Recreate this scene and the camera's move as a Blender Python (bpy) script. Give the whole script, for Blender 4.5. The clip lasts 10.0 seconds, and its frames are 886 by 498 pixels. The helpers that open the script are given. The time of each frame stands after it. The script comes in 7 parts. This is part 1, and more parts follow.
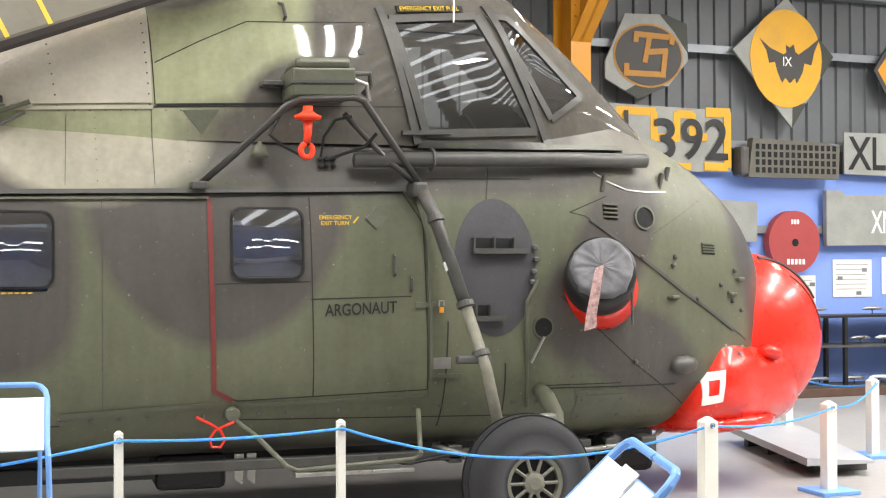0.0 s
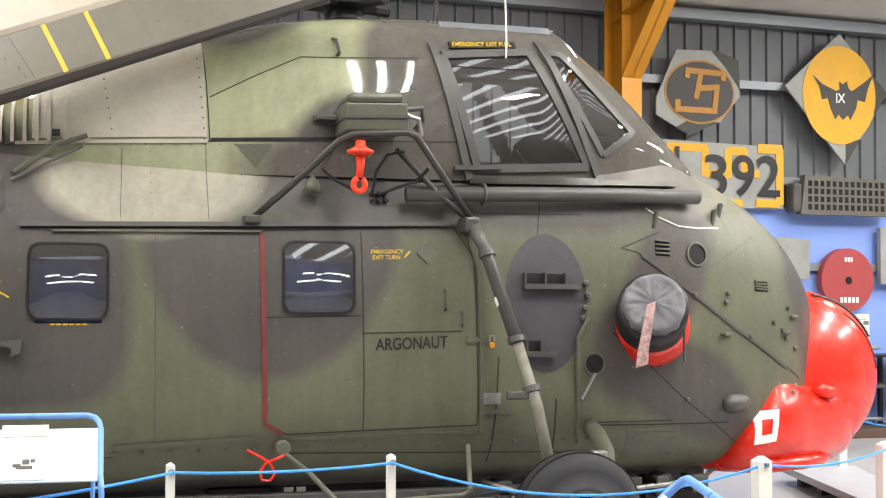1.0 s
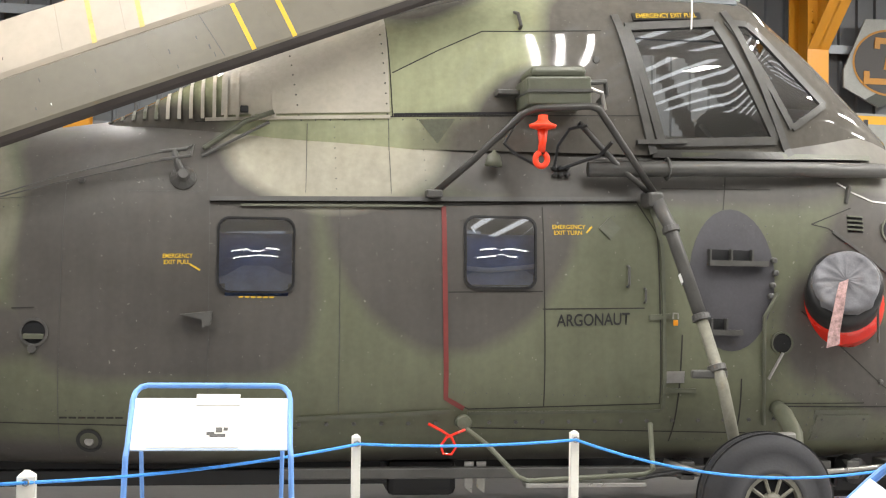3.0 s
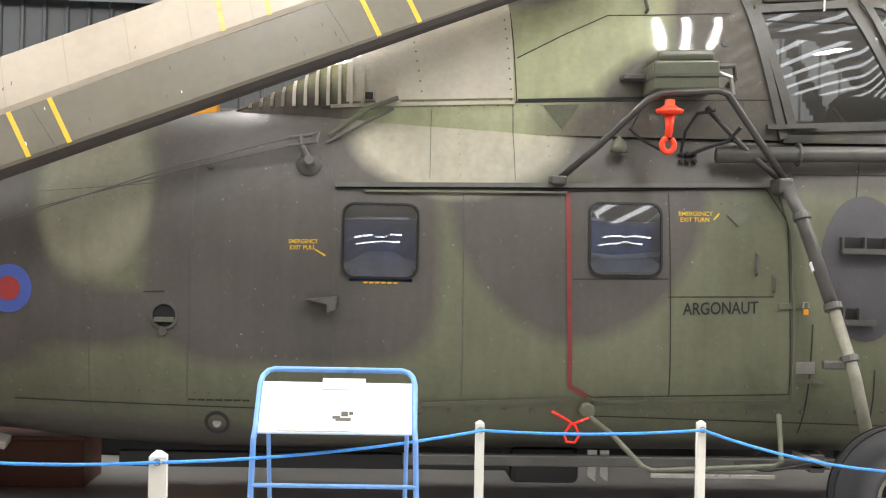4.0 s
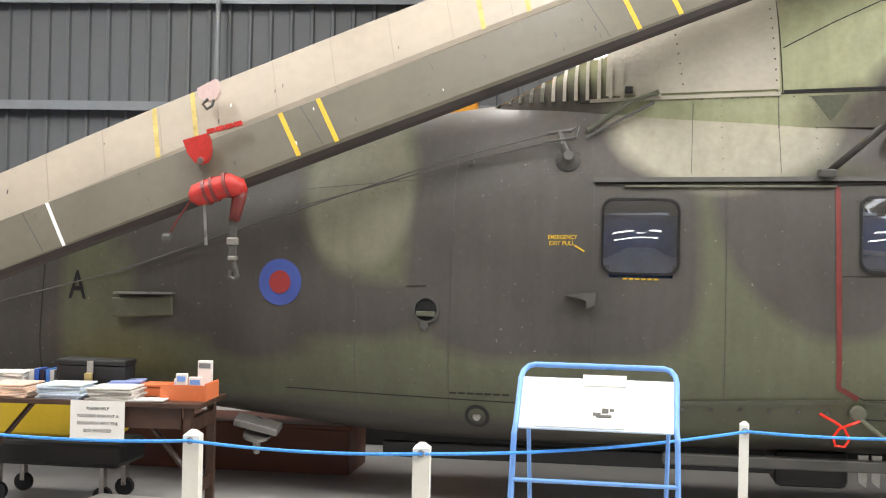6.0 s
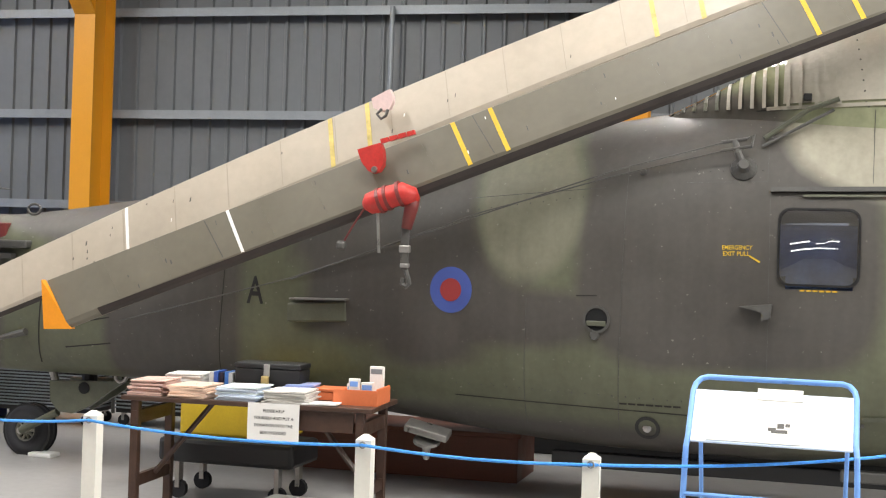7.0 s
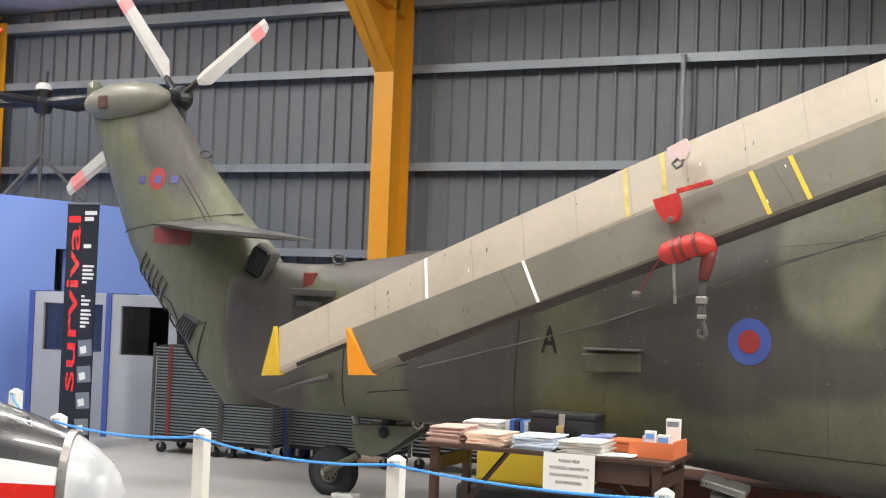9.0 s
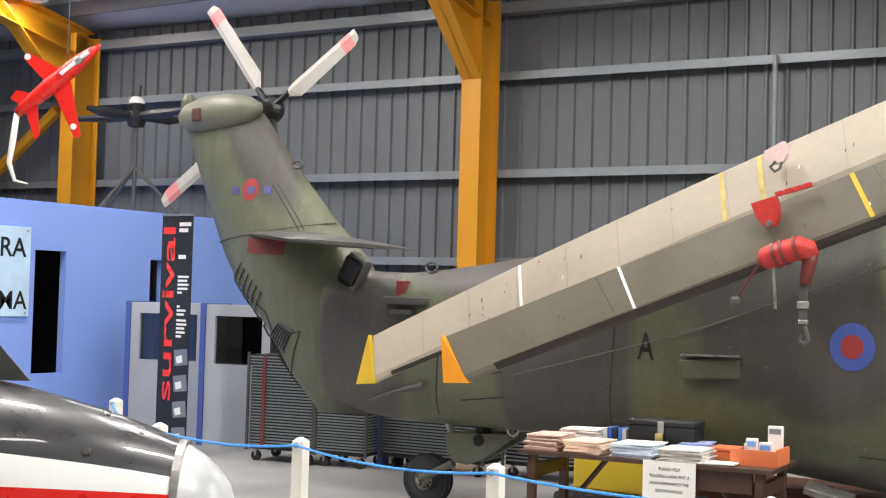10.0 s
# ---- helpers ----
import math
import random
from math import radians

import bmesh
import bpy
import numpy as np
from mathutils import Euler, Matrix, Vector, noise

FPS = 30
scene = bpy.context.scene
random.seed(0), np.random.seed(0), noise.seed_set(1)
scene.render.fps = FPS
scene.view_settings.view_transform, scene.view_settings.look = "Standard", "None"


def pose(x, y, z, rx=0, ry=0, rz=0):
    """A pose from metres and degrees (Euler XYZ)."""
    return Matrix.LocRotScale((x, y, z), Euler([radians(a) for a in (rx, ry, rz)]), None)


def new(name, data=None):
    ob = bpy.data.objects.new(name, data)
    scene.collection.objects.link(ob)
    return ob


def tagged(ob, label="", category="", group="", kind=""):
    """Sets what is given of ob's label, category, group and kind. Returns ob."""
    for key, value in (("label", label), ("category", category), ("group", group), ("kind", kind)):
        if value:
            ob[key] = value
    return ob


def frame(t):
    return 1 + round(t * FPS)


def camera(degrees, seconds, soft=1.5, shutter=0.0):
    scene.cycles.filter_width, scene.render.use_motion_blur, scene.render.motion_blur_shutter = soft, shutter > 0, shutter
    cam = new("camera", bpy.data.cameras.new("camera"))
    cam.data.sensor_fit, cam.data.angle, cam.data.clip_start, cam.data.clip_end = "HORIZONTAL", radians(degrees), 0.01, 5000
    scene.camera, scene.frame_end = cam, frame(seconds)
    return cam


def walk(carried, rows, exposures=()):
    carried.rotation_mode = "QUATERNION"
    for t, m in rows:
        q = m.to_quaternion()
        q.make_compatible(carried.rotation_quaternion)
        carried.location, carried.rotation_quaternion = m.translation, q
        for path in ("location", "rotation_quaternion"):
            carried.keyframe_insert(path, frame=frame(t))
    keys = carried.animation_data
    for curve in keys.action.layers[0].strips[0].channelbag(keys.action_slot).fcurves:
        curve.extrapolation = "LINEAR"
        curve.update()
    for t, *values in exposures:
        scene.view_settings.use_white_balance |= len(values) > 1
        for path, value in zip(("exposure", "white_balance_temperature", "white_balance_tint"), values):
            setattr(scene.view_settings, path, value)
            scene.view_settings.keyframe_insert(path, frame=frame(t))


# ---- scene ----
cam = camera(37.35, 10.0, soft=1.15)
EYE = 1.656
# seconds, yaw, pitch, roll, and the small sway of the standing camera: x, y, z
ROWS = [
    (0.0, -17.57, 0.72, 0.14, 0.119, -0.105, 0.007),
    (0.5, -16.39, 2.19, -0.07, 0.110, -0.105, 0.006),
    (1.0, -15.50, 2.26, -0.33, 0.098, -0.097, 0.004),
    (1.5, -14.57, 2.06, -0.33, 0.084, -0.084, 0.000),
    (2.0, -12.87, 1.94, -0.47, 0.068, -0.067, -0.003),
    (2.5, -10.59, 1.61, -0.59, 0.052, -0.049, -0.007),
    (4.0, -2.90, 0.57, -1.15, 0.013, 0.001, -0.016),
    (4.5, -0.38, 0.39, -1.03, 0.003, 0.012, -0.018),
    (5.0, 1.91, 0.18, -0.86, -0.004, 0.019, -0.018),
    (6.5, 11.87, 0.21, -1.68, -0.018, 0.016, -0.014),
    (7.0, 15.58, 0.29, -1.83, -0.022, 0.007, -0.011),
    (7.5, 19.38, 0.51, -1.76, -0.028, -0.004, -0.008),
    (8.0, 22.71, 1.10, -2.07, -0.037, -0.018, -0.005),
    (8.5, 25.63, 1.46, -2.22, -0.050, -0.032, -0.001),
    (9.0, 27.98, 1.96, -2.13, -0.070, -0.045, 0.001),
    (9.5, 29.93, 1.99, -1.87, -0.099, -0.057, 0.002),
    (10.0, 31.66, 2.15, -1.60, -0.138, -0.064, 0.002),
]
walk(cam, [(t, pose(x, y, EYE + z, 90 + pitch, roll, yaw)) for t, yaw, pitch, roll, x, y, z in ROWS])

# ---- world and lamps ----
world = bpy.data.worlds.new("world")
scene.world = world
world.use_nodes = True
world.node_tree.nodes["Background"].inputs[0].default_value = (0.75, 0.85, 1.0, 1)
world.node_tree.nodes["Background"].inputs[1].default_value = 0.12
scene.view_settings.exposure = 0.0
LAMP_POWER = 124.0


# ---- helpers for meshes ----
def thing(name, label, category, at=(0, 0, 0), turn=0.0, group="", kind=""):
    ob = new(name)
    ob.empty_display_size = 0.1
    ob.matrix_basis = pose(at[0], at[1], at[2], 0, 0, turn)
    return tagged(ob, label, category, group, kind)


def part(name, bm, material, parent=None, label="", smooth=False):
    bmesh.ops.recalc_face_normals(bm, faces=bm.faces[:])
    me = bpy.data.meshes.new(name)
    bm.to_mesh(me)
    bm.free()
    me.materials.append(material)
    if smooth:
        me.polygons.foreach_set("use_smooth", [True] * len(me.polygons))
    ob = new(name, me)
    if parent is not None:
        ob.parent = parent
    if label:
        tagged(ob, label)
    return ob


def box(x0, y0, z0, x1, y1, z1, bevel=0.0, bm=None):
    bm = bm or bmesh.new()
    r = bmesh.ops.create_cube(bm, size=1.0)
    m = Matrix.LocRotScale(((x0 + x1) / 2, (y0 + y1) / 2, (z0 + z1) / 2), None, (abs(x1 - x0), abs(y1 - y0), abs(z1 - z0)))
    bmesh.ops.transform(bm, matrix=m, verts=r["verts"])
    if bevel:
        edges = list({e for v in r["verts"] for e in v.link_edges})
        bmesh.ops.bevel(bm, geom=edges, offset=bevel, segments=2, affect="EDGES", profile=0.5)
    return bm


def turned(bm, m):
    bmesh.ops.transform(bm, matrix=m, verts=bm.verts[:])
    return bm


def tube(points, radius, sides=10, bm=None, closed=False):
    """A round bar along points; radius may be a list."""
    bm = bm or bmesh.new()
    pts = [Vector(p) for p in points]
    n = len(pts)
    rings, side = [], None
    for i, p in enumerate(pts):
        if closed:
            d = pts[(i + 1) % n] - pts[i - 1]
        else:
            d = pts[min(i + 1, n - 1)] - pts[max(i - 1, 0)]
        d.normalize()
        if side is None:
            side = d.orthogonal().normalized()
        side = (side - d * side.dot(d)).normalized()
        up = d.cross(side)
        r = radius[i] if isinstance(radius, (list, tuple)) else radius
        rings.append([bm.verts.new(p + (side * math.cos(a) + up * math.sin(a)) * r) for a in [2 * math.pi * k / sides for k in range(sides)]])
    for i in range(n if closed else n - 1):
        a, b = rings[i], rings[(i + 1) % n]
        for k in range(sides):
            bm.faces.new((a[k], a[(k + 1) % sides], b[(k + 1) % sides], b[k]))
    if not closed:
        bm.faces.new(rings[0])
        bm.faces.new(rings[-1])
    return bm


def lathe(profile, axis_at=(0, 0, 0), along=(0, 0, 1), sides=32, bm=None, ends=True):
    """profile: (distance along, radius) pairs, turned round an axis."""
    bm = bm or bmesh.new()
    turn = Vector(along).to_track_quat("Z", "Y").to_matrix()
    o = Vector(axis_at)
    rings = []
    for h, r in profile:
        if r < 1e-5:
            rings.append([bm.verts.new(o + turn @ Vector((0, 0, h)))])
        else:
            rings.append([bm.verts.new(o + turn @ Vector((r * math.cos(2 * math.pi * k / sides), r * math.sin(2 * math.pi * k / sides), h))) for k in range(sides)])
    for a, b in zip(rings, rings[1:]):
        for k in range(sides):
            l = (k + 1) % sides
            if len(a) == 1 and len(b) > 1:
                bm.faces.new((a[0], b[k], b[l]))
            elif len(b) == 1 and len(a) > 1:
                bm.faces.new((a[k], a[l], b[0]))
            elif len(a) > 1:
                bm.faces.new((a[k], a[l], b[l], b[k]))
    for ring in (rings[0], rings[-1]):
        if ends and len(ring) > 2:
            bm.faces.new(ring)
    return bm


def prism(outline, thick, m=Matrix(), bm=None):
    """A flat plate: outline (x, z) pairs in the local xz plane, thick along y (0 to thick), placed by m."""
    bm = bm or bmesh.new()
    a = [bm.verts.new(m @ Vector((x, 0, z))) for x, z in outline]
    b = [bm.verts.new(m @ Vector((x, thick, z))) for x, z in outline]
    bm.faces.new(a)
    bm.faces.new(b[::-1])
    n = len(a)
    for i in range(n):
        bm.faces.new((a[i], b[i], b[(i + 1) % n], a[(i + 1) % n]))
    return bm


def rounded(w, h, r, seg=5, cx=0.0, cz=0.0):
    pts = []
    for sx, sz, a0 in ((1, 1, 0), (-1, 1, 90), (-1, -1, 180), (1, -1, 270)):
        for i in range(seg + 1):
            a = radians(a0 + 90 * i / seg)
            pts.append((cx + sx * (w / 2 - r) + r * math.cos(a), cz + sz * (h / 2 - r) + r * math.sin(a)))
    return pts


def oval(rx, rz, n=24, cx=0.0, cz=0.0):
    return [(cx + rx * math.cos(2 * math.pi * i / n), cz + rz * math.sin(2 * math.pi * i / n)) for i in range(n)]


# ---- materials ----
def material(name, base, rough=0.6, metal=0.0, vary=0.18, scale=3.0, fine=60.0, bump=0.0, bump_scale=200.0, rough_vary=0.12, coat=0.0):
    """Painted or plain surface, with broad stains, fine grain and a little relief."""
    m = bpy.data.materials.new(name)
    m.use_nodes = True
    nt = m.node_tree
    b = nt.nodes["Principled BSDF"]
    geo = nt.nodes.new("ShaderNodeTexCoord")
    n1 = nt.nodes.new("ShaderNodeTexNoise")
    n1.inputs["Scale"].default_value = scale
    n1.inputs["Detail"].default_value = 6
    n1.inputs["Roughness"].default_value = 0.65
    n2 = nt.nodes.new("ShaderNodeTexNoise")
    n2.inputs["Scale"].default_value = fine
    n2.inputs["Detail"].default_value = 3
    for n in (n1, n2):
        nt.links.new(geo.outputs["Object"], n.inputs["Vector"])
    add = nt.nodes.new("ShaderNodeMath")
    add.operation = "MULTIPLY_ADD"
    nt.links.new(n2.outputs[0], add.inputs[0])
    add.inputs[1].default_value = 0.35
    nt.links.new(n1.outputs[0], add.inputs[2])
    ramp = nt.nodes.new("ShaderNodeMapRange")
    nt.links.new(add.outputs[0], ramp.inputs[0])
    ramp.inputs[1].default_value, ramp.inputs[2].default_value = 0.4, 0.95
    ramp.inputs[3].default_value, ramp.inputs[4].default_value = 1.0 - vary, 1.0 + vary
    mul = nt.nodes.new("ShaderNodeVectorMath")
    mul.operation = "SCALE"
    mul.inputs[0].default_value = base
    nt.links.new(ramp.outputs[0], mul.inputs["Scale"])
    nt.links.new(mul.outputs[0], b.inputs["Base Color"])
    rr = nt.nodes.new("ShaderNodeMapRange")
    nt.links.new(n1.outputs[0], rr.inputs[0])
    rr.inputs[1].default_value, rr.inputs[2].default_value = 0.3, 0.7
    rr.inputs[3].default_value, rr.inputs[4].default_value = max(0.02, rough - rough_vary), min(1.0, rough + rough_vary)
    nt.links.new(rr.outputs[0], b.inputs["Roughness"])
    b.inputs["Metallic"].default_value = metal
    b.inputs["Coat Weight"].default_value = coat
    if bump:
        n3 = nt.nodes.new("ShaderNodeTexNoise")
        n3.inputs["Scale"].default_value = bump_scale
        n3.inputs["Detail"].default_value = 4
        nt.links.new(geo.outputs["Object"], n3.inputs["Vector"])
        bp = nt.nodes.new("ShaderNodeBump")
        bp.inputs["Strength"].default_value = bump
        bp.inputs["Distance"].default_value = 0.01
        nt.links.new(n3.outputs[0], bp.inputs["Height"])
        nt.links.new(bp.outputs[0], b.inputs["Normal"])
    return m


def glass(name, tint=(0.8, 0.85, 0.85), rough=0.02, clear=0.75):
    """Thin window sheet: part clear, part glossy."""
    m = bpy.data.materials.new(name)
    m.use_nodes = True
    nt = m.node_tree
    for n in list(nt.nodes):
        if n.bl_idname == "ShaderNodeBsdfPrincipled":
            nt.nodes.remove(n)
    out = nt.nodes["Material Output"]
    t = nt.nodes.new("ShaderNodeBsdfTransparent")
    t.inputs[0].default_value = (*tint, 1)
    g = nt.nodes.new("ShaderNodeBsdfGlossy")
    g.inputs["Roughness"].default_value = rough
    f = nt.nodes.new("ShaderNodeFresnel")
    f.inputs[0].default_value = 1.5
    mm = nt.nodes.new("ShaderNodeMath")
    mm.operation = "MULTIPLY_ADD"
    mm.inputs[1].default_value = 1.0
    mm.inputs[2].default_value = 1.0 - clear
    nt.links.new(f.outputs[0], mm.inputs[0])
    mm.use_clamp = True
    mix = nt.nodes.new("ShaderNodeMixShader")
    nt.links.new(mm.outputs[0], mix.inputs[0])
    nt.links.new(t.outputs[0], mix.inputs[1])
    nt.links.new(g.outputs[0], mix.inputs[2])
    nt.links.new(mix.outputs[0], out.inputs[0])
    return m


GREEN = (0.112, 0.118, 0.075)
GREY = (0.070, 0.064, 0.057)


def camouflage(name, blobs, green=GREEN, grey=GREY, rough=0.5, pale=()):
    """Two-colour sprayed camouflage: grey patches (x, z, half length, half height, lean, cut, square) over green; cut patches turn green again, square ones have fuller corners."""
    m = material(name, green, rough=rough, vary=0.22, scale=1.6, fine=28.0, bump=0.06 if rough > 0.3 else 0.012, bump_scale=6.0, rough_vary=0.12 if rough > 0.3 else 0.03)
    nt = m.node_tree
    b = nt.nodes["Principled BSDF"]
    shade = [n for n in nt.nodes if n.bl_idname == "ShaderNodeVectorMath"][0]
    tc = [n for n in nt.nodes if n.bl_idname == "ShaderNodeTexCoord"][0]
    wob = nt.nodes.new("ShaderNodeTexNoise")
    wob.inputs["Scale"].default_value = 2.2
    wob.inputs["Detail"].default_value = 3
    nt.links.new(tc.outputs["Object"], wob.inputs["Vector"])
    mad = nt.nodes.new("ShaderNodeVectorMath")
    mad.operation = "MULTIPLY_ADD"
    mad.inputs[1].default_value = (0.10, 0.0, 0.10)
    nt.links.new(wob.outputs["Color"], mad.inputs[0])
    nt.links.new(tc.outputs["Object"], mad.inputs[2])
    last = None
    for x, z, a, c, lean, cut, square in blobs:
        mp = nt.nodes.new("ShaderNodeMapping")
        mp.vector_type = "TEXTURE"
        mp.inputs["Location"].default_value = (x + 0.05, 0, z + 0.05)
        mp.inputs["Rotation"].default_value = (0, -radians(lean), 0)
        mp.inputs["Scale"].default_value = (a, 1e5, c)
        nt.links.new(mad.outputs[0], mp.inputs[0])
        ln = nt.nodes.new("ShaderNodeVectorMath")
        ln.operation = "LENGTH"
        far = ln.outputs["Value"]
        if square:
            sq = nt.nodes.new("ShaderNodeVectorMath")
            sq.operation = "MULTIPLY"
            nt.links.new(mp.outputs[0], sq.inputs[0])
            nt.links.new(mp.outputs[0], sq.inputs[1])
            nt.links.new(sq.outputs[0], ln.inputs[0])
            rt = nt.nodes.new("ShaderNodeMath")
            rt.operation = "SQRT"
            nt.links.new(far, rt.inputs[0])
            far = rt.outputs[0]
        else:
            nt.links.new(mp.outputs[0], ln.inputs[0])
        soft = min(0.30, 0.045 / min(a, c))
        rg = nt.nodes.new("ShaderNodeMapRange")
        nt.links.new(far, rg.inputs[0])
        rg.inputs[1].default_value, rg.inputs[2].default_value = 1.0 - soft, 1.0 + soft
        rg.inputs[3].default_value, rg.inputs[4].default_value = (0.0, 1.0) if cut else (1.0, 0.0)
        if last is None:
            last = rg
            continue
        mx = nt.nodes.new("ShaderNodeMath")
        mx.operation = "MINIMUM" if cut else "MAXIMUM"
        nt.links.new(last.outputs[0], mx.inputs[0])
        nt.links.new(rg.outputs[0], mx.inputs[1])
        last = mx
    mix = nt.nodes.new("ShaderNodeMix")
    mix.data_type = "RGBA"
    mix.inputs[6].default_value = (*green, 1)
    mix.inputs[7].default_value = (*grey, 1)
    nt.links.new(last.outputs[0], mix.inputs[0])
    # pale stone-coloured areas; on the shoulder overhead light is painted in
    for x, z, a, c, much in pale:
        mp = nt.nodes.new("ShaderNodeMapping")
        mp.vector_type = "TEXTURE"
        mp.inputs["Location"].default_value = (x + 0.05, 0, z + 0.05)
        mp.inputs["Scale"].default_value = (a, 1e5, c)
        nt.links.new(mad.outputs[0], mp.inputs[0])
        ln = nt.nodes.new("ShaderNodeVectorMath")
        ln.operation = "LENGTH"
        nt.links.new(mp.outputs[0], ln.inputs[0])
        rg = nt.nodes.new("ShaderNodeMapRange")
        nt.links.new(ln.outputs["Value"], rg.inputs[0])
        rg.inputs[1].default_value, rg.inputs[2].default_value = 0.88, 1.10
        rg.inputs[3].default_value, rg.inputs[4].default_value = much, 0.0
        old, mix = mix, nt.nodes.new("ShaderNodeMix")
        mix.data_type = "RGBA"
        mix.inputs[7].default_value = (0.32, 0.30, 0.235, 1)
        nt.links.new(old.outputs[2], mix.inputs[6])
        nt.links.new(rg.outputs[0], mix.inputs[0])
    # rain streaks and grime running down the sheets
    sm = nt.nodes.new("ShaderNodeMapping")
    sm.inputs["Scale"].default_value = (9.0, 9.0, 0.7)
    nt.links.new(tc.outputs["Object"], sm.inputs[0])
    st = nt.nodes.new("ShaderNodeTexNoise")
    st.inputs["Scale"].default_value = 1.4
    st.inputs["Detail"].default_value = 5
    nt.links.new(sm.outputs[0], st.inputs["Vector"])
    sr = nt.nodes.new("ShaderNodeMapRange")
    nt.links.new(st.outputs[0], sr.inputs[0])
    sr.inputs[1].default_value, sr.inputs[2].default_value = 0.32, 0.68
    sr.inputs[3].default_value, sr.inputs[4].default_value = 0.92, 1.05
    sc = nt.nodes.new("ShaderNodeVectorMath")
    sc.operation = "SCALE"
    nt.links.new(mix.outputs[2], sc.inputs[0])
    nt.links.new(sr.outputs[0], sc.inputs["Scale"])
    # small chips where the top coat has gone
    ch = nt.nodes.new("ShaderNodeTexNoise")
    ch.inputs["Scale"].default_value = 38.0
    ch.inputs["Detail"].default_value = 2
    nt.links.new(tc.outputs["Object"], ch.inputs["Vector"])
    cr = nt.nodes.new("ShaderNodeMapRange")
    nt.links.new(ch.outputs[0], cr.inputs[0])
    cr.inputs[1].default_value, cr.inputs[2].default_value = 0.72, 0.76
    cr.inputs[3].default_value, cr.inputs[4].default_value = 0.0, 0.5
    cm = nt.nodes.new("ShaderNodeMix")
    cm.data_type = "RGBA"
    cm.inputs[7].default_value = (0.33, 0.32, 0.28, 1)
    nt.links.new(cr.outputs[0], cm.inputs[0])
    nt.links.new(sc.outputs[0], cm.inputs[6])
    nt.links.new(cm.outputs[2], shade.inputs[0])
    return m


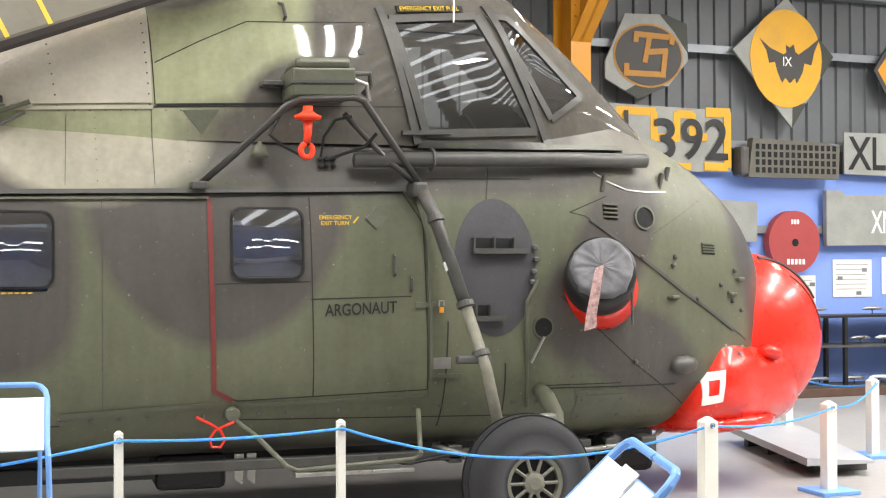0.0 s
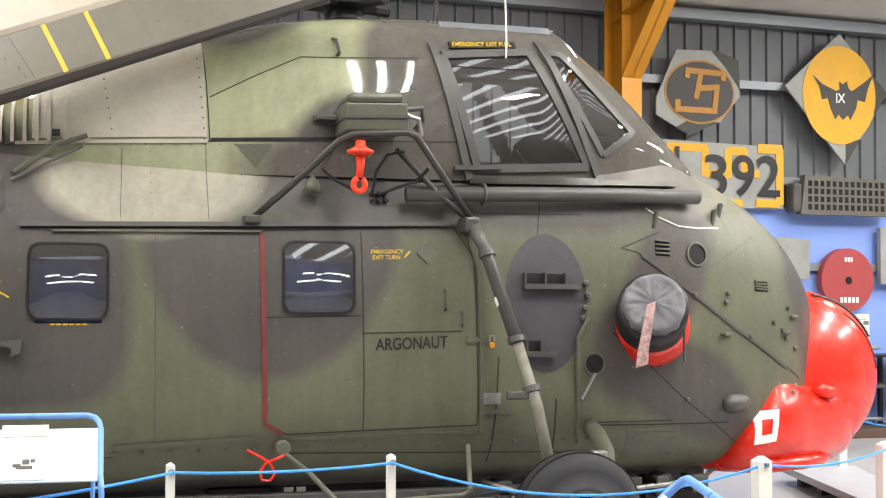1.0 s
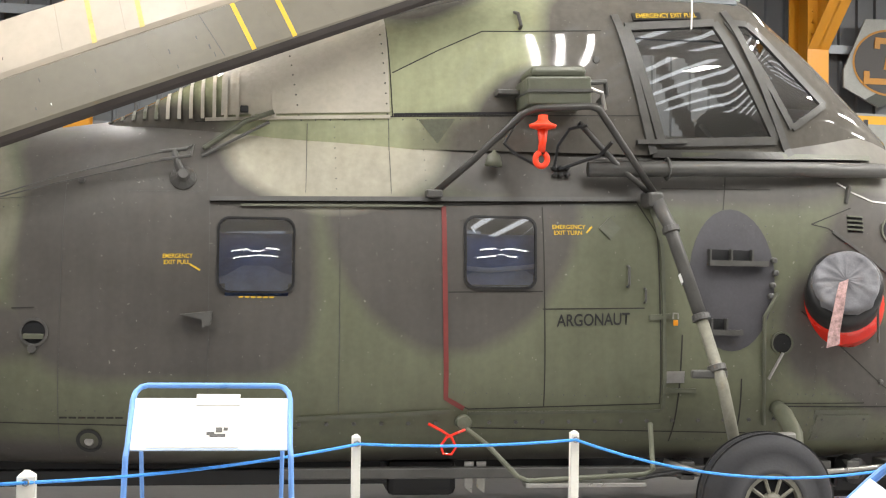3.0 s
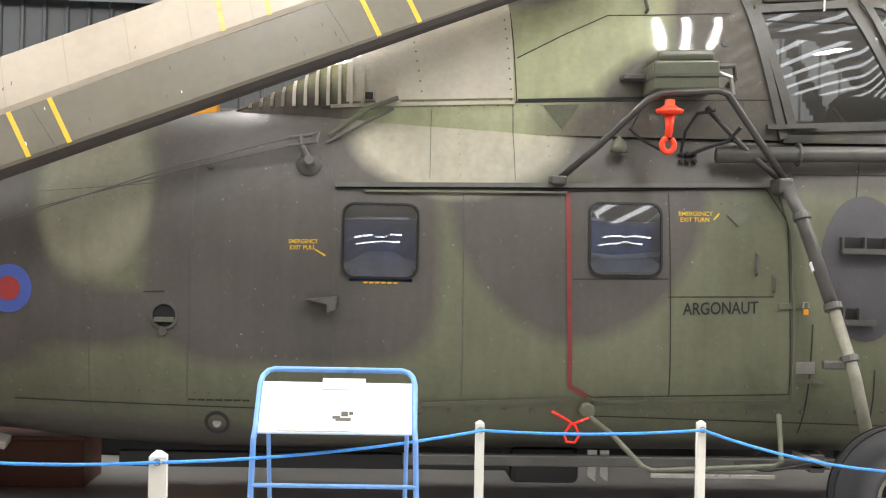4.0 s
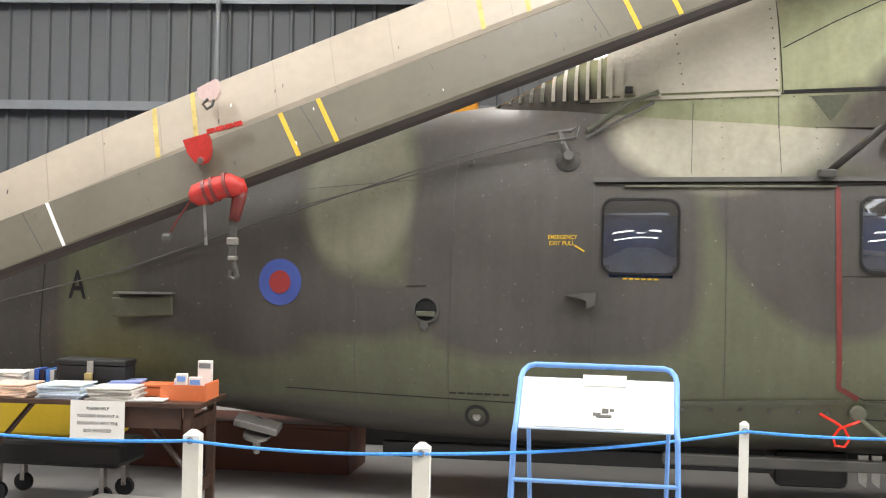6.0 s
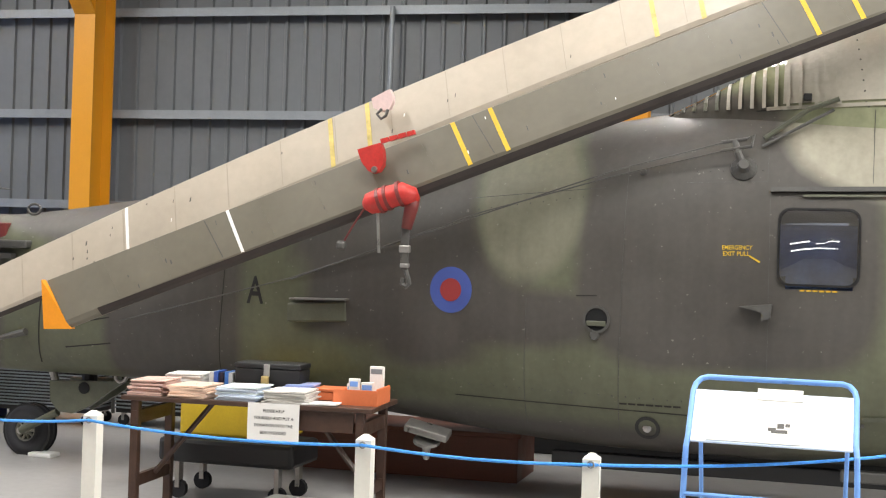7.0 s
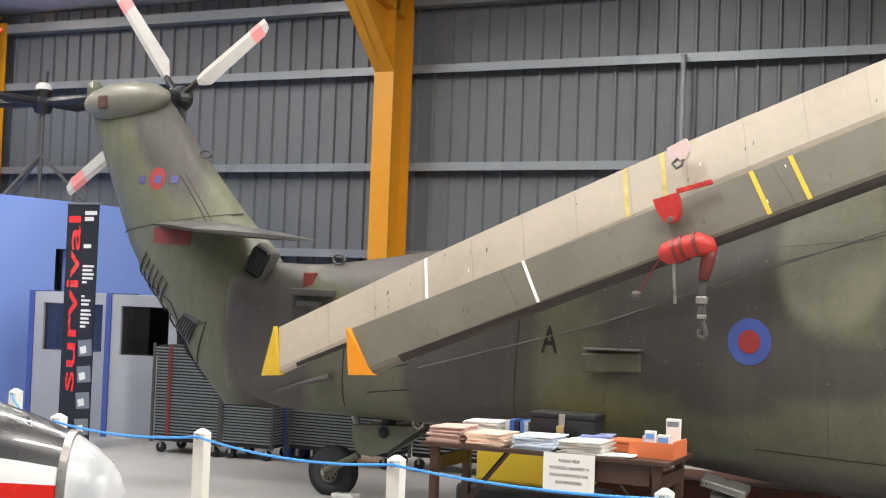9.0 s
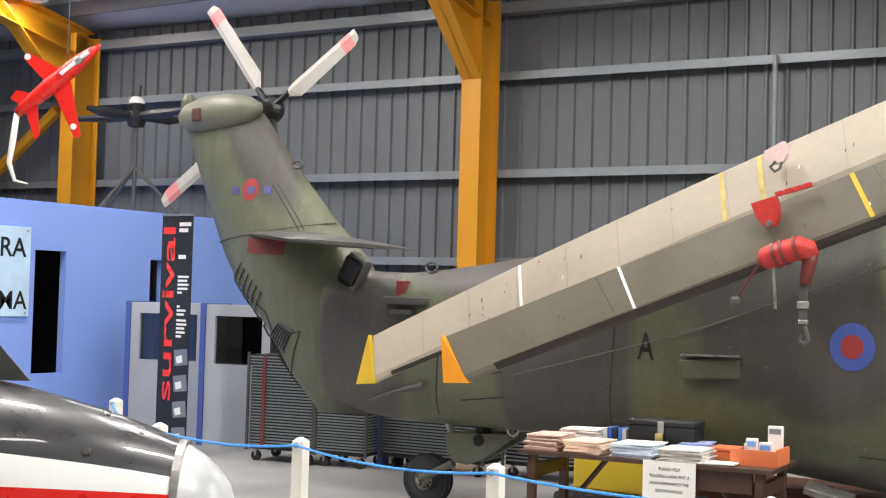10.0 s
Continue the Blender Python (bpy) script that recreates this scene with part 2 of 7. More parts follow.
M = {
    "concrete": material("painted_concrete", (0.36, 0.352, 0.347), 0.42, vary=0.18, scale=0.8, fine=14, bump=0.05, bump_scale=40),
    "cladding": material("grey_cladding", (0.135, 0.145, 0.155), 0.5, 0.0, vary=0.12, scale=0.9, fine=12),
    "girt": material("galvanised_steel", (0.24, 0.26, 0.28), 0.45, 0.4, vary=0.15, scale=4),
    "yellow_steel": material("yellow_painted_steel", (0.62, 0.27, 0.012), 0.4, vary=0.08, scale=2),
    "roof": material("roof_sheet", (0.68, 0.66, 0.62), 0.6, vary=0.12, scale=1.2),
    "blue_wall": material("blue_painted_board", (0.235, 0.365, 0.83), 0.55, vary=0.05, scale=0.7),
    "white_wall": material("white_painted_wall", (0.6, 0.6, 0.58), 0.6, vary=0.08),
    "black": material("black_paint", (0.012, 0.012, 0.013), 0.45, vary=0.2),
    # near-black that stands for the unlit depth of holes and recesses
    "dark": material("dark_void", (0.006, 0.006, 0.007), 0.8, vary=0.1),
    "rubber": material("tyre_rubber", (0.020, 0.020, 0.023), 0.80, vary=0.35, scale=6, bump=0.1, bump_scale=60),
    "steel_green": material("worn_green_paint", (0.10, 0.105, 0.075), 0.42, vary=0.25, scale=8, fine=80),
    "hub_paint": material("worn_hub_paint", (0.17, 0.165, 0.13), 0.5, vary=0.3, scale=14),
    "grey_part": material("dark_grey_paint", (0.075, 0.073, 0.068), 0.45, vary=0.25, scale=8, fine=80),
    "steel": material("bare_steel", (0.38, 0.37, 0.35), 0.35, 0.8, vary=0.2, scale=10),
    "red": material("red_glass_fibre", (0.78, 0.026, 0.012), 0.28, vary=0.10, scale=2.5, bump=0.12, bump_scale=3.5, coat=0.3),
    "clamp_red": material("worn_red_paint", (0.50, 0.032, 0.026), 0.5, vary=0.25, scale=12, bump=0.15, bump_scale=30),
    "red_stripe": material("red_stripe_paint", (0.17, 0.03, 0.027), 0.5, vary=0.25, scale=6),
    "white": material("white_paint", (0.82, 0.82, 0.80), 0.45, vary=0.05, scale=4),
    "blue_tube": material("blue_powder_coat", (0.19, 0.40, 0.86), 0.35, vary=0.06, scale=6),
    "rope": material("blue_rope", (0.06, 0.33, 0.90), 0.6, vary=0.25, scale=40, bump=0.3, bump_scale=150),
    "post": material("white_painted_timber", (0.82, 0.81, 0.74), 0.5, vary=0.06, scale=5),
    # blade paint in two tones: shaded lower blade, lit upper blade
    "blade_top": material("shaded_blade_paint", (0.140, 0.128, 0.098), 0.42, vary=0.14, scale=2.0, fine=18),
    "blade_light": material("lit_blade_paint", (0.42, 0.37, 0.30), 0.42, vary=0.12, scale=2.0, fine=18),
    "blade_joint": material("blade_joint_paint", (0.35, 0.31, 0.25), 0.45, vary=0.12),
    "blade_edge": material("blade_edge_strip", (0.024, 0.018, 0.015), 0.5, vary=0.3, scale=8),
    "yellow": material("yellow_marking", (0.66, 0.43, 0.03), 0.5, vary=0.15, scale=12),
    "worn_yellow": material("worn_yellow_marking", (0.58, 0.46, 0.14), 0.5, vary=0.3, scale=14),
    "orange": material("orange_marking", (0.80, 0.30, 0.015), 0.45, vary=0.1, scale=8),
    "roundel_blue": material("roundel_blue", (0.060, 0.10, 0.36), 0.5, vary=0.1),
    "roundel_red": material("roundel_red", (0.30, 0.035, 0.035), 0.5, vary=0.1),
    "seam": material("panel_gap", (0.022, 0.020, 0.017), 0.7, vary=0.3, scale=20),
    "wood_dark": material("dark_stained_wood", (0.055, 0.028, 0.018), 0.45, vary=0.35, scale=12, fine=90),
    "paper": material("white_paper", (0.80, 0.79, 0.76), 0.7, vary=0.05),
    "glass": glass("cabin_glass", (0.62, 0.72, 0.95), 0.02, 0.66),
    "clear": glass("cockpit_glass", (0.90, 0.93, 0.93), 0.02, 0.72),
}

# ---- the hangar ----
WALL_Y0 = 14.6
AX = pose(0, WALL_Y0, 0, 0, 0, 2.77)      # wall axes: x along the wall, y out through it


def on_wall(bm):
    return turned(bm, AX)


ground = part("floor", box(-24, -14, -0.2, 24, 18, 0), M["concrete"])
tagged(ground, "light grey painted concrete hangar floor", "floor", kind="structure")


def cladding(x0, x1, z0, z1, pitch=0.236, depth=0.035):
    """Trapezoid-ribbed sheet with a back."""
    bm = bmesh.new()
    prof, x = [], x0
    while x < x1:
        for dx, dy in ((0.0, 0.0), (0.155, 0.0), (0.17, -depth), (0.20, -depth), (0.215, 0.0)):
            if x + dx <= x1:
                prof.append((x + dx, dy))
        x += pitch
    prof.append((x1, 0.0))
    low = [bm.verts.new((x, y, z0)) for x, y in prof]
    top = [bm.verts.new((x, y, z1)) for x, y in prof]
    for i in range(len(prof) - 1):
        bm.faces.new((low[i], low[i + 1], top[i + 1], top[i]))
    box(x0, 0.05, z0, x1, 0.2, z1, bm=bm)
    return bm


EAVE = 5.36
wall = part("wall_north", on_wall(cladding(-22, 22, 0, EAVE + 0.16)), M["cladding"])
tagged(wall, "grey profiled steel cladding wall", "wall", kind="structure")
for z in (2.16, 3.25, 4.46):
    g = part("girt", on_wall(box(-22, -0.20, z, 22, -0.045, z + 0.012, bm=box(-22, -0.20, z - 0.09, 22, -0.185, z))), M["girt"], wall)
eave = part("trim_eaves", on_wall(box(-22, -0.24, EAVE - 0.16, 22, -0.045, EAVE - 0.03)), M["girt"])
tagged(eave, "grey steel eaves beam along the wall top", "beam", kind="structure")


def portal(x):
    """Yellow portal frame: column, haunch and rafter."""
    t = thing("portal_frame", "yellow painted steel portal frame against the wall", "steel frame", group="portal frames", kind="structure")
    t.matrix_basis = AX @ pose(x, 0, 0)
    f, d, w = 0.02, 0.50, 0.26
    y1 = -0.22
    y0 = y1 - d
    bm = box(-w / 2, y0, 0, w / 2, y0 + f, EAVE)
    box(-w / 2, y1 - f, 0, w / 2, y1, EAVE, bm=bm)
    box(-0.012, y0 + f, 0, 0.012, y1 - f, EAVE, bm=bm)
    box(-w / 2 - 0.02, y0 - 0.03, 0, w / 2 + 0.02, y1, 0.02, bm=bm)
    part("column", bm, M["yellow_steel"], t)
    # haunch: a deep web with flange, running down from the rafter
    rise = 0.19
    L = 9.0
    web = prism([(0, EAVE - 1.05), (1.5, EAVE + 1.5 * rise - 0.0), (0, EAVE)], 0.024, pose(-0.012, y0, 0, 0, 0, -90))
    part("haunch", web, M["yellow_steel"], t)
    fl = box(-w / 2, 0, -0.02, w / 2, math.hypot(1.5, 1.05 + 1.5 * rise), 0.0)
    part("haunch_flange", turned(fl, pose(0, y0, EAVE - 1.05, 180 - math.degrees(math.atan2(1.05 + 1.5 * rise, 1.5)), 0, 0)), M["yellow_steel"], t)
    a = math.degrees(math.atan(rise))
    rf = box(-w / 2, -L, -0.02, w / 2, 0.3, 0.0)
    box(-w / 2, -L, 0.38, w / 2, 0.3, 0.40, bm=rf)
    box(-0.012, -L, 0, 0.012, 0.3, 0.38, bm=rf)
    part("rafter", turned(rf, pose(0, y0, EAVE - 0.28, -a, 0, 0)), M["yellow_steel"], t)
    bolts = bmesh.new()
    for k in range(4):
        for s in (-0.07, 0.07):
            lathe([(0, 0.018), (0.02, 0.018)], (s, y0, EAVE - 1.0 + 0.13 * k), (0, -1, 0), 6, bolts)
    part("bolt_row", bolts, M["yellow_steel"], t)
    return t


for x in (6.34, -1.86, -8.22, -14.85):
    portal(x)

# roof: two slopes with purlins
RISE = 0.19


def roof_z(y):
    return EAVE + 0.22 + (13.9 - y) * RISE


bm = bmesh.new()
for i, (ya, yb) in enumerate(((15.6, 3.0), (3.0, -14.0))):
    za = roof_z(ya)
    zb = roof_z(yb) if i == 0 else roof_z(3.0) - 17 * RISE
    v = [bm.verts.new(p) for p in ((-23, ya, za), (23, ya, za), (23, yb, zb), (-23, yb, zb))]
    u = [bm.verts.new((p.co.x, p.co.y, p.co.z + 0.12)) for p in v]
    bm.faces.new(v)
    bm.faces.new(u[::-1])
    for k in range(4):
        bm.faces.new((v[k], u[k], u[(k + 1) % 4], v[(k + 1) % 4]))
tagged(part("ceiling", bm, M["roof"]), "pale profiled roof sheets over the hangar", "ceiling", kind="structure")
for y in (13.0, 11.4, 9.8, 8.2, 6.6, 5.0):
    z = roof_z(y)
    p = part("trim_purlin", box(-23, y - 0.03, z - 0.2, 23, y + 0.03, z - 0.004), M["girt"])
    tagged(p, "grey steel roof purlin", "beam", kind="structure")
for nm, b in (("wall_south", (-23, -14.2, 0, 23, -14, 5.2)), ("wall_east", (22.6, -14, 0, 22.8, 16, 8.4)), ("wall_west", (-22.8, -14, 0, -22.6, 16, 8.4))):
    tagged(part(nm, box(*b), M["white_wall"]), "plain pale hangar wall", "wall", kind="structure")


# translucent sheets between the purlins let daylight through
day = bpy.data.materials.new("translucent_sheet")
day.use_nodes = True
day.node_tree.nodes["Principled BSDF"].inputs["Base Color"].default_value = (0.8, 0.82, 0.85, 1)
day.node_tree.nodes["Principled BSDF"].inputs["Emission Color"].default_value = (0.93, 0.97, 1.0, 1)
day.node_tree.nodes["Principled BSDF"].inputs["Emission Strength"].default_value = 1.5
for k in range(16):
    x = 1.6 + k * 0.60
    for y, half, lean in ((5.0, 1.7, -1), (-1.8, 4.2, 1)):
        z = roof_z(5.0) if lean < 0 else roof_z(3.0) - 4.8 * RISE
        sheet = turned(box(x, -half, -0.012, x + 0.15, half, 0.0), pose(0, y, z - 0.006, lean * math.degrees(math.atan(RISE)), 0, 0))
        tagged(part("window_rooflight", sheet, day), "bright translucent rooflight strip in the roof", "rooflight", kind="structure")


# strip lights: hung under the roof
def strip_light(x, y, z, turn=0.0, length=1.8, power=LAMP_POWER, width=0.2):
    t = thing("strip_light", "white fluorescent strip light hung under the roof", "light", (x, y, z), turn, "strip lights")
    part("housing", box(-length / 2, -0.11, 0.03, length / 2, 0.11, 0.10, 0.01), M["white"], t)
    part("hanger", tube([(0, 0, 0.1), (0, 0, roof_z(max(y, 3.0)) - z if y >= 3 else 2.0)], 0.006, 6), M["girt"], t)
    lamp = bpy.data.lights.new("tube", "AREA")
    lamp.shape, lamp.size, lamp.size_y, lamp.energy, lamp.color = "RECTANGLE", length, width, power, (1.0, 0.97, 0.92)
    ob = new("tube", lamp)
    ob.parent = t
    ob.matrix_basis = pose(0, 0, 0.02)
    return t


for y, f in ((11.4, 0.6), (7.6, 1.3), (4.6, 1.75), (0.8, 0.4), (-3.5, 0.15)):
    for x in (-14.4, -9.8, -5.2, -1.4, 6.0, 10.4, 14.8):
        strip_light(x, y, roof_z(max(y, 3.0)) - 0.5, 90, power=LAMP_POWER * f * (1.02 if x < -4 else 1.85 if x > 9 else 1.08))
# far row over the hall behind, mirrored in the cabin windows
for x in (-0.1, 4.7):
    for y in (-8.0, -9.6):
        strip_light(x, y, 4.95 + (y + 9) * 0.1, 0, 1.8, LAMP_POWER * 0.12)
for x in (2.70, 3.12, 3.55):
    strip_light(x, 3.3, roof_z(3.3) - 0.5, 98.5, 4.4, LAMP_POWER * 1.0, 0.10)

# ---- the helicopter's shape ----
# x, bottom, top, half width
HULL = [(-6.75, 0.72, 1.88, 0.30), (-6.0, 0.66, 1.86, 0.36), (-4.7, 0.65, 2.02, 0.50), (-3.5, 0.60, 2.20, 0.68), (-2.5, 0.51, 2.38, 0.84), (-1.5, 0.42, 2.55, 0.95),
        (-0.5, 0.40, 2.69, 1.0), (1.0, 0.41, 2.80, 1.0), (2.5, 0.42, 2.84, 1.0), (3.4, 0.42, 2.88, 1.0), (4.0, 0.43, 2.86, 0.97), (4.4, 0.45, 2.64, 0.89), (4.8, 0.50, 2.42, 0.76),
        (5.1, 0.60, 2.20, 0.60), (5.3, 0.74, 1.98, 0.44), (5.45, 0.95, 1.72, 0.26), (5.53, 1.30, 1.42, 0.02)]
# x, top, half width of the upper deck: gearbox cowl and cockpit
DECK = [(-1.5, 2.46, 0.30), (-1.0, 2.60, 0.48), (0.0, 3.12, 0.70), (0.8, 3.40, 0.78), (1.4, 3.56, 0.82), (2.2, 3.63, 0.84), (3.0, 3.64, 0.83), (3.3, 3.61, 0.82),
        (3.5, 3.46, 0.79), (3.8, 3.20, 0.74), (4.1, 2.90, 0.66), (4.3, 2.70, 0.58)]
MID, DECK_Z, CENTRE = 1.40, 2.45, 9.0


def along(rows, x, k):
    if x <= rows[0][0]:
        return rows[0][k]
    for i in range(len(rows) - 1):
        a, b = rows[i], rows[i + 1]
        if x <= b[0]:
            p0, p3 = rows[max(i - 1, 0)], rows[min(i + 2, len(rows) - 1)]
            h = b[0] - a[0]
            u = (x - a[0]) / h
            ma = (b[k] - p0[k]) / (b[0] - p0[0]) * h
            mb = (p3[k] - a[k]) / (p3[0] - a[0]) * h
            d = b[k] - a[k]
            ma = 0 if ma * d <= 0 else max(-3 * abs(d), min(3 * abs(d), ma))
            mb = 0 if mb * d <= 0 else max(-3 * abs(d), min(3 * abs(d), mb))
            return (2 * u**3 - 3 * u**2 + 1) * a[k] + (u**3 - 2 * u**2 + u) * ma + (3 * u**2 - 2 * u**3) * b[k] + (u**3 - u**2) * mb
    return rows[-1][k]


def hull_half(x, z):
    """Half width of the main hull at x, z; 0 where there is none."""
    if x < HULL[0][0] or x > HULL[-1][0]:
        return 0.0
    b, t, w = along(HULL, x, 1), along(HULL, x, 2), along(HULL, x, 3)
    mid = min(max(MID, b + 0.1), t - 0.1)
    n, h = (2.7, t - mid) if z > mid else (3.2, mid - b)
    f = abs(z - mid) / h
    return w * (1 - f**n) ** (1 / n) if f < 1 else 0.0


def deck_half(x, z):
    if x < DECK[0][0] or x > DECK[-1][0] or z < DECK_Z:
        return 0.0
    t, w = along(DECK, x, 1), along(DECK, x, 2)
    f = (z - DECK_Z) / max(t - DECK_Z, 0.05)
    return w * (1 - f**3.0) ** (1 / 3.0) if f < 1 else 0.0


def side_y(x, z):
    return CENTRE - max(hull_half(x, z), deck_half(x, z))


# ---- end of shape ----
CAMO = [
    # rear cabin and roundel areas, with the pale tongue between them
    (-0.50, 1.76, 0.91, 0.76, 0, 0, 1), (-2.55, 1.66, 0.86, 0.61, 0, 0, 1), (-2.40, 1.07, 0.36, 0.15, 0, 0, 0), (-0.95, 2.45, 0.85, 0.30, 8, 0, 0), (-3.3, 2.25, 0.9, 0.30, 14, 0, 0),
    (-1.73, 2.10, 0.37, 0.62, 0, 1, 0), (-1.72, 1.27, 0.50, 0.17, 0, 0, 1), (-3.53, 1.15, 0.28, 0.45, 0, 1, 1),
    # door and deck
    (1.25, 2.08, 0.78, 0.90, 0, 0, 0), (0.90, 3.02, 1.05, 0.88, 0, 1, 1), (2.50, 2.42, 1.42, 0.31, 0, 0, 1), 
    # cowl beside and round the cockpit
    (2.95, 2.92, 1.12, 0.80, 0, 0, 1), (3.95, 2.62, 0.50, 0.26, -28, 0, 0), (1.78, 2.76, 0.46, 0.24, 28, 0, 0), (1.15, 3.55, 0.45, 0.22, 25, 0, 0),
    # nose: slanting band, lower dark panel and front rim
    (3.92, 1.80, 0.66, 0.28, 62, 0, 0), (4.02, 1.13, 0.72, 0.30, -28, 0, 0), (5.36, 1.70, 0.30, 0.72, 10, 0, 0), (3.60, 1.35, 0.24, 0.36, 0, 0, 0),
    # tail boom and belly
    (-6.30, 1.25, 0.46, 0.75, 0, 0, 0), (-4.37, 1.24, 0.57, 0.78, 0, 0, 1), (-5.2, 1.9, 0.9, 0.30, -8, 0, 0), (-1.78, 0.38, 2.32, 0.27, -2, 0, 0), (2.2, 0.40, 2.6, 0.14, 0, 0, 0),
    (-7.6, 2.95, 0.25, 0.7, 35, 0, 0),
]
# first pale area paints roof light onto the sloping shoulder
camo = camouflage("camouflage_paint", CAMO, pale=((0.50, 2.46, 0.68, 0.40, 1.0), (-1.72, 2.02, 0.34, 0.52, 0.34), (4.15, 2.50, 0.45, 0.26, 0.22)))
heli = thing("helicopter", "green and grey camouflaged transport helicopter with folded rotor", "helicopter", (0, 0, 0))


def loft(rows, half, zlow, holes=(), ring=56, step=0.05, only=None):
    """Skin over the stations; holes: (x, z) outlines left open on both sides."""
    bm = bmesh.new()
    x0, x1 = rows[0][0], rows[-1][0]
    xs = [x0 + (x1 - x0) * i / round((x1 - x0) / step) for i in range(round((x1 - x0) / step) + 1)]
    rings = []
    for x in xs:
        if rows is HULL:
            b, t, w = along(rows, x, 1), along(rows, x, 2), along(rows, x, 3)
            mid = min(max(MID, b + 0.1), t - 0.1)
            pts = []
            for k in range(ring):
                a = 2 * math.pi * k / ring
                c, s = math.cos(a), math.sin(a)
                n = 2.7 if s > 0 else 3.2
                h = t - mid if s > 0 else mid - b
                pts.append((x, CENTRE + math.copysign(abs(c) ** (2 / n), c) * w, mid + math.copysign(abs(s) ** (2 / n), s) * h))
        else:
            t, w = along(rows, x, 1), along(rows, x, 2)
            pts = []
            for k in range(ring):
                a = math.pi * k / (ring - 1)
                c, s = math.cos(a), math.sin(a)
                pts.append((x, CENTRE + math.copysign(abs(c) ** (2 / 3.0), c) * w, zlow + abs(s) ** (2 / 3.0) * (t - zlow)))
        rings.append([bm.verts.new(p) for p in pts])

    def inside(poly, x, z):
        hit = False
        for i in range(len(poly)):
            (xa, za), (xb, zb) = poly[i], poly[i - 1]
            if (za > z) != (zb > z) and x < (xb - xa) * (z - za) / (zb - za) + xa:
                hit = not hit
        return hit

    for a, b in zip(rings, rings[1:]):
        for k in range(ring if rows is HULL else ring - 1):
            l = (k + 1) % ring
            cx = (a[k].co.x + b[k].co.x) / 2
            cz = (a[k].co.z + a[l].co.z) / 2
            if any(inside(h, cx, cz) for h in holes) or (only and not inside(only, cx, cz)):
                continue
            bm.faces.new((a[k], a[l], b[l], b[k]))
    if only:
        loose = [v for v in bm.verts if not v.link_faces]
        bmesh.ops.delete(bm, geom=loose, context="VERTS")
        return bm
    bm.faces.new(rings[0])
    bm.faces.new(rings[-1])
    return bm


WIN_BACK = rounded(0.47, 0.465, 0.07, 4, 0.034, 1.763)
WIN_DOOR = rounded(0.46, 0.458, 0.07, 4, 1.543, 1.803)
WIN_CREW = [(2.40, 3.30), (3.02, 3.36), (3.41, 2.57), (2.62, 2.53)]
WIN_ROOF = [(2.52, 3.52), (3.24, 3.52), (3.24, 3.75), (2.52, 3.75)]
WIN_QUARTER = [(3.11, 3.37), (3.25, 3.36), (3.78, 2.83), (3.53, 2.66)]
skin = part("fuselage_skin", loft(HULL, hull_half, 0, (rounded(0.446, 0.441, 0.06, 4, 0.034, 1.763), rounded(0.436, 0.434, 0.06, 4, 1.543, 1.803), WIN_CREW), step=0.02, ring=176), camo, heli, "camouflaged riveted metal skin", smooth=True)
# cowl repeats the hull camouflage in lighter paint, brightened further for overhead light
cowl = part("upper_cowling", loft(DECK, deck_half, DECK_Z, (WIN_CREW, WIN_QUARTER, WIN_ROOF), step=0.03, ring=90), camouflage("glossy_lit_camouflage_paint", CAMO, (0.310, 0.325, 0.205), (0.115, 0.107, 0.094), rough=0.045), heli, "pale green and grey upper cowling, brightened for overhead light", smooth=True)

part("roof_pane", loft(DECK, deck_half, DECK_Z, (), step=0.03, ring=90, only=WIN_ROOF), M["clear"], heli, "clear cockpit roof pane", smooth=True)

# tail pylon: height, rear, front, half thickness
PYLON = [(0.68, -6.95, -6.2, 0.20), (1.0, -7.28, -6.0, 0.28), (1.4, -7.58, -6.05, 0.30), (1.75, -7.90, -6.3, 0.29), (2.0, -8.06, -6.5, 0.26), (2.3, -8.20, -6.82, 0.22), (2.8, -8.42, -7.28, 0.18), (3.2, -8.60, -7.6, 0.16), (3.35, -8.66, -7.75, 0.12)]


def fin_section(x0, x1, z, half):
    return [(x0 + (x1 - x0) * u, half * s * (4 * u * (1 - u)) ** 0.6, z) for u, s in [(i / 10, 1) for i in range(11)] + [(i / 10, -1) for i in range(9, 0, -1)]]

bm = bmesh.new()
rings = []
for z, xr, xf, h in PYLON:
    rings.append([bm.verts.new((x, CENTRE + y, zz)) for x, y, zz in fin_section(xr, xf, z, h)])
for a, b in zip(rings, rings[1:]):
    for k in range(len(a)):
        l = (k + 1) % len(a)
        bm.faces.new((a[k], a[l], b[l], b[k]))
bm.faces.new(rings[0])
bm.faces.new(rings[-1])
part("tail_pylon", bm, camo, heli, smooth=True)


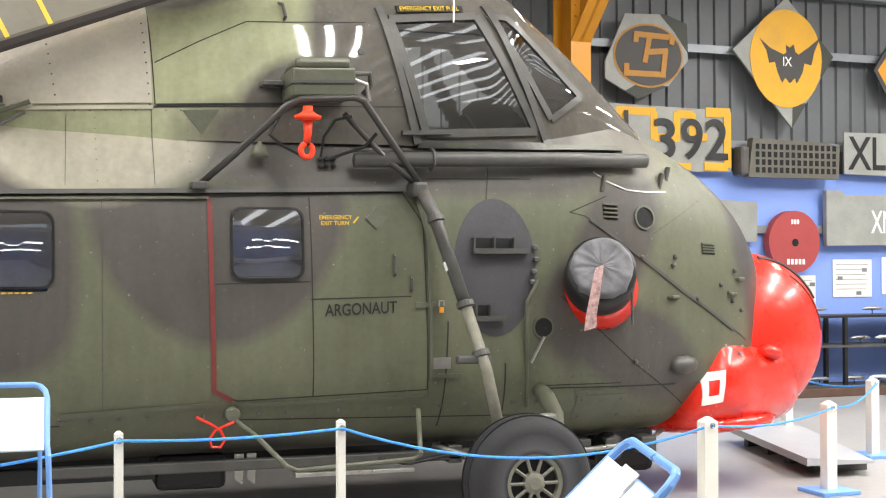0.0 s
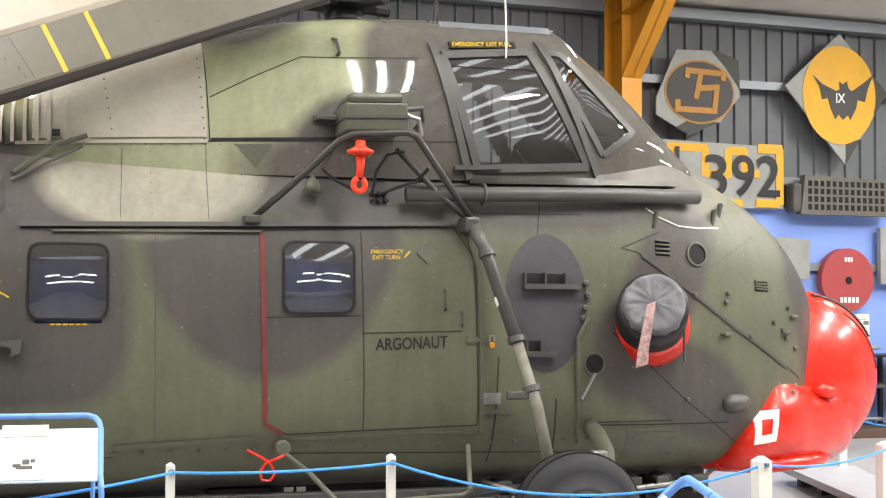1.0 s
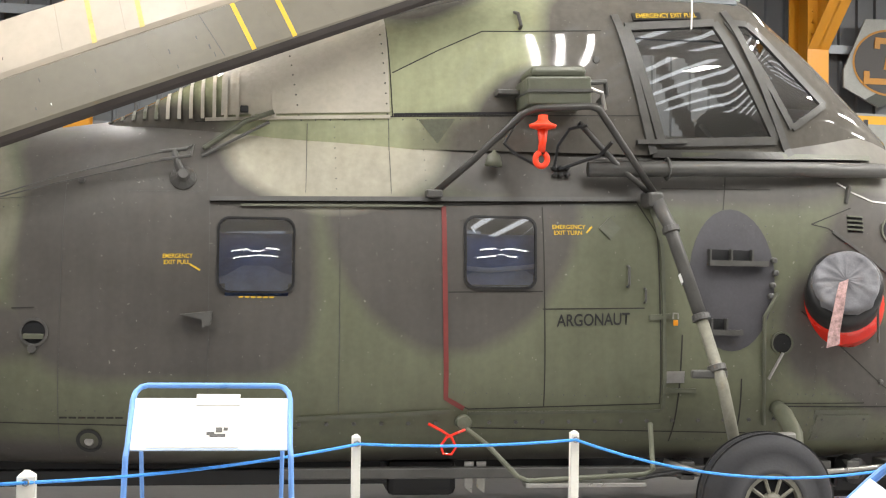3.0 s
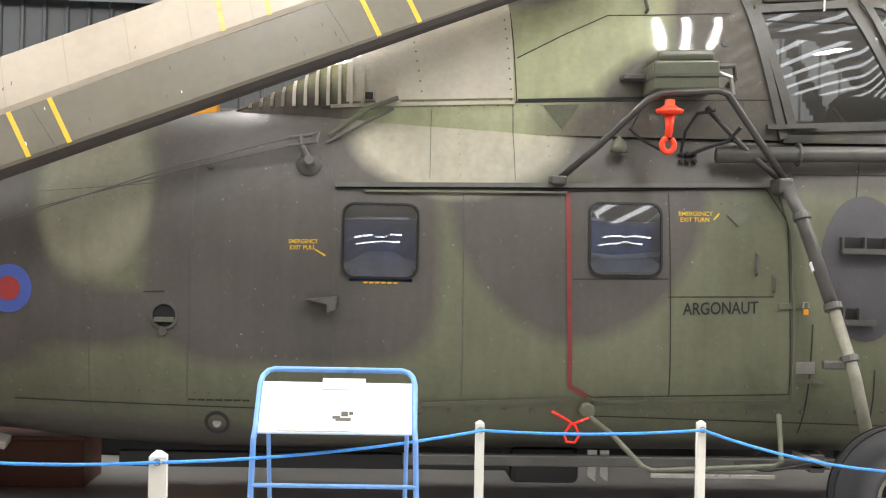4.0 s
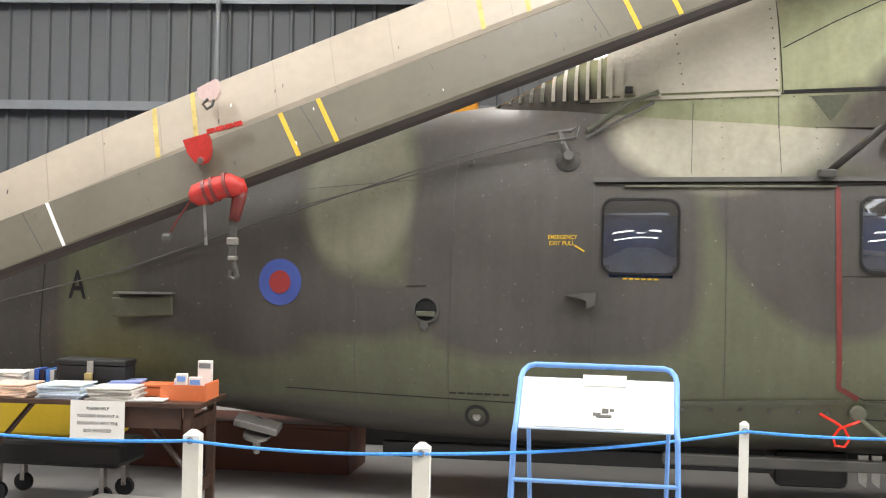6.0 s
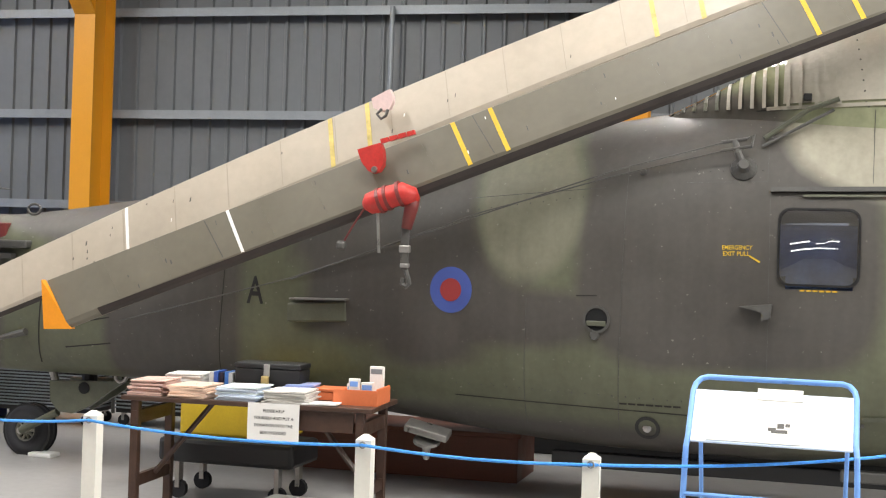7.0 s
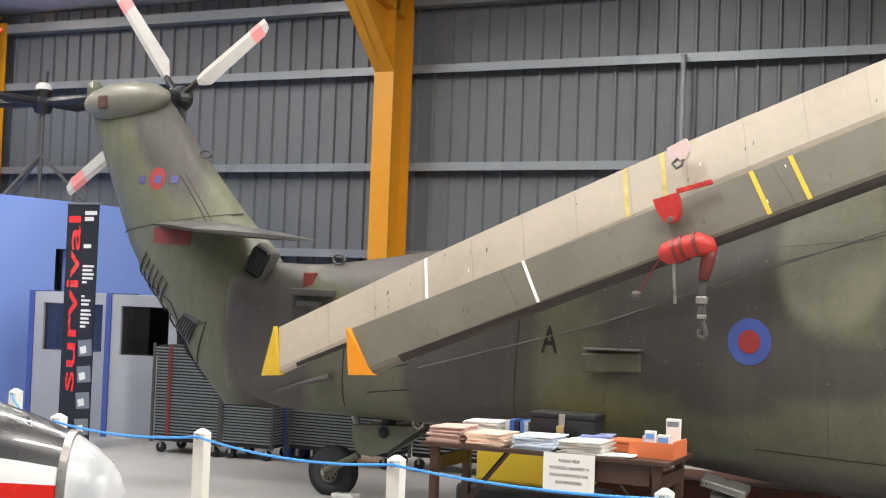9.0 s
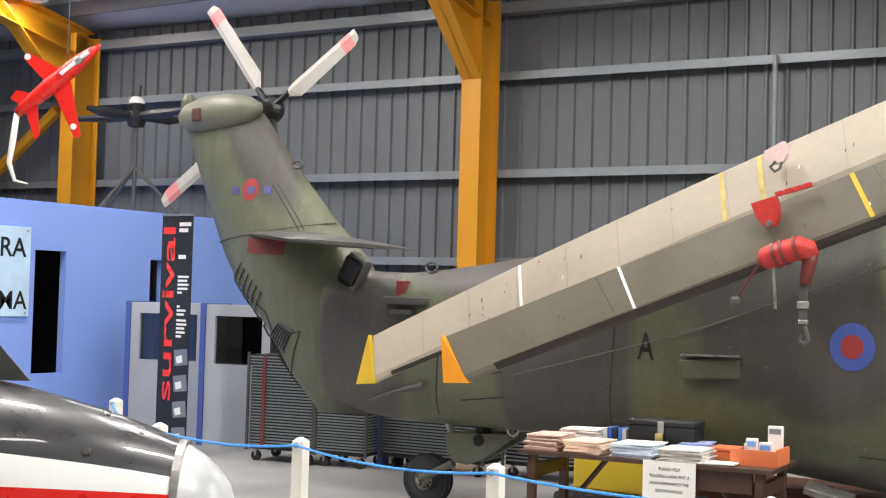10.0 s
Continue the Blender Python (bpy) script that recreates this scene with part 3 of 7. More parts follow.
# ---- main rotor blades, folded back along the tail ----
def blade(top_tip, top_root, low_tip, low_root, mat_face, label, bow=(0.0, 0.0)):
    A, B, C, D = [Vector(p) for p in (top_tip, top_root, low_tip, low_root)]
    bm = bmesh.new()
    n = (B - A).cross(C - A).normalized()
    if n.y > 0:
        n = -n
    rings = []
    up = Vector((0, 0, 4))
    upper = lambda u: A.lerp(B, u) + up * (bow[0] * u * (1 - u))
    lower = lambda u: C.lerp(D, u) + up * (bow[1] * u * (1 - u))
    for i in range(41):
        u = i / 40
        hi, lo = upper(u), lower(u)
        sec = []
        for s, th in ((0, 0.006), (0.02, 0.022), (0.3, 0.026), (0.5, 0.028), (0.7, 0.030), (0.86, 0.030), (0.95, 0.02), (1, 0.004)):
            sec.append((s, th))
        ring = [hi.lerp(lo, s) + n * th for s, th in sec] + [hi.lerp(lo, s) - n * th for s, th in sec[::-1]]
        rings.append([bm.verts.new(p) for p in ring])
    for a, b in zip(rings, rings[1:]):
        for k in range(len(a)):
            l = (k + 1) % len(a)
            bm.faces.new((a[k], a[l], b[l], b[k]))
    bm.faces.new(rings[0])
    bm.faces.new(rings[-1])
    t = part("rotor_blade", bm, mat_face, heli, label)

    def strip(u0, u1, v0, v1, mat, name, lift=0.004, slant=0.0):
        bm = bmesh.new()
        th = lambda v: np.interp(v, [0, 0.02, 0.3, 0.5, 0.7, 0.86, 0.95, 1], [0.006, 0.022, 0.026, 0.028, 0.030, 0.030, 0.02, 0.004])
        vs = [v0 + (v1 - v0) * i / 8 for i in range(9)]
        rows = []
        for lift_n in (lift, -0.001):
            for u in (u0, u1):
                rows.append([bm.verts.new(upper(u + slant * (v - 0.5)).lerp(lower(u + slant * (v - 0.5)), v) + n * (float(th(v)) + lift_n)) for v in vs])
        for i in range(8):
            bm.faces.new((rows[0][i], rows[0][i + 1], rows[1][i + 1], rows[1][i]))
            bm.faces.new((rows[2][i], rows[2][i + 1], rows[0][i + 1], rows[0][i]))
            bm.faces.new((rows[3][i], rows[3][i + 1], rows[1][i + 1], rows[1][i]))
        part(name, bm, mat, t)

    return t, strip
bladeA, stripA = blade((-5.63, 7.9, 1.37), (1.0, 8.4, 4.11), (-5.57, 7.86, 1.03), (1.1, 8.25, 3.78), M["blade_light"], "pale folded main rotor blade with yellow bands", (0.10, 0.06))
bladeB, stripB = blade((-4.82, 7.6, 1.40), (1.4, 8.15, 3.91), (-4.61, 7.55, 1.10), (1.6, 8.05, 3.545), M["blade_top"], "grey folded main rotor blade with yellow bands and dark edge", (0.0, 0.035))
for strip, us in ((stripA, ((0.384, "yellow"), (0.421, "yellow"), (0.691, "yellow"), (0.733, "yellow"), (0.173, "white"))), (stripB, ((0.421, "yellow"), (0.458, "yellow"), (0.747, "yellow"), (0.786, "yellow"), (0.191, "white")))):
    for u, col in us:
        strip(u, u + (0.0042 if col == "yellow" else 0.003), 0.02, 0.88, M["worn_yellow"] if strip is stripA and col == "yellow" else M[col], "band", slant=-0.006 if strip is stripB else 0.0)
part("tip_cap", prism([(-4.83, 1.405), (-4.60, 1.095), (-4.80, 1.085)], 0.05, pose(0, 7.53, 0)), M["orange"], bladeB, "orange painted blade tip")
part("tip_cap", prism([(-5.64, 1.375), (-5.565, 1.025), (-5.735, 1.01)], 0.05, pose(0, 7.83, 0)), M["yellow"], bladeA, "yellow painted blade tip")
stripB(0.035, 0.999, 0.86, 1.0, M["blade_edge"], "leading_edge", 0.006)
stripA(0.02, 0.999, 0.92, 1.0, M["blade_edge"], "leading_edge", 0.006)
for strip, n in ((stripA, 17), (stripB, 17)):
    for k in range(n):
        strip(0.06 + k * 0.055, 0.0608 + k * 0.055, 0.03, 0.9, M["blade_joint"] if strip is stripA else M["grey_part"] if k % 5 == 2 else M["blade_top"], "pocket_joint", 0.0015)

# short scuffs and chips on the blade faces
scuff = random.Random(11)
for strip in (stripA, stripB):
    for k in range(26):
        u, v = scuff.uniform(0.05, 0.95), scuff.uniform(0.1, 0.75)
        strip(u, u + scuff.uniform(0.0006, 0.0014), v, v + scuff.uniform(0.03, 0.09), M["grey_part"] if k % 9 else M["white"], "scuff", 0.0018, slant=-0.01)

# clamps that hold the folded blades
clampset = thing("blade_clamp", "red blade clamp with webbing strap and hook", "clamp")
part("upper_shoe", prism([(-2.721, 2.282), (-2.655, 2.302), (-2.575, 2.325), (-2.558, 2.29), (-2.55, 2.231), (-2.555, 2.185), (-2.575, 2.15), (-2.609, 2.137), (-2.645, 2.152), (-2.69, 2.205)], 0.06, pose(0, 7.64, 0)), M["clamp_red"], clampset)
part("shoe_stud", lathe([(0, 0.022), (0.015, 0.018)], (-2.605, 7.64, 2.16), (0, -1, 0), 10), M["steel"], clampset)
for k in range(4):
    x = -2.575 + k * 0.053
    part("upper_bar", prism([(x, 2.322 + k * 0.016), (x + 0.048, 2.337 + k * 0.016), (x + 0.04, 2.362 + k * 0.016), (x - 0.006, 2.35 + k * 0.016)], 0.03, pose(0, 7.66 + 0.01 * k, 0)), M["clamp_red"], clampset)
bm = tube([(-2.635, 7.58, 1.935), (-2.607, 7.575, 1.947), (-2.54, 7.57, 1.968), (-2.47, 7.57, 1.992), (-2.40, 7.575, 2.012), (-2.345, 7.59, 1.995), (-2.325, 7.61, 1.97)], [0.035, 0.066, 0.074, 0.070, 0.070, 0.062, 0.035], 16)
part("lower_shoe", bm, M["clamp_red"], clampset, smooth=True)
for x, z in ((-2.535, 1.968), (-2.49, 1.985), (-2.41, 2.01)):
    part("shoe_strap", lathe([(-0.010, 0.066), (-0.010, 0.080), (0.010, 0.080), (0.010, 0.066)], (x, 7.572, z), (0.25, 0.0, 0.08), 20), M["red_stripe"], clampset)
part("arm", tube([(-2.345, 7.60, 1.99), (-2.35, 7.60, 1.92), (-2.375, 7.60, 1.80)], [0.05, 0.042, 0.032], 12), M["red_stripe"], clampset, smooth=True)
part("strap", box(-2.405, 7.59, 1.55, -2.355, 7.61, 1.81, 0.008), M["grey_part"], clampset)
part("buckle", box(-2.415, 7.58, 1.655, -2.345, 7.615, 1.70, 0.008), M["steel"], clampset)
part("buckle", box(-2.405, 7.58, 1.565, -2.35, 7.615, 1.59, 0.006), M["steel"], clampset)
part("hook", tube([(-2.37, 7.60, 1.55), (-2.352, 7.595, 1.50), (-2.345, 7.595, 1.47), (-2.365, 7.595, 1.448), (-2.39, 7.595, 1.465), (-2.385, 7.595, 1.50)], 0.015, 8), M["grey_part"], clampset)
part("tie_strap", tube([(-2.64, 7.60, 1.93), (-2.74, 7.64, 1.80), (-2.80, 7.68, 1.72)], 0.007, 6), M["red_stripe"], clampset)
part("tie_hook", box(-2.85, 7.65, 1.66, -2.78, 7.69, 1.72, 0.02), M["grey_part"], clampset)
part("pin", tube([(-2.557, 7.58, 1.93), (-2.545, 7.6, 1.65)], 0.010, 8), M["steel"], clampset)
clampA = thing("blade_clamp", "pale pink blade clamp on the far rotor blade", "clamp")
part("shoe", prism([(-2.735, 2.632), (-2.616, 2.692), (-2.598, 2.66), (-2.591, 2.61), (-2.612, 2.566), (-2.668, 2.548), (-2.722, 2.574)], 0.05, pose(0, 7.92, 0)), material("pink_primer", (0.72, 0.55, 0.53), 0.5), clampA)
part("hook", tube([(-2.66, 7.915, 2.565), (-2.69, 7.905, 2.53), (-2.66, 7.9, 2.50), (-2.63, 7.905, 2.52), (-2.62, 7.91, 2.56)], 0.010, 8), M["grey_part"], clampA)
pole = part("wall_conduit", on_wall(tube([(-4.66, -0.26, 4.45), (-4.66, -0.26, 2.2)], 0.03, 10)), M["girt"])
tagged(pole, "grey steel pole fixed to the wall", "pole", kind="structure")


# ---- laying things on the skin ----
def hp(x, z, off=0.0):
    return Vector((x, side_y(x, z) - off, z))


def dense(pts, gap=0.05):
    out = [pts[0]]
    for a, b in zip(pts, pts[1:]):
        n = max(1, round(math.hypot(b[0] - a[0], b[1] - a[1]) / gap))
        out += [(a[0] + (b[0] - a[0]) * i / n, a[1] + (b[1] - a[1]) * i / n) for i in range(1, n + 1)]
    return out


def ribbon(name, pts, width, mat, proud=0.004, parent=None, label="", lay=None):
    """A flat strip along (x, z) points on the skin."""
    lay = lay or hp
    p = dense(pts)
    bm = bmesh.new()
    rows = []
    for i, (x, z) in enumerate(p):
        a, b = p[max(i - 1, 0)], p[min(i + 1, len(p) - 1)]
        dx, dz = b[0] - a[0], b[1] - a[1]
        l = math.hypot(dx, dz) or 1
        nx, nz = -dz / l * width / 2, dx / l * width / 2
        rows.append([bm.verts.new(lay(x + sx * nx, z + sx * nz, o)) for sx, o in ((1, -0.01), (1, proud), (-1, proud), (-1, -0.01))])
    for a, b in zip(rows, rows[1:]):
        for k in range(3):
            bm.faces.new((a[k], a[k + 1], b[k + 1], b[k]))
    bm.faces.new(rows[0])
    bm.faces.new(rows[-1])
    return part(name, bm, mat, parent or heli, label)


def patch(name, outline, mat, proud=0.006, parent=None, label="", lay=None, rings=4, inner=None, smooth=False):
    """A plate that follows the skin; inner: share of the outline left open in the middle."""
    lay = lay or hp
    cx = sum(p[0] for p in outline) / len(outline)
    cz = sum(p[1] for p in outline) / len(outline)
    bm = bmesh.new()
    fr = [inner + (1 - inner) * i / rings for i in range(rings + 1)] if inner else [i / rings for i in range(1, rings + 1)]
    loops = [[bm.verts.new(lay(cx + (x - cx) * f, cz + (z - cz) * f, proud)) for x, z in outline] for f in fr]
    loops.append([bm.verts.new(lay(x, z, -0.012)) for x, z in outline])
    n = len(outline)
    if inner:
        loops.insert(0, [bm.verts.new(lay(cx + (x - cx) * inner, cz + (z - cz) * inner, -0.012)) for x, z in outline])
    else:
        c = bm.verts.new(lay(cx, cz, proud))
        for k in range(n):
            bm.faces.new((c, loops[0][k], loops[0][(k + 1) % n]))
    for a, b in zip(loops, loops[1:]):
        for k in range(n):
            bm.faces.new((a[k], a[(k + 1) % n], b[(k + 1) % n], b[k]))
    return part(name, bm, mat, parent or heli, label, smooth=smooth)


def lettering(name, text, x0, x1, z0, mat, parent=None, proud=0.004, lay=None, slope=0.0, height=None, turn=0.0):
    """Words on the skin or on a flat sheet, fitted between x0 and x1 with their foot at z0."""
    lay = lay or hp
    cu = bpy.data.curves.new(name, "FONT")
    cu.body = text
    cu.offset = 0.012
    tmp = bpy.data.objects.new(name, cu)
    scene.collection.objects.link(tmp)
    me = bpy.data.meshes.new_from_object(tmp.evaluated_get(bpy.context.evaluated_depsgraph_get()))
    bpy.data.objects.remove(tmp)
    co = [v.co.copy() for v in me.vertices]
    bm = bmesh.new()
    bm.from_mesh(me)
    bpy.data.meshes.remove(me)
    ax, bx = min(c.x for c in co), max(c.x for c in co)
    az, bz = min(c.y for c in co), max(c.y for c in co)
    sx = (x1 - x0) / (bx - ax)
    sz = (height / (bz - az)) if height else sx
    bmesh.ops.triangulate(bm, faces=bm.faces[:])
    ca, sa = math.cos(radians(turn)), math.sin(radians(turn))
    for v in bm.verts:
        u, w = (v.co.x - ax) * sx, (v.co.y - az) * sz
        x, z = x0 + u * ca - w * sa, z0 + u * sa + w * ca + slope * u
        v.co = lay(x, z, proud)
    return part(name, bm, mat, parent or heli)


def rivets(pts, gap=0.07, r=0.006, name="rivet_row"):
    for x, z in dense(pts, gap):
        part("rivet", lathe([(-0.003, r), (0.003, r), (0.005, r * 0.5)], hp(x, z, 0.009 if 2.66 < z < 3.3 and x < 0.86 else 0.0), (0, -1, 0.1), 6), M["grey_part"], heli)


# ---- windows of the cabin and the cockpit ----
rubber_trim = material("window_rubber", (0.012, 0.012, 0.013), 0.4, vary=0.2)
for nm, win in (("rear_window", WIN_BACK), ("door_window", WIN_DOOR)):
    fr = patch("window_frame", win, rubber_trim, 0.014, rings=2, inner=0.945, label="black rubber window surround")
    patch("pane", win, M["glass"], 0.004, fr, rings=14, smooth=True)
crew = dense(WIN_CREW + WIN_CREW[:1], 0.08)[:-1]
pane = patch("side_pane", crew, M["clear"], 0.004, label="clear sliding cockpit window", rings=16, smooth=True)
frame_paint = M["grey_part"]
for a, b in ((0, 1), (1, 2), (2, 3), (3, 0)):
    ribbon("window_frame", [WIN_CREW[a], WIN_CREW[b]], 0.055, frame_paint, 0.020)
OUTER = [(2.335, 3.385), (3.10, 3.45), (3.50, 2.47), (2.56, 2.46)]
for a, b in ((3, 0), (1, 2), (2, 3)):
    ribbon("window_rail", [OUTER[a], OUTER[b]], 0.05, M["grey_part"], 0.03)
quarter = dense(WIN_QUARTER + WIN_QUARTER[:1], 0.08)[:-1]
patch("quarter_pane", quarter, M["clear"], 0.004, label="clear windscreen quarter pane", rings=12, smooth=True)
for a, b in ((0, 1), (1, 2), (2, 3), (3, 0)):
    ribbon("screen_frame", [WIN_QUARTER[a], WIN_QUARTER[b]], 0.045, frame_paint, 0.016)
ribbon("placard", [(2.46, 3.375), (2.93, 3.405)], 0.05, M["black"], 0.026)
lettering("placard_text", "EMERGENCY EXIT PULL", 2.48, 2.90, 3.362, M["yellow"], proud=0.030, slope=0.065, height=0.035)
# inside the cockpit: seats, panel, overhead levers
crew_cloth = material("brown_grey_seat_cloth", (0.17, 0.15, 0.13), 0.8, vary=0.35, scale=10, bump=0.3, bump_scale=25)
for sx, sy in ((2.55, 8.62), (2.55, 9.38)):
    seat = part("crew_seat", box(sx, sy - 0.2, 2.35, sx + 0.42, sy + 0.2, 2.45, 0.03, box(sx - 0.05, sy - 0.2, 2.4, sx + 0.06, sy + 0.2, 2.78, 0.03)), crew_cloth, heli)
    part("seat_harness", tube([(sx + 0.08, sy - 0.1, 2.46), (sx + 0.09, sy - 0.1, 2.76)], 0.012, 6), M["steel"], seat)
part("instrument_panel", box(3.40, 8.35, 2.40, 3.6, 9.65, 2.68, 0.05), M["black"], heli)
part("bulkhead", box(2.28, 8.45, 2.3, 2.32, 9.55, 3.3), M["grey_part"], heli)
part("control_column", tube([(3.1, 8.65, 2.3), (3.15, 8.65, 2.6), (3.05, 8.65, 2.72)], 0.018, 8), M["black"], heli)
part("overhead_panel", box(2.6, 8.75, 3.36, 3.1, 9.25, 3.46, 0.02), M["black"], heli)

# blue-grey sheets added close behind the panes to give them their bluish brightness
backing_blue = material("blue_grey_window_backing", (0.28, 0.36, 0.58), 0.8, vary=0.35, scale=9, bump=0.3, bump_scale=20)
part("window_backing", box(1.0, 8.17, 1.0, 2.3, 8.27, 1.92, 0.03), backing_blue, heli, "blue-grey backing sheet added behind a cabin window")
part("seat_rail", tube([(1.1, 8.155, 1.72), (1.5, 8.155, 1.69), (2.2, 8.155, 1.76)], 0.015, 8), M["white"], heli)
part("window_backing", box(-0.6, 8.2, 1.0, 0.7, 8.3, 1.90, 0.03), backing_blue, heli, "blue-grey backing sheet added behind a cabin window")

# ---- seams, door, stripes ----
for pts in ([(1.186, 2.09), (2.426, 2.142), (2.557, 1.935), (2.591, 0.858), (1.358, 0.823), (1.235, 0.885)], [(1.813, 2.094), (1.838, 0.836)], [(1.216, 1.551), (1.811, 1.563)], [(1.813, 1.452), (2.471, 1.465)],
            [(0.874, 2.655), (0.839, 3.26)], [(-0.36, 2.605), (0.867, 2.655), (2.476, 2.705)], [(0.873, 2.939), (1.163, 3.093), (1.455, 3.234), (1.71, 3.24), (2.238, 3.266)],
            [(3.708, 1.994), (4.118, 1.73), (4.481, 1.492), (5.174, 1.108)], [(3.593, 2.019), (3.877, 2.132)], [(3.593, 2.019), (3.708, 1.994)], [(3.515, 1.456), (4.08, 0.99), (4.677, 0.602)],
            [(-4.0, 0.66), (-3.95, 1.2), (-3.9, 2.0)], [(3.0, 2.1), (3.04, 2.35)], [(2.6, 2.23), (3.33, 2.24)], [(-2.2, 0.75), (0.3, 0.70)], [(1.36, 0.70), (3.2, 0.66)], [(3.4, 0.86), (3.98, 0.86)]):
    ribbon("panel_seam", pts, 0.0075, M["seam"], 0.002)
for pts in ([(-1.13, 0.5), (-1.12, 1.4), (-1.11, 2.25)], [(-0.75, 2.14), (-0.27, 2.15), (-0.27, 2.45)], [(0.33, 2.15), (0.34, 2.6)], [(0.86, 2.16), (0.85, 2.64)], [(-2.15, 2.02), (-1.25, 2.10)], [(-1.73, 0.55), (-1.72, 1.4)], [(0.55, 0.78), (0.54, 2.06)], [(-0.25, 2.06), (-0.24, 0.74)]):
    ribbon("skin_joint", pts, 0.004, M["grey_part"], 0.002)
ribbon("red_stripe", [(1.186, 2.085), (1.195, 1.578), (1.214, 0.891), (1.33, 0.825)], 0.030, M["red_stripe"], 0.005)
door_rail = ribbon("door_rail", [(-0.25, 2.103), (1.18, 2.130), (2.43, 2.158)], 0.028, M["grey_part"], 0.030)
ribbon("door_track", [(-0.065, 2.068), (1.179, 2.086)], 0.014, M["steel_green"], 0.020)
# dark ribbon painted as the shadow under the door rail
ribbon("painted_rail_shadow", [(-0.25, 2.085), (2.43, 2.138)], 0.012, M["seam"], 0.010)
ribbon("door_edge", [(2.51, 2.14), (2.585, 1.854), (2.615, 0.82)], 0.022, M["steel_green"], 0.014)
ribbon("skirt_rail", [(0.309, 0.762), (1.241, 0.806)], 0.025, M["steel_green"], 0.016)
ribbon("skirt_rail", [(1.355, 0.795), (2.6, 0.81)], 0.02, M["steel_green"], 0.010)
for k in range(22):
    x = -0.2 + k * 0.17
    part("skirt_fastener", lathe([(0, 0.014), (0.012, 0.012)], hp(x, 0.72 + 0.01 * x, 0), (0, -1, 0), 8), M["grey_part"], heli)
rivets([(0.226, 3.045), (0.285, 2.65)])
rivets([(0.80, 3.2), (0.84, 2.67)])
rivets([(2.98, 2.0), (3.28, 2.0), (3.33, 1.7), (3.32, 1.3)], 0.05, 0.005)
rivets([(0.3, 2.62), (2.4, 2.675)], 0.09, 0.005)
rivets([(-1.0, 2.2), (-0.3, 2.22)], 0.08, 0.005)
for x in (0.52, 0.86, 1.08, 1.30):
    rivets([(x, 2.18), (x - 0.01, 2.58)], 0.07, 0.004)
for x in (-1.95, -2.9):
    rivets([(x, 0.75), (x + 0.02, 1.3)], 0.09, 0.004)
rivets([(3.35, 0.95), (3.5, 1.9), (3.52, 2.2)], 0.06, 0.004)
# lighter panel paint, its grey raised further to carry overhead light
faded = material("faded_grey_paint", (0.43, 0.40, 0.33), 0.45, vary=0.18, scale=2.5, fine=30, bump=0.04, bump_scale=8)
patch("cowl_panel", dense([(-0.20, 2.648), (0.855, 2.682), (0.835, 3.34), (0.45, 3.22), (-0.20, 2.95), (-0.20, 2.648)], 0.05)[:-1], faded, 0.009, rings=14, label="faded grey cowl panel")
ribbon("deck_gap", [(0.88, 2.668), (1.75, 2.70)], 0.018, M["black"], 0.004)
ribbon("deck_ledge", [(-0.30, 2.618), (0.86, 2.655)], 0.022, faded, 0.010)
lettering("name_lettering", "ARGONAUT", 1.903, 2.374, 1.342, M["black"], height=0.077, slope=0.038)
for i, (a, b) in enumerate((("EMERGENCY", (1.875, 2.088)), ("EXIT TURN", (1.885, 2.065)))):
    lettering("exit_lettering", a, b[0], b[1], 1.955 - 0.037 * i, M["yellow"], height=0.027, slope=0.02)
for i, (a, b) in enumerate((("EMERGENCY", (-0.522, -0.345)), ("EXIT PULL", (-0.515, -0.36)))):
    lettering("exit_lettering", a, b[0], b[1], 1.735 - 0.037 * i, M["yellow"], height=0.026, slope=0.02)
ribbon("exit_arrow", [(2.095, 1.935), (2.13, 1.975)], 0.010, M["yellow"], 0.004)
ribbon("exit_arrow", [(-0.36, 1.70), (-0.30, 1.665)], 0.010, M["yellow"], 0.004)
for k in range(6):
    ribbon("stencil", [(-0.067 + k * 0.037, 1.506), (-0.04 + k * 0.037, 1.507)], 0.010, M["yellow"], 0.004)
lettering("code_letter", "A", -3.745, -3.612, 1.275, M["black"], height=0.19)
patch("roundel", oval(0.143, 0.148, 36, -2.226, 1.428), M["roundel_blue"], 0.004, label="blue and red roundel")
patch("roundel_centre", oval(0.072, 0.074, 30, -2.226, 1.428), M["roundel_red"], 0.0075)

# ---- fittings on the side ----
# lower nose: riveted lines, access hatch, brackets and pipes under the floor
rivets([(3.45, 0.92), (4.35, 0.92)], 0.055, 0.005)
rivets([(2.75, 0.62), (4.45, 0.60)], 0.06, 0.005)
rivets([(3.62, 1.10), (3.60, 0.62)], 0.05, 0.005)
rivets([(4.15, 0.98), (4.20, 0.60)], 0.05, 0.005)
rivets([(4.30, 1.62), (4.92, 1.22)], 0.06, 0.005)
rivets([(4.20, 1.86), (4.70, 2.12)], 0.06, 0.005)
rivets([(1.30, 2.00), (2.42, 2.05)], 0.07, 0.0045)
rivets([(1.26, 0.93), (2.52, 0.90)], 0.07, 0.0045)
rivets([(-3.6, 1.75), (-1.3, 2.05)], 0.085, 0.0045)
rivets([(-3.8, 0.86), (-0.4, 0.80)], 0.085, 0.0045)
hatch = patch("access_hatch", dense([(3.66, 0.60), (4.04, 0.60), (4.04, 0.78), (3.66, 0.78), (3.66, 0.60)], 0.06)[:-1], M["steel_green"], 0.008, rings=5, label="small green access hatch")
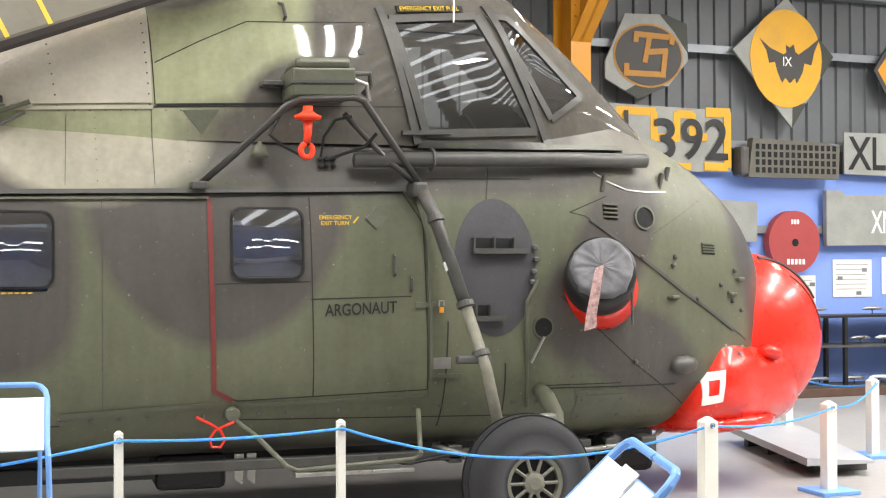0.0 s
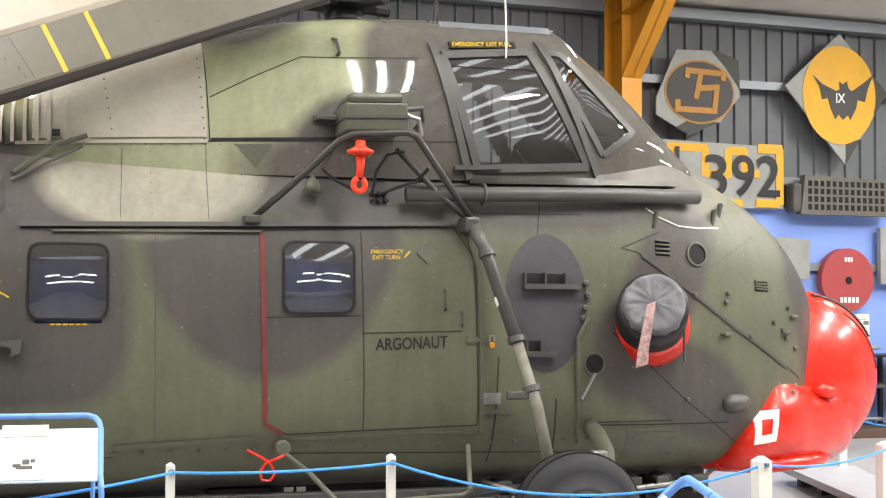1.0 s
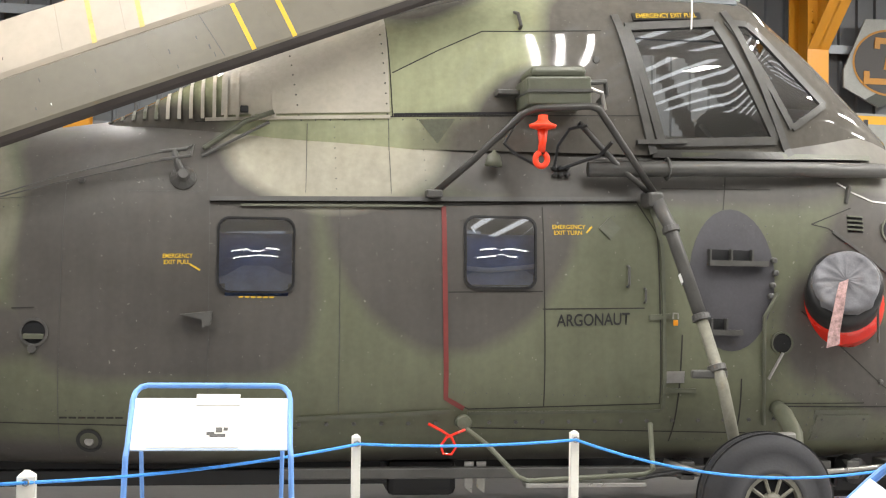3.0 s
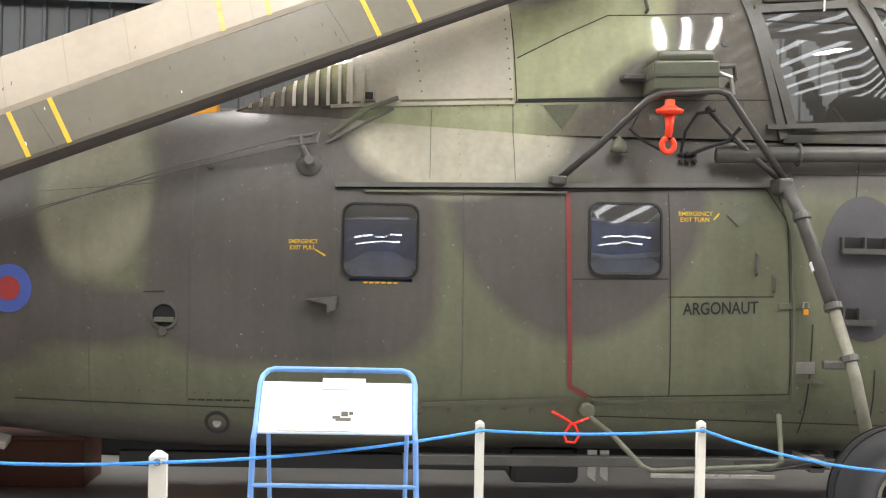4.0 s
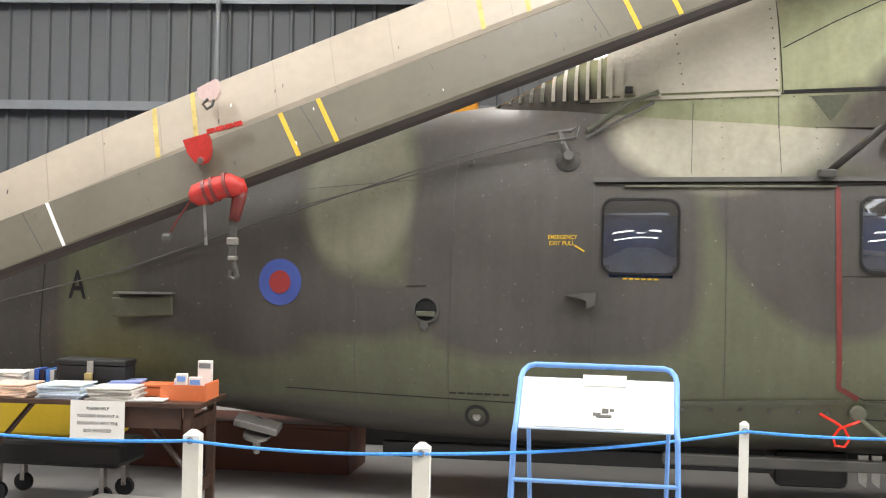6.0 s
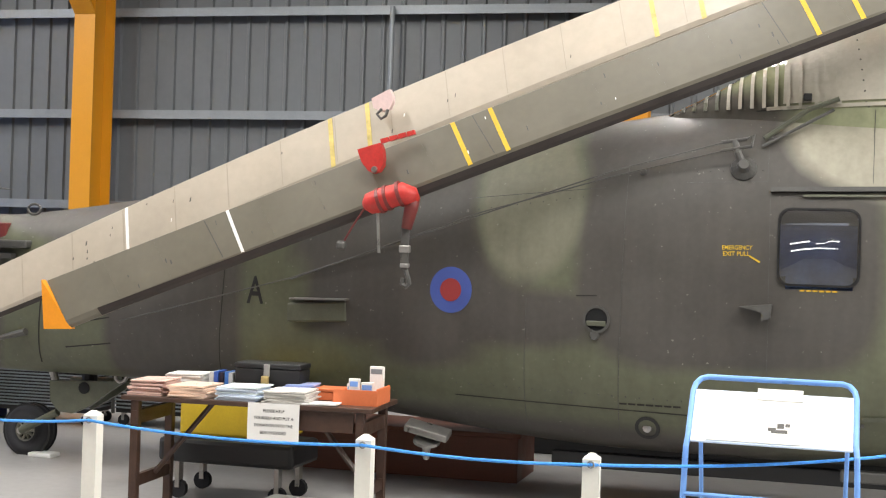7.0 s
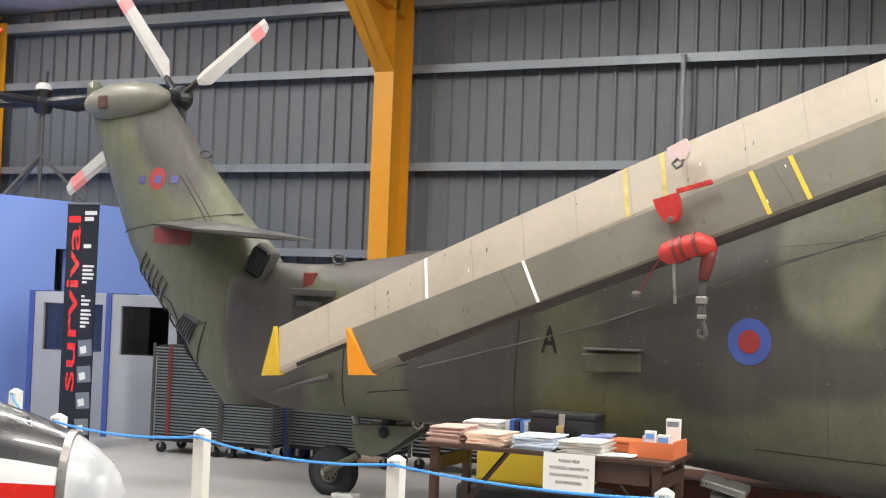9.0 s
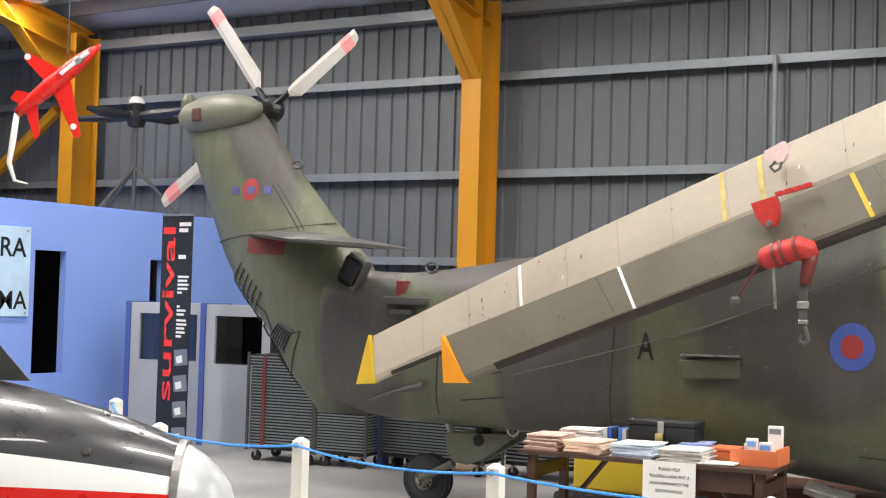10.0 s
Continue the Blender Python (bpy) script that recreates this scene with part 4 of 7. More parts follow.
for x in (3.70, 4.00):
    for z in (0.63, 0.75):
        part("hatch_screw", lathe([(0, 0.010), (0.004, 0.008)], hp(x, z, 0.008), (0, -1, 0), 8), M["grey_part"], hatch)
for pts in ([(3.12, 1.02), (3.14, 0.52)], [(3.45, 0.84), (4.45, 0.83)], [(2.72, 1.3), (2.70, 0.60)]):
    ribbon("panel_seam", pts, 0.009, M["seam"], 0.003)
for x, l in ((2.80, 0.10), (3.70, 0.14), (3.95, 0.09), (4.22, 0.12)):
    part("belly_bracket", box(x, 8.25, 0.34, x + l, 8.45, 0.46, 0.01), M["grey_part"], heli)
part("belly_pipe", tube([(2.7, 8.3, 0.46), (2.95, 8.2, 0.385), (3.6, 8.2, 0.38), (4.3, 8.3, 0.42), (4.45, 8.4, 0.48)], 0.018, 8), M["steel"], heli, smooth=True)

slate = material("slate_grey_panel", (0.060, 0.058, 0.066), 0.55, vary=0.25, scale=5)
patch("step_panel", oval(0.285, 0.455, 32, 3.045, 1.65), slate, 0.004, rings=5, label="dark slate footstep panel")
for x0, x1, z, n in ((2.89, 3.27, 1.775, 2), (2.90, 3.10, 1.335, 1)):
    rec = ribbon("step_recess", [(x0, z + 0.035), (x1 - 0.1, z + 0.03)], 0.07, M["dark"], 0.008, label="dark recess of a footstep")
    y = side_y(x0 + 0.1, z)
    part("tread", box(x0 - 0.01, y - 0.06, z - 0.035, x1, y - 0.0, z - 0.012, 0.004, box(x0 - 0.01, y - 0.065, z - 0.035, x1, y - 0.055, z + 0.0)), M["grey_part"], rec)
    for k in range(n + 1):
        xx = x0 + k * (x1 - x0 - 0.1) / n
        part("bracket", box(xx - 0.006, y - 0.05, z - 0.03, xx + 0.006, y, z + 0.07), M["grey_part"], rec)

# diagonal tubes and hoist box over the door
hoist = part("hoist_box", turned(box(-0.20, -0.13, -0.09, 0.20, 0.25, 0.085, 0.012), pose(1.86, 7.93, 2.80, 0, -2, 0)), M["steel_green"], heli, "grey-green hoist housing")
part("hoist_lid", turned(box(-0.175, -0.11, 0.0, 0.175, 0.25, 0.07, 0.03), pose(1.86, 7.93, 2.885, 0, -2, 0)), M["steel_green"], hoist)
part("hoist_band", turned(box(-0.205, -0.14, -0.012, 0.205, 0.25, 0.006), pose(1.86, 7.93, 2.80, 0, -2, 0)), M["grey_part"], hoist)
part("hoist_pipe", tube([(2.05, 7.86, 2.86), (2.16, 7.86, 2.87), (2.18, 7.9, 2.80), (2.13, 7.92, 2.74)], 0.018, 8), M["grey_part"], hoist)
part("hoist_pipe", tube([(2.06, 7.84, 2.82), (2.14, 7.86, 2.80), (2.17, 7.9, 2.70)], 0.014, 8), M["steel"], hoist)
part("hoist_bracket", box(1.52, 8.05, 2.80, 1.68, 8.25, 2.83, 0.005), M["grey_part"], hoist)
dark_tube = material("dark_strut_paint", (0.036, 0.034, 0.031), 0.4, vary=0.3, scale=8, fine=60)
part("front_tube", tube([(1.124, 8.02, 2.165), (1.34, 7.93, 2.36), (1.62, 7.76, 2.64), (1.70, 7.75, 2.675), (2.04, 7.75, 2.70), (2.10, 7.76, 2.68), (2.33, 7.85, 2.40), (2.50, 7.93, 2.195)], 0.022, 10), dark_tube, heli, smooth=True)
part("back_tube", tube([(2.02, 7.95, 2.62), (2.30, 8.0, 2.35), (2.50, 7.97, 2.18)], 0.019, 10), dark_tube, heli, smooth=True)
part("tube_foot", box(1.07, 7.98, 2.135, 1.17, 8.1, 2.185, 0.01), M["grey_part"], heli)
part("strut_fitting", box(2.46, 7.90, 2.10, 2.56, 8.1, 2.20, 0.02), M["grey_part"], heli)
part("hose", tube([(1.62, 8.02, 2.60), (1.55, 7.98, 2.48), (1.62, 7.98, 2.42), (1.75, 8.02, 2.36)], 0.010, 8), M["black"], heli)
part("hose", tube([(2.06, 7.9, 2.60), (1.96, 7.95, 2.58), (1.90, 8.0, 2.48), (1.90, 8.1, 2.36)], 0.010, 8), M["black"], heli)
part("hose", tube([(2.22, 7.9, 2.50), (2.16, 7.98, 2.42), (2.04, 8.02, 2.38), (1.94, 8.1, 2.34)], 0.012, 8), M["black"], heli)
bm = bmesh.new()
for x in (1.90, 1.94, 1.985):
    for z in (2.30, 2.345):
        lathe([(0, 0.016), (0.04, 0.016), (0.045, 0.008)], hp(x, z), (0, -1, 0.1), 8, bm)
part("hose_unions", bm, M["black"], heli)
lampbell = part("landing_lamp", lathe([(0.0, 0.055), (0.03, 0.052), (0.07, 0.038), (0.085, 0.015), (0.10, 0.012)], (1.50, 8.07, 2.345), (0.05, 0, 1), 16), M["steel_green"], heli, smooth=True)

hook = thing("rescue_hook", "bright orange-red rescue hook hanging under the hoist", "hook")
part("bumper", lathe([(0, 0.02), (0.0, 0.035), (0.012, 0.08), (0.03, 0.085), (0.045, 0.05), (0.06, 0.032), (0.09, 0.03)], (1.742, 7.74, 2.545), (0, 0, 1), 20), material("orange_red_plastic", (0.85, 0.05, 0.012), 0.4), hook, smooth=True)
part("shank", tube([(1.742, 7.74, 2.56), (1.742, 7.74, 2.47), (1.735, 7.74, 2.41)], [0.035, 0.024, 0.022], 12), bpy.data.materials["orange_red_plastic"], hook, smooth=True)
part("hook_bow", tube([(1.735 + 0.036 * math.sin(radians(a)), 7.74, 2.365 - 0.042 * math.cos(radians(a))) for a in range(-170, 165, 20)], 0.018, 10), bpy.data.materials["orange_red_plastic"], hook, smooth=True)

# boom tube along the cockpit sill
sill = part("sill_tube", tube([(2.10, 8.02, 2.335), (2.9, 8.03, 2.36), (3.6, 8.06, 2.375), (4.2, 8.13, 2.385)], 0.05, 12), M["grey_part"], heli, "long grey-green tubular fairing", smooth=True)
ribbon("sill_strip", [(2.75, 2.455), (4.07, 2.475)], 0.035, M["steel_green"], 0.03)
# dark ribbon painted as the shadow below the sill strip
ribbon("painted_sill_shadow", [(2.15, 2.41), (4.0, 2.445)], 0.012, M["seam"], 0.004)
part("sill_clamp", tube([(2.62 + 0.0 * a, 8.03 - 0.068 * math.cos(radians(a)), 2.352 + 0.068 * math.sin(radians(a))) for a in range(0, 360, 30)], 0.01, 6, closed=True), M["grey_part"], heli)
ribbon("cockpit_step", [(2.45, 2.53), (2.78, 2.545)], 0.03, M["grey_part"], 0.05)
ribbon("wire", [(3.80, 2.30), (3.90, 2.235), (4.039, 2.18), (4.2, 2.17), (4.394, 2.177)], 0.010, M["steel"], 0.006)

# engine exhaust with its cloth cover
ax0, ax1 = Vector((3.83, 8.12, 1.48)), Vector((3.63, 7.60, 1.655))
d = (ax1 - ax0).normalized()
flange = part("exhaust_pipe", lathe([(0.0, 0.275), (0.10, 0.27), (0.16, 0.245), (0.30, 0.225)], ax0, d, 36), M["red"], heli, "red rim of the exhaust blank", smooth=True)
cover = thing("exhaust_cover", "grey wrinkled cloth exhaust cover with a printed streamer", "cover")
cloth = material("grey_cloth", (0.155, 0.155, 0.168), 0.75, vary=0.3, scale=7, fine=120, bump=0.9, bump_scale=16)
L = (ax1 - ax0).length
bm = lathe([(0.22, 0.228), (0.30, 0.228)] + [(0.30 + (L - 0.32) * i / 6, 0.218 - 0.003 * i) for i in range(1, 7)] + [(L, 0.192)] + [(L + 0.012, 0.177 - 0.016 * i) for i in range(11)] + [(L + 0.008, 0.0)], ax0, d, 96)
for v in bm.verts:
    q = v.co - ax0
    h = q.dot(d)
    rad = (q - d * h)
    w = noise.noise(v.co * 9.0) * 0.010 + 0.008 - abs(noise.noise(v.co * 6.5 + Vector((3.1, 0, 0)))) * 0.045 - abs(noise.noise(Vector((math.atan2(rad.z, rad.x) * 2.4, 0, rad.length * 5)))) * 0.018 * min(1.0, rad.length / 0.1)
    v.co += (d if h > L - 0.03 else rad.normalized()) * w
part("cloth", bm, cloth, cover, smooth=True)
part("dark_band", lathe([(0.24, 0.235), (0.25, 0.238), (0.36, 0.234), (L - 0.08, 0.226), (L - 0.07, 0.20)], ax0, d, 40), M["black"], cover, smooth=True)
bm = bmesh.new()
pts = [ax1 + Vector((-0.03, -0.03, 0.0)), ax1 + Vector((-0.055, -0.05, -0.08)), ax1 + Vector((-0.075, -0.045, -0.2)), ax1 + Vector((-0.095, -0.04, -0.31)), ax1 + Vector((-0.10, -0.04, -0.40))]
rows = []
for i, p in enumerate(pts):
    w = (0.030, 0.033, 0.036, 0.038, 0.042)[i]
    rows.append([bm.verts.new(p + Vector((s * w, 0.004 * math.sin(i * 2), s * 0.012))) for s in (-1, 1)] + [bm.verts.new(p + Vector((s * w, 0.006, s * 0.012))) for s in (1, -1)])
for a, b in zip(rows, rows[1:]):
    for k in range(4):
        bm.faces.new((a[k], a[(k + 1) % 4], b[(k + 1) % 4], b[k]))
part("streamer", bm, material("mottled_red_white_tape", (0.42, 0.27, 0.26), 0.6, vary=0.7, scale=30, fine=70), cover, "faded red and white streamer")
part("cord", tube([ax1 + Vector((0.20, 0.1, 0.12)), ax1 + Vector((0.23, 0.05, -0.1)), ax1 + Vector((0.24, 0.06, -0.38))], 0.008, 6), M["grey_part"], cover)

# portholes, grilles, small fittings of the nose
for x, z, r in ((4.173, 1.99, 0.085), (3.383, 1.25, 0.075)):
    o = oval(r, r, 24, x, z)
    rim = patch("porthole_rim", o, M["steel_green"], 0.012, rings=1, inner=0.84)
    patch("porthole", oval(r * 0.86, r * 0.86, 24, x, z), M["dark"], 0.004, rim)
for (x0, z0, x1, z1), n in (((3.845, 1.965, 3.955, 2.08), 4), ((4.68, 1.735, 4.81, 1.81), 4)):
    for k in range(n):
        z = z0 + (z1 - z0) * (k + 0.5) / n
        ribbon("grille_slot", [(x0, z), (x1, z - 0.005)], 0.012, M["dark"], 0.003)
        ribbon("grille_louvre", [(x0, z + 0.014), (x1, z + 0.009)], 0.010, M["steel_green"], 0.014)
ribbon("nose_strap", [(3.74, 1.975), (4.118, 1.722), (4.481, 1.485), (5.0, 1.195)], 0.022, M["grey_part"], 0.010)
for x, z in ((4.40, 1.66), (4.42, 1.72), (4.95, 1.46), (4.99, 1.40), (4.62, 1.42), (4.13, 1.715), (4.08, 1.0), (5.1, 1.33), (5.02, 1.62), (4.86, 1.52)):
    part("nose_fastener", lathe([(0, 0.018), (0.018, 0.016), (0.022, 0.006)], hp(x, z), (0.35, -1, 0.05), 10), M["grey_part"], heli)
for x, z in ((5.08, 1.56), (4.98, 1.45), (4.40, 1.44)):
    part("nose_catch", turned(box(-0.05, -0.03, -0.012, 0.05, 0.02, 0.012, 0.008), Matrix.Translation(hp(x, z)) @ pose(0, 0, 0, 0, 0, 35)), M["steel_green"], heli)
for x, z in ((3.86, 2.22), (4.44, 2.30), (4.36, 2.25)):
    part("nose_stud", turned(box(-0.012, -0.03, -0.06, 0.012, 0.02, 0.06, 0.006), Matrix.Translation(hp(x, z)) @ pose(0, 0, 0, 0, 14, 0)), M["grey_part"], heli)
tear = lathe([(0, 0), (0.03, 0.045), (0.08, 0.066), (0.17, 0.064), (0.23, 0.045), (0.26, 0)], hp(4.38, 0.955, 0.02), (0.9, 0.32, 0.05), 16)
part("teardrop_fairing", tear, M["grey_part"], heli, smooth=True)
for x, z in ((3.31, 1.62), (3.33, 1.70), (3.32, 1.78), (3.30, 1.55)):
    part("side_plug", lathe([(0, 0.02), (0.035, 0.02), (0.04, 0.012)], hp(x, z), (0, -1, 0), 10), M["grey_part"], heli)
part("brace_tube", tube([hp(3.297, 0.72, 0.03), hp(3.25, 1.22, 0.04), hp(3.25, 1.42, 0.04), hp(3.34, 1.57, 0.04)], 0.014, 8), M["steel_green"], heli)
part("brace_tube", tube([hp(3.29, 1.02, 0.03), hp(3.38, 1.19, 0.03)], 0.010, 8), M["steel"], heli)
ribbon("latch_plate", [(2.50, 1.405), (2.64, 1.415)], 0.035, M["steel_green"], 0.012)
part("padlock", turned(box(-0.015, -0.01, -0.018, 0.015, 0.008, 0.018, 0.005), Matrix.Translation(hp(2.665, 1.375, 0.03))), M["orange"], heli, "small orange padlock")
part("padlock_shackle", tube([hp(2.648, 1.40, 0.03), hp(2.65, 1.435, 0.03), hp(2.68, 1.435, 0.03), hp(2.682, 1.40, 0.03)], 0.006, 6), M["steel"], heli)
ribbon("data_plate", [(2.62, 1.028), (2.74, 1.03)], 0.075, M["steel"], 0.006)
ribbon("data_plate", [(2.62, 0.945), (2.82, 0.942)], 0.03, M["steel_green"], 0.012)
ribbon("drain_panel", [(3.64, 0.735), (3.96, 0.735)], 0.16, M["steel_green"], 0.008)
patch("diamond_plate", [(2.175, 1.967), (2.245, 2.037), (2.315, 1.967), (2.245, 1.897)], M["steel_green"], 0.012, rings=2)
part("door_handle", tube([hp(2.36, 1.60, 0.0), hp(2.36, 1.61, 0.035), hp(2.36, 1.72, 0.035), hp(2.36, 1.73, 0.0)], 0.009, 8), M["grey_part"], heli)
part("door_handle", tube([hp(2.47, 1.50, 0.0), hp(2.47, 1.51, 0.03), hp(2.47, 1.58, 0.03), hp(2.47, 1.59, 0.0)], 0.008, 8), M["grey_part"], heli)
patch("vent_triangle", [(1.037, 2.64), (1.272, 2.65), (1.161, 2.49)], M["steel_green"], 0.004, rings=2)

# rear side: filler, drain ring, hood vent, cables, aerial
rim = patch("filler_rim", oval(0.085, 0.085, 24, -1.268, 1.283), M["grey_part"], 0.012, rings=1, inner=0.82)
patch("filler_well", oval(0.07, 0.07, 24, -1.268, 1.283), M["dark"], 0.003, rim)
part("filler_cap", turned(box(-0.06, -0.02, -0.02, 0.06, 0.01, 0.012, 0.006), Matrix.Translation(hp(-1.268, 1.262))), M["steel_green"], rim)
part("filler_drain", lathe([(0, 0.03), (0.02, 0.026)], hp(-1.275, 1.185), (0, -1, 0), 10), M["grey_part"], heli)
ribbon("stencil", [(-1.40, 1.425), (-1.27, 1.43)], 0.008, M["seam"], 0.003)
patch("drain_ring", oval(0.078, 0.078, 28, -0.953, 0.616), M["black"], 0.006, rings=1, inner=0.72, label="black painted ring")
part("drain_cap", lathe([(0, 0.03), (0.012, 0.025), (0.015, 0.0)], hp(-0.953, 0.616), (0, -1, 0), 14), M["steel"], heli)
for k in range(7):
    ribbon("stencil", [(-1.12 + k * 0.055, 0.768), (-1.075 + k * 0.055, 0.768)], 0.011, M["seam"], 0.003)
bm = box(-0.40, -0.07, -0.065, 0.02, 0.10, 0.065, 0.012)
for v in bm.verts:
    if v.co.y < 0.0:
        v.co.y += 0.062 * (v.co.x + 0.40) / 0.42
part("hood_vent", turned(bm, Matrix.Translation(hp(-2.99, 1.25)) @ pose(0, 0, 0, 0, -3, -9)), M["steel_green"], heli, "green side vent scoop")
ribbon("vent_lip", [(-3.38, 1.325), (-2.95, 1.335)], 0.012, M["steel"], 0.075)
part("foot_peg", turned(prism([(-0.13, 0.03), (0.06, 0.05), (0.05, -0.03), (0.0, -0.05), (0.0, 0.0)], 0.09, Matrix.Translation(hp(-0.28, 1.37, 0.08))), Matrix()), M["grey_part"], heli)
part("cable", tube([hp(-0.483, 2.40, 0.12), (-1.16, 7.95, 2.20), hp(-3.4, 1.46, 0.02), hp(-4.8, 1.1, 0.02)], 0.0045, 6), M["grey_part"], heli)
part("cable", tube([hp(-0.479, 2.345, 0.12), hp(-1.2, 2.17, 0.05), (-2.02, 7.98, 1.92), hp(-3.4, 1.45, 0.02)], 0.0045, 6), M["grey_part"], heli)
part("aerial_base", lathe([(0, 0.08), (0.02, 0.075), (0.05, 0.045), (0.09, 0.03)], hp(-0.415, 2.225), (0.05, -1, 0.3), 16), M["grey_part"], heli)
part("aerial_post", tube([hp(-0.415, 2.235, 0.04), hp(-0.45, 2.32, 0.10), hp(-0.47, 2.395, 0.12)], [0.03, 0.022, 0.018], 10), M["grey_part"], heli)
part("aerial_bow", tube([hp(-0.55, 2.385, 0.12), hp(-0.40, 2.405, 0.13), hp(-0.36, 2.43, 0.12), hp(-0.37, 2.36, 0.12), hp(-0.55, 2.33, 0.12)], 0.011, 8), M["grey_part"], heli)
part("cable_fairlead", lathe([(0, 0.022), (0.03, 0.018)], hp(-1.02, 2.20), (0, -1, 0.2), 10), M["grey_part"], heli)
part("prop_rod", tube([hp(-0.30, 2.42, 0.03), hp(-0.05, 2.60, 0.06), hp(0.13, 2.665, 0.06)], 0.016, 8), M["steel_green"], heli)
part("prop_rod", tube([hp(-0.31, 2.37, 0.03), hp(0.10, 2.60, 0.04)], 0.010, 8), M["grey_part"], heli)
# louvres on the gearbox cowl
for k in range(15):
    x = -0.90 + k * 0.073
    t = along(DECK, x, 1)
    if k < 12:
        ribbon("cowl_louvre", [(x, 2.61 + 0.02 * (x + 1)), (x - 0.005, min(t - 0.03, 3.25))], 0.022, faded if k > 4 else M["steel_green"], 0.028)
for x in (0.0, 0.06, 0.13):
    ribbon("cowl_rib", [(x, 2.64), (x - 0.01, 3.02)], 0.028, faded, 0.02)
part("cowl_catch", box(-0.08, 8.24, 2.66, -0.03, 8.3, 2.70, 0.006), M["black"], heli)
part("cowl_stud", lathe([(0, 0.025), (0.01, 0.02)], hp(2.19, 3.06), (0, -1, 0.1), 12), M["grey_part"], heli)
part("cowl_handle", tube([hp(1.70, 3.26, 0), hp(1.70, 3.27, 0.05), hp(1.69, 3.36, 0.05), hp(1.68, 3.38, 0)], 0.012, 8), M["grey_part"], heli)

# rotor head, seen over the cowl
rotor = part("rotor_hub", lathe([(0, 0.20), (0.06, 0.2), (0.09, 0.14), (0.16, 0.12), (0.18, 0.24), (0.24, 0.25), (0.27, 0.12), (0.36, 0.10), (0.38, 0)], (1.88, 9.0, 3.55), (0, 0, 1), 20), M["black"], heli)
for a in (20, 95, 165, 240, 310):
    p = Vector((1.88, 9.0, 3.76))
    e = p + Vector((math.cos(radians(a)) * 0.36, math.sin(radians(a)) * 0.36, 0.0))
    part("blade_cuff", tube([p + (e - p) * 0.4, e, e + Vector((0, 0, 0.03))], [0.045, 0.05, 0.03], 8), M["black"], rotor)
part("whip_aerial", tube([(2.47, 8.75, 3.58), (2.49, 8.75, 3.8), (2.56, 8.75, 4.1)], 0.014, 8), M["black"], heli)
part("aerial_spike", tube([(2.44, 8.6, 3.50), (2.38, 8.58, 3.60)], 0.010, 6), M["grey_part"], heli)
ribbon("temp_sensor", [(3.26, 3.56), (3.34, 3.60)], 0.02, M["white"], 0.05)
# pale grey strip stands in for the reflection on the roof pane
part("roof_pane_sheen", turned(box(-0.42, -0.01, -0.035, 0.38, 0.012, 0.035, 0.004), Matrix.Translation((2.86, 8.50, 3.545)) @ pose(0, 0, 0, -40, 0, 0)), M["girt"], heli)
part("lanyard", tube([(2.84, 8.28, 3.9), (2.85, 8.26, 3.42), (2.85, 8.27, 3.30)], 0.006, 6), M["white"], heli)

# ---- red intake cover under the nose ----
RED = [(4.42, 0.47, 0.54, 0.30), (4.58, 0.42, 0.82, 0.74), (4.75, 0.40, 1.05, 0.83), (4.88, 0.385, 1.22, 0.83), (5.05, 0.38, 1.19, 0.78), (5.25, 0.39, 1.12, 0.66), (5.45, 0.41, 1.12, 0.55), (5.65, 0.45, 1.12, 0.42), (5.85, 0.52, 1.10, 0.20), (5.95, 0.60, 1.0, 0.02)]
nose = thing("intake_cover", "glossy red moulded engine intake cover round the nose", "cover")
bm = bmesh.new()
rings = []
for i in range(60):
    x = RED[0][0] + (RED[-1][0] - RED[0][0]) * i / 59
    b, t, w = along(RED, x, 1), along(RED, x, 2), along(RED, x, 3)
    rings.append([bm.verts.new((x, CENTRE + math.copysign(abs(math.cos(a)) ** 0.8, math.cos(a)) * w, (b + t) / 2 + math.copysign(abs(math.sin(a)) ** 0.8, math.sin(a)) * (t - b) / 2)) for a in [2 * math.pi * k / 48 for k in range(48)]])
for a, b in zip(rings, rings[1:]):
    for k in range(48):
        bm.faces.new((a[k], a[(k + 1) % 48], b[(k + 1) % 48], b[k]))
bm.faces.new(rings[0])
bm.faces.new(rings[-1])
part("shell", bm, M["red"], nose, smooth=True)


def red_at(x, z, off=0.0):
    b, t, w = along(RED, x, 1), along(RED, x, 2), along(RED, x, 3)
    f = min(0.99, abs(z - (b + t) / 2) / ((t - b) / 2))
    return Vector((x, CENTRE - w * (1 - f**2.5) ** 0.4 - off, z))


sq = [(4.655, 0.665), (4.82, 0.69), (4.85, 0.915), (4.695, 0.89)]
patch("white_square", dense(sq + sq[:1], 0.04)[:-1], M["white"], 0.008, nose, lay=red_at, rings=3, inner=0.48)
bm = tube([red_at(5.30, 1.02, 0.0), red_at(5.36, 1.02, 0.06), red_at(5.44, 1.0, 0.07), red_at(5.5, 0.98, 0.0)], [0.02, 0.055, 0.05, 0.01], 10)
part("scoop", bm, M["red"], nose, smooth=True)
BALL, BR = Vector((5.45, 9.0, 1.10)), Vector((0.67, 0.46, 0.66))
bm = bmesh.new()
bmesh.ops.create_uvsphere(bm, u_segments=48, v_segments=28, radius=1.0)
for v in bm.verts:
    v.co = BALL + Vector((v.co.x * BR.x, v.co.y * BR.y, v.co.z * BR.z))
part("front_bulge", bm, M["red"], nose, smooth=True)


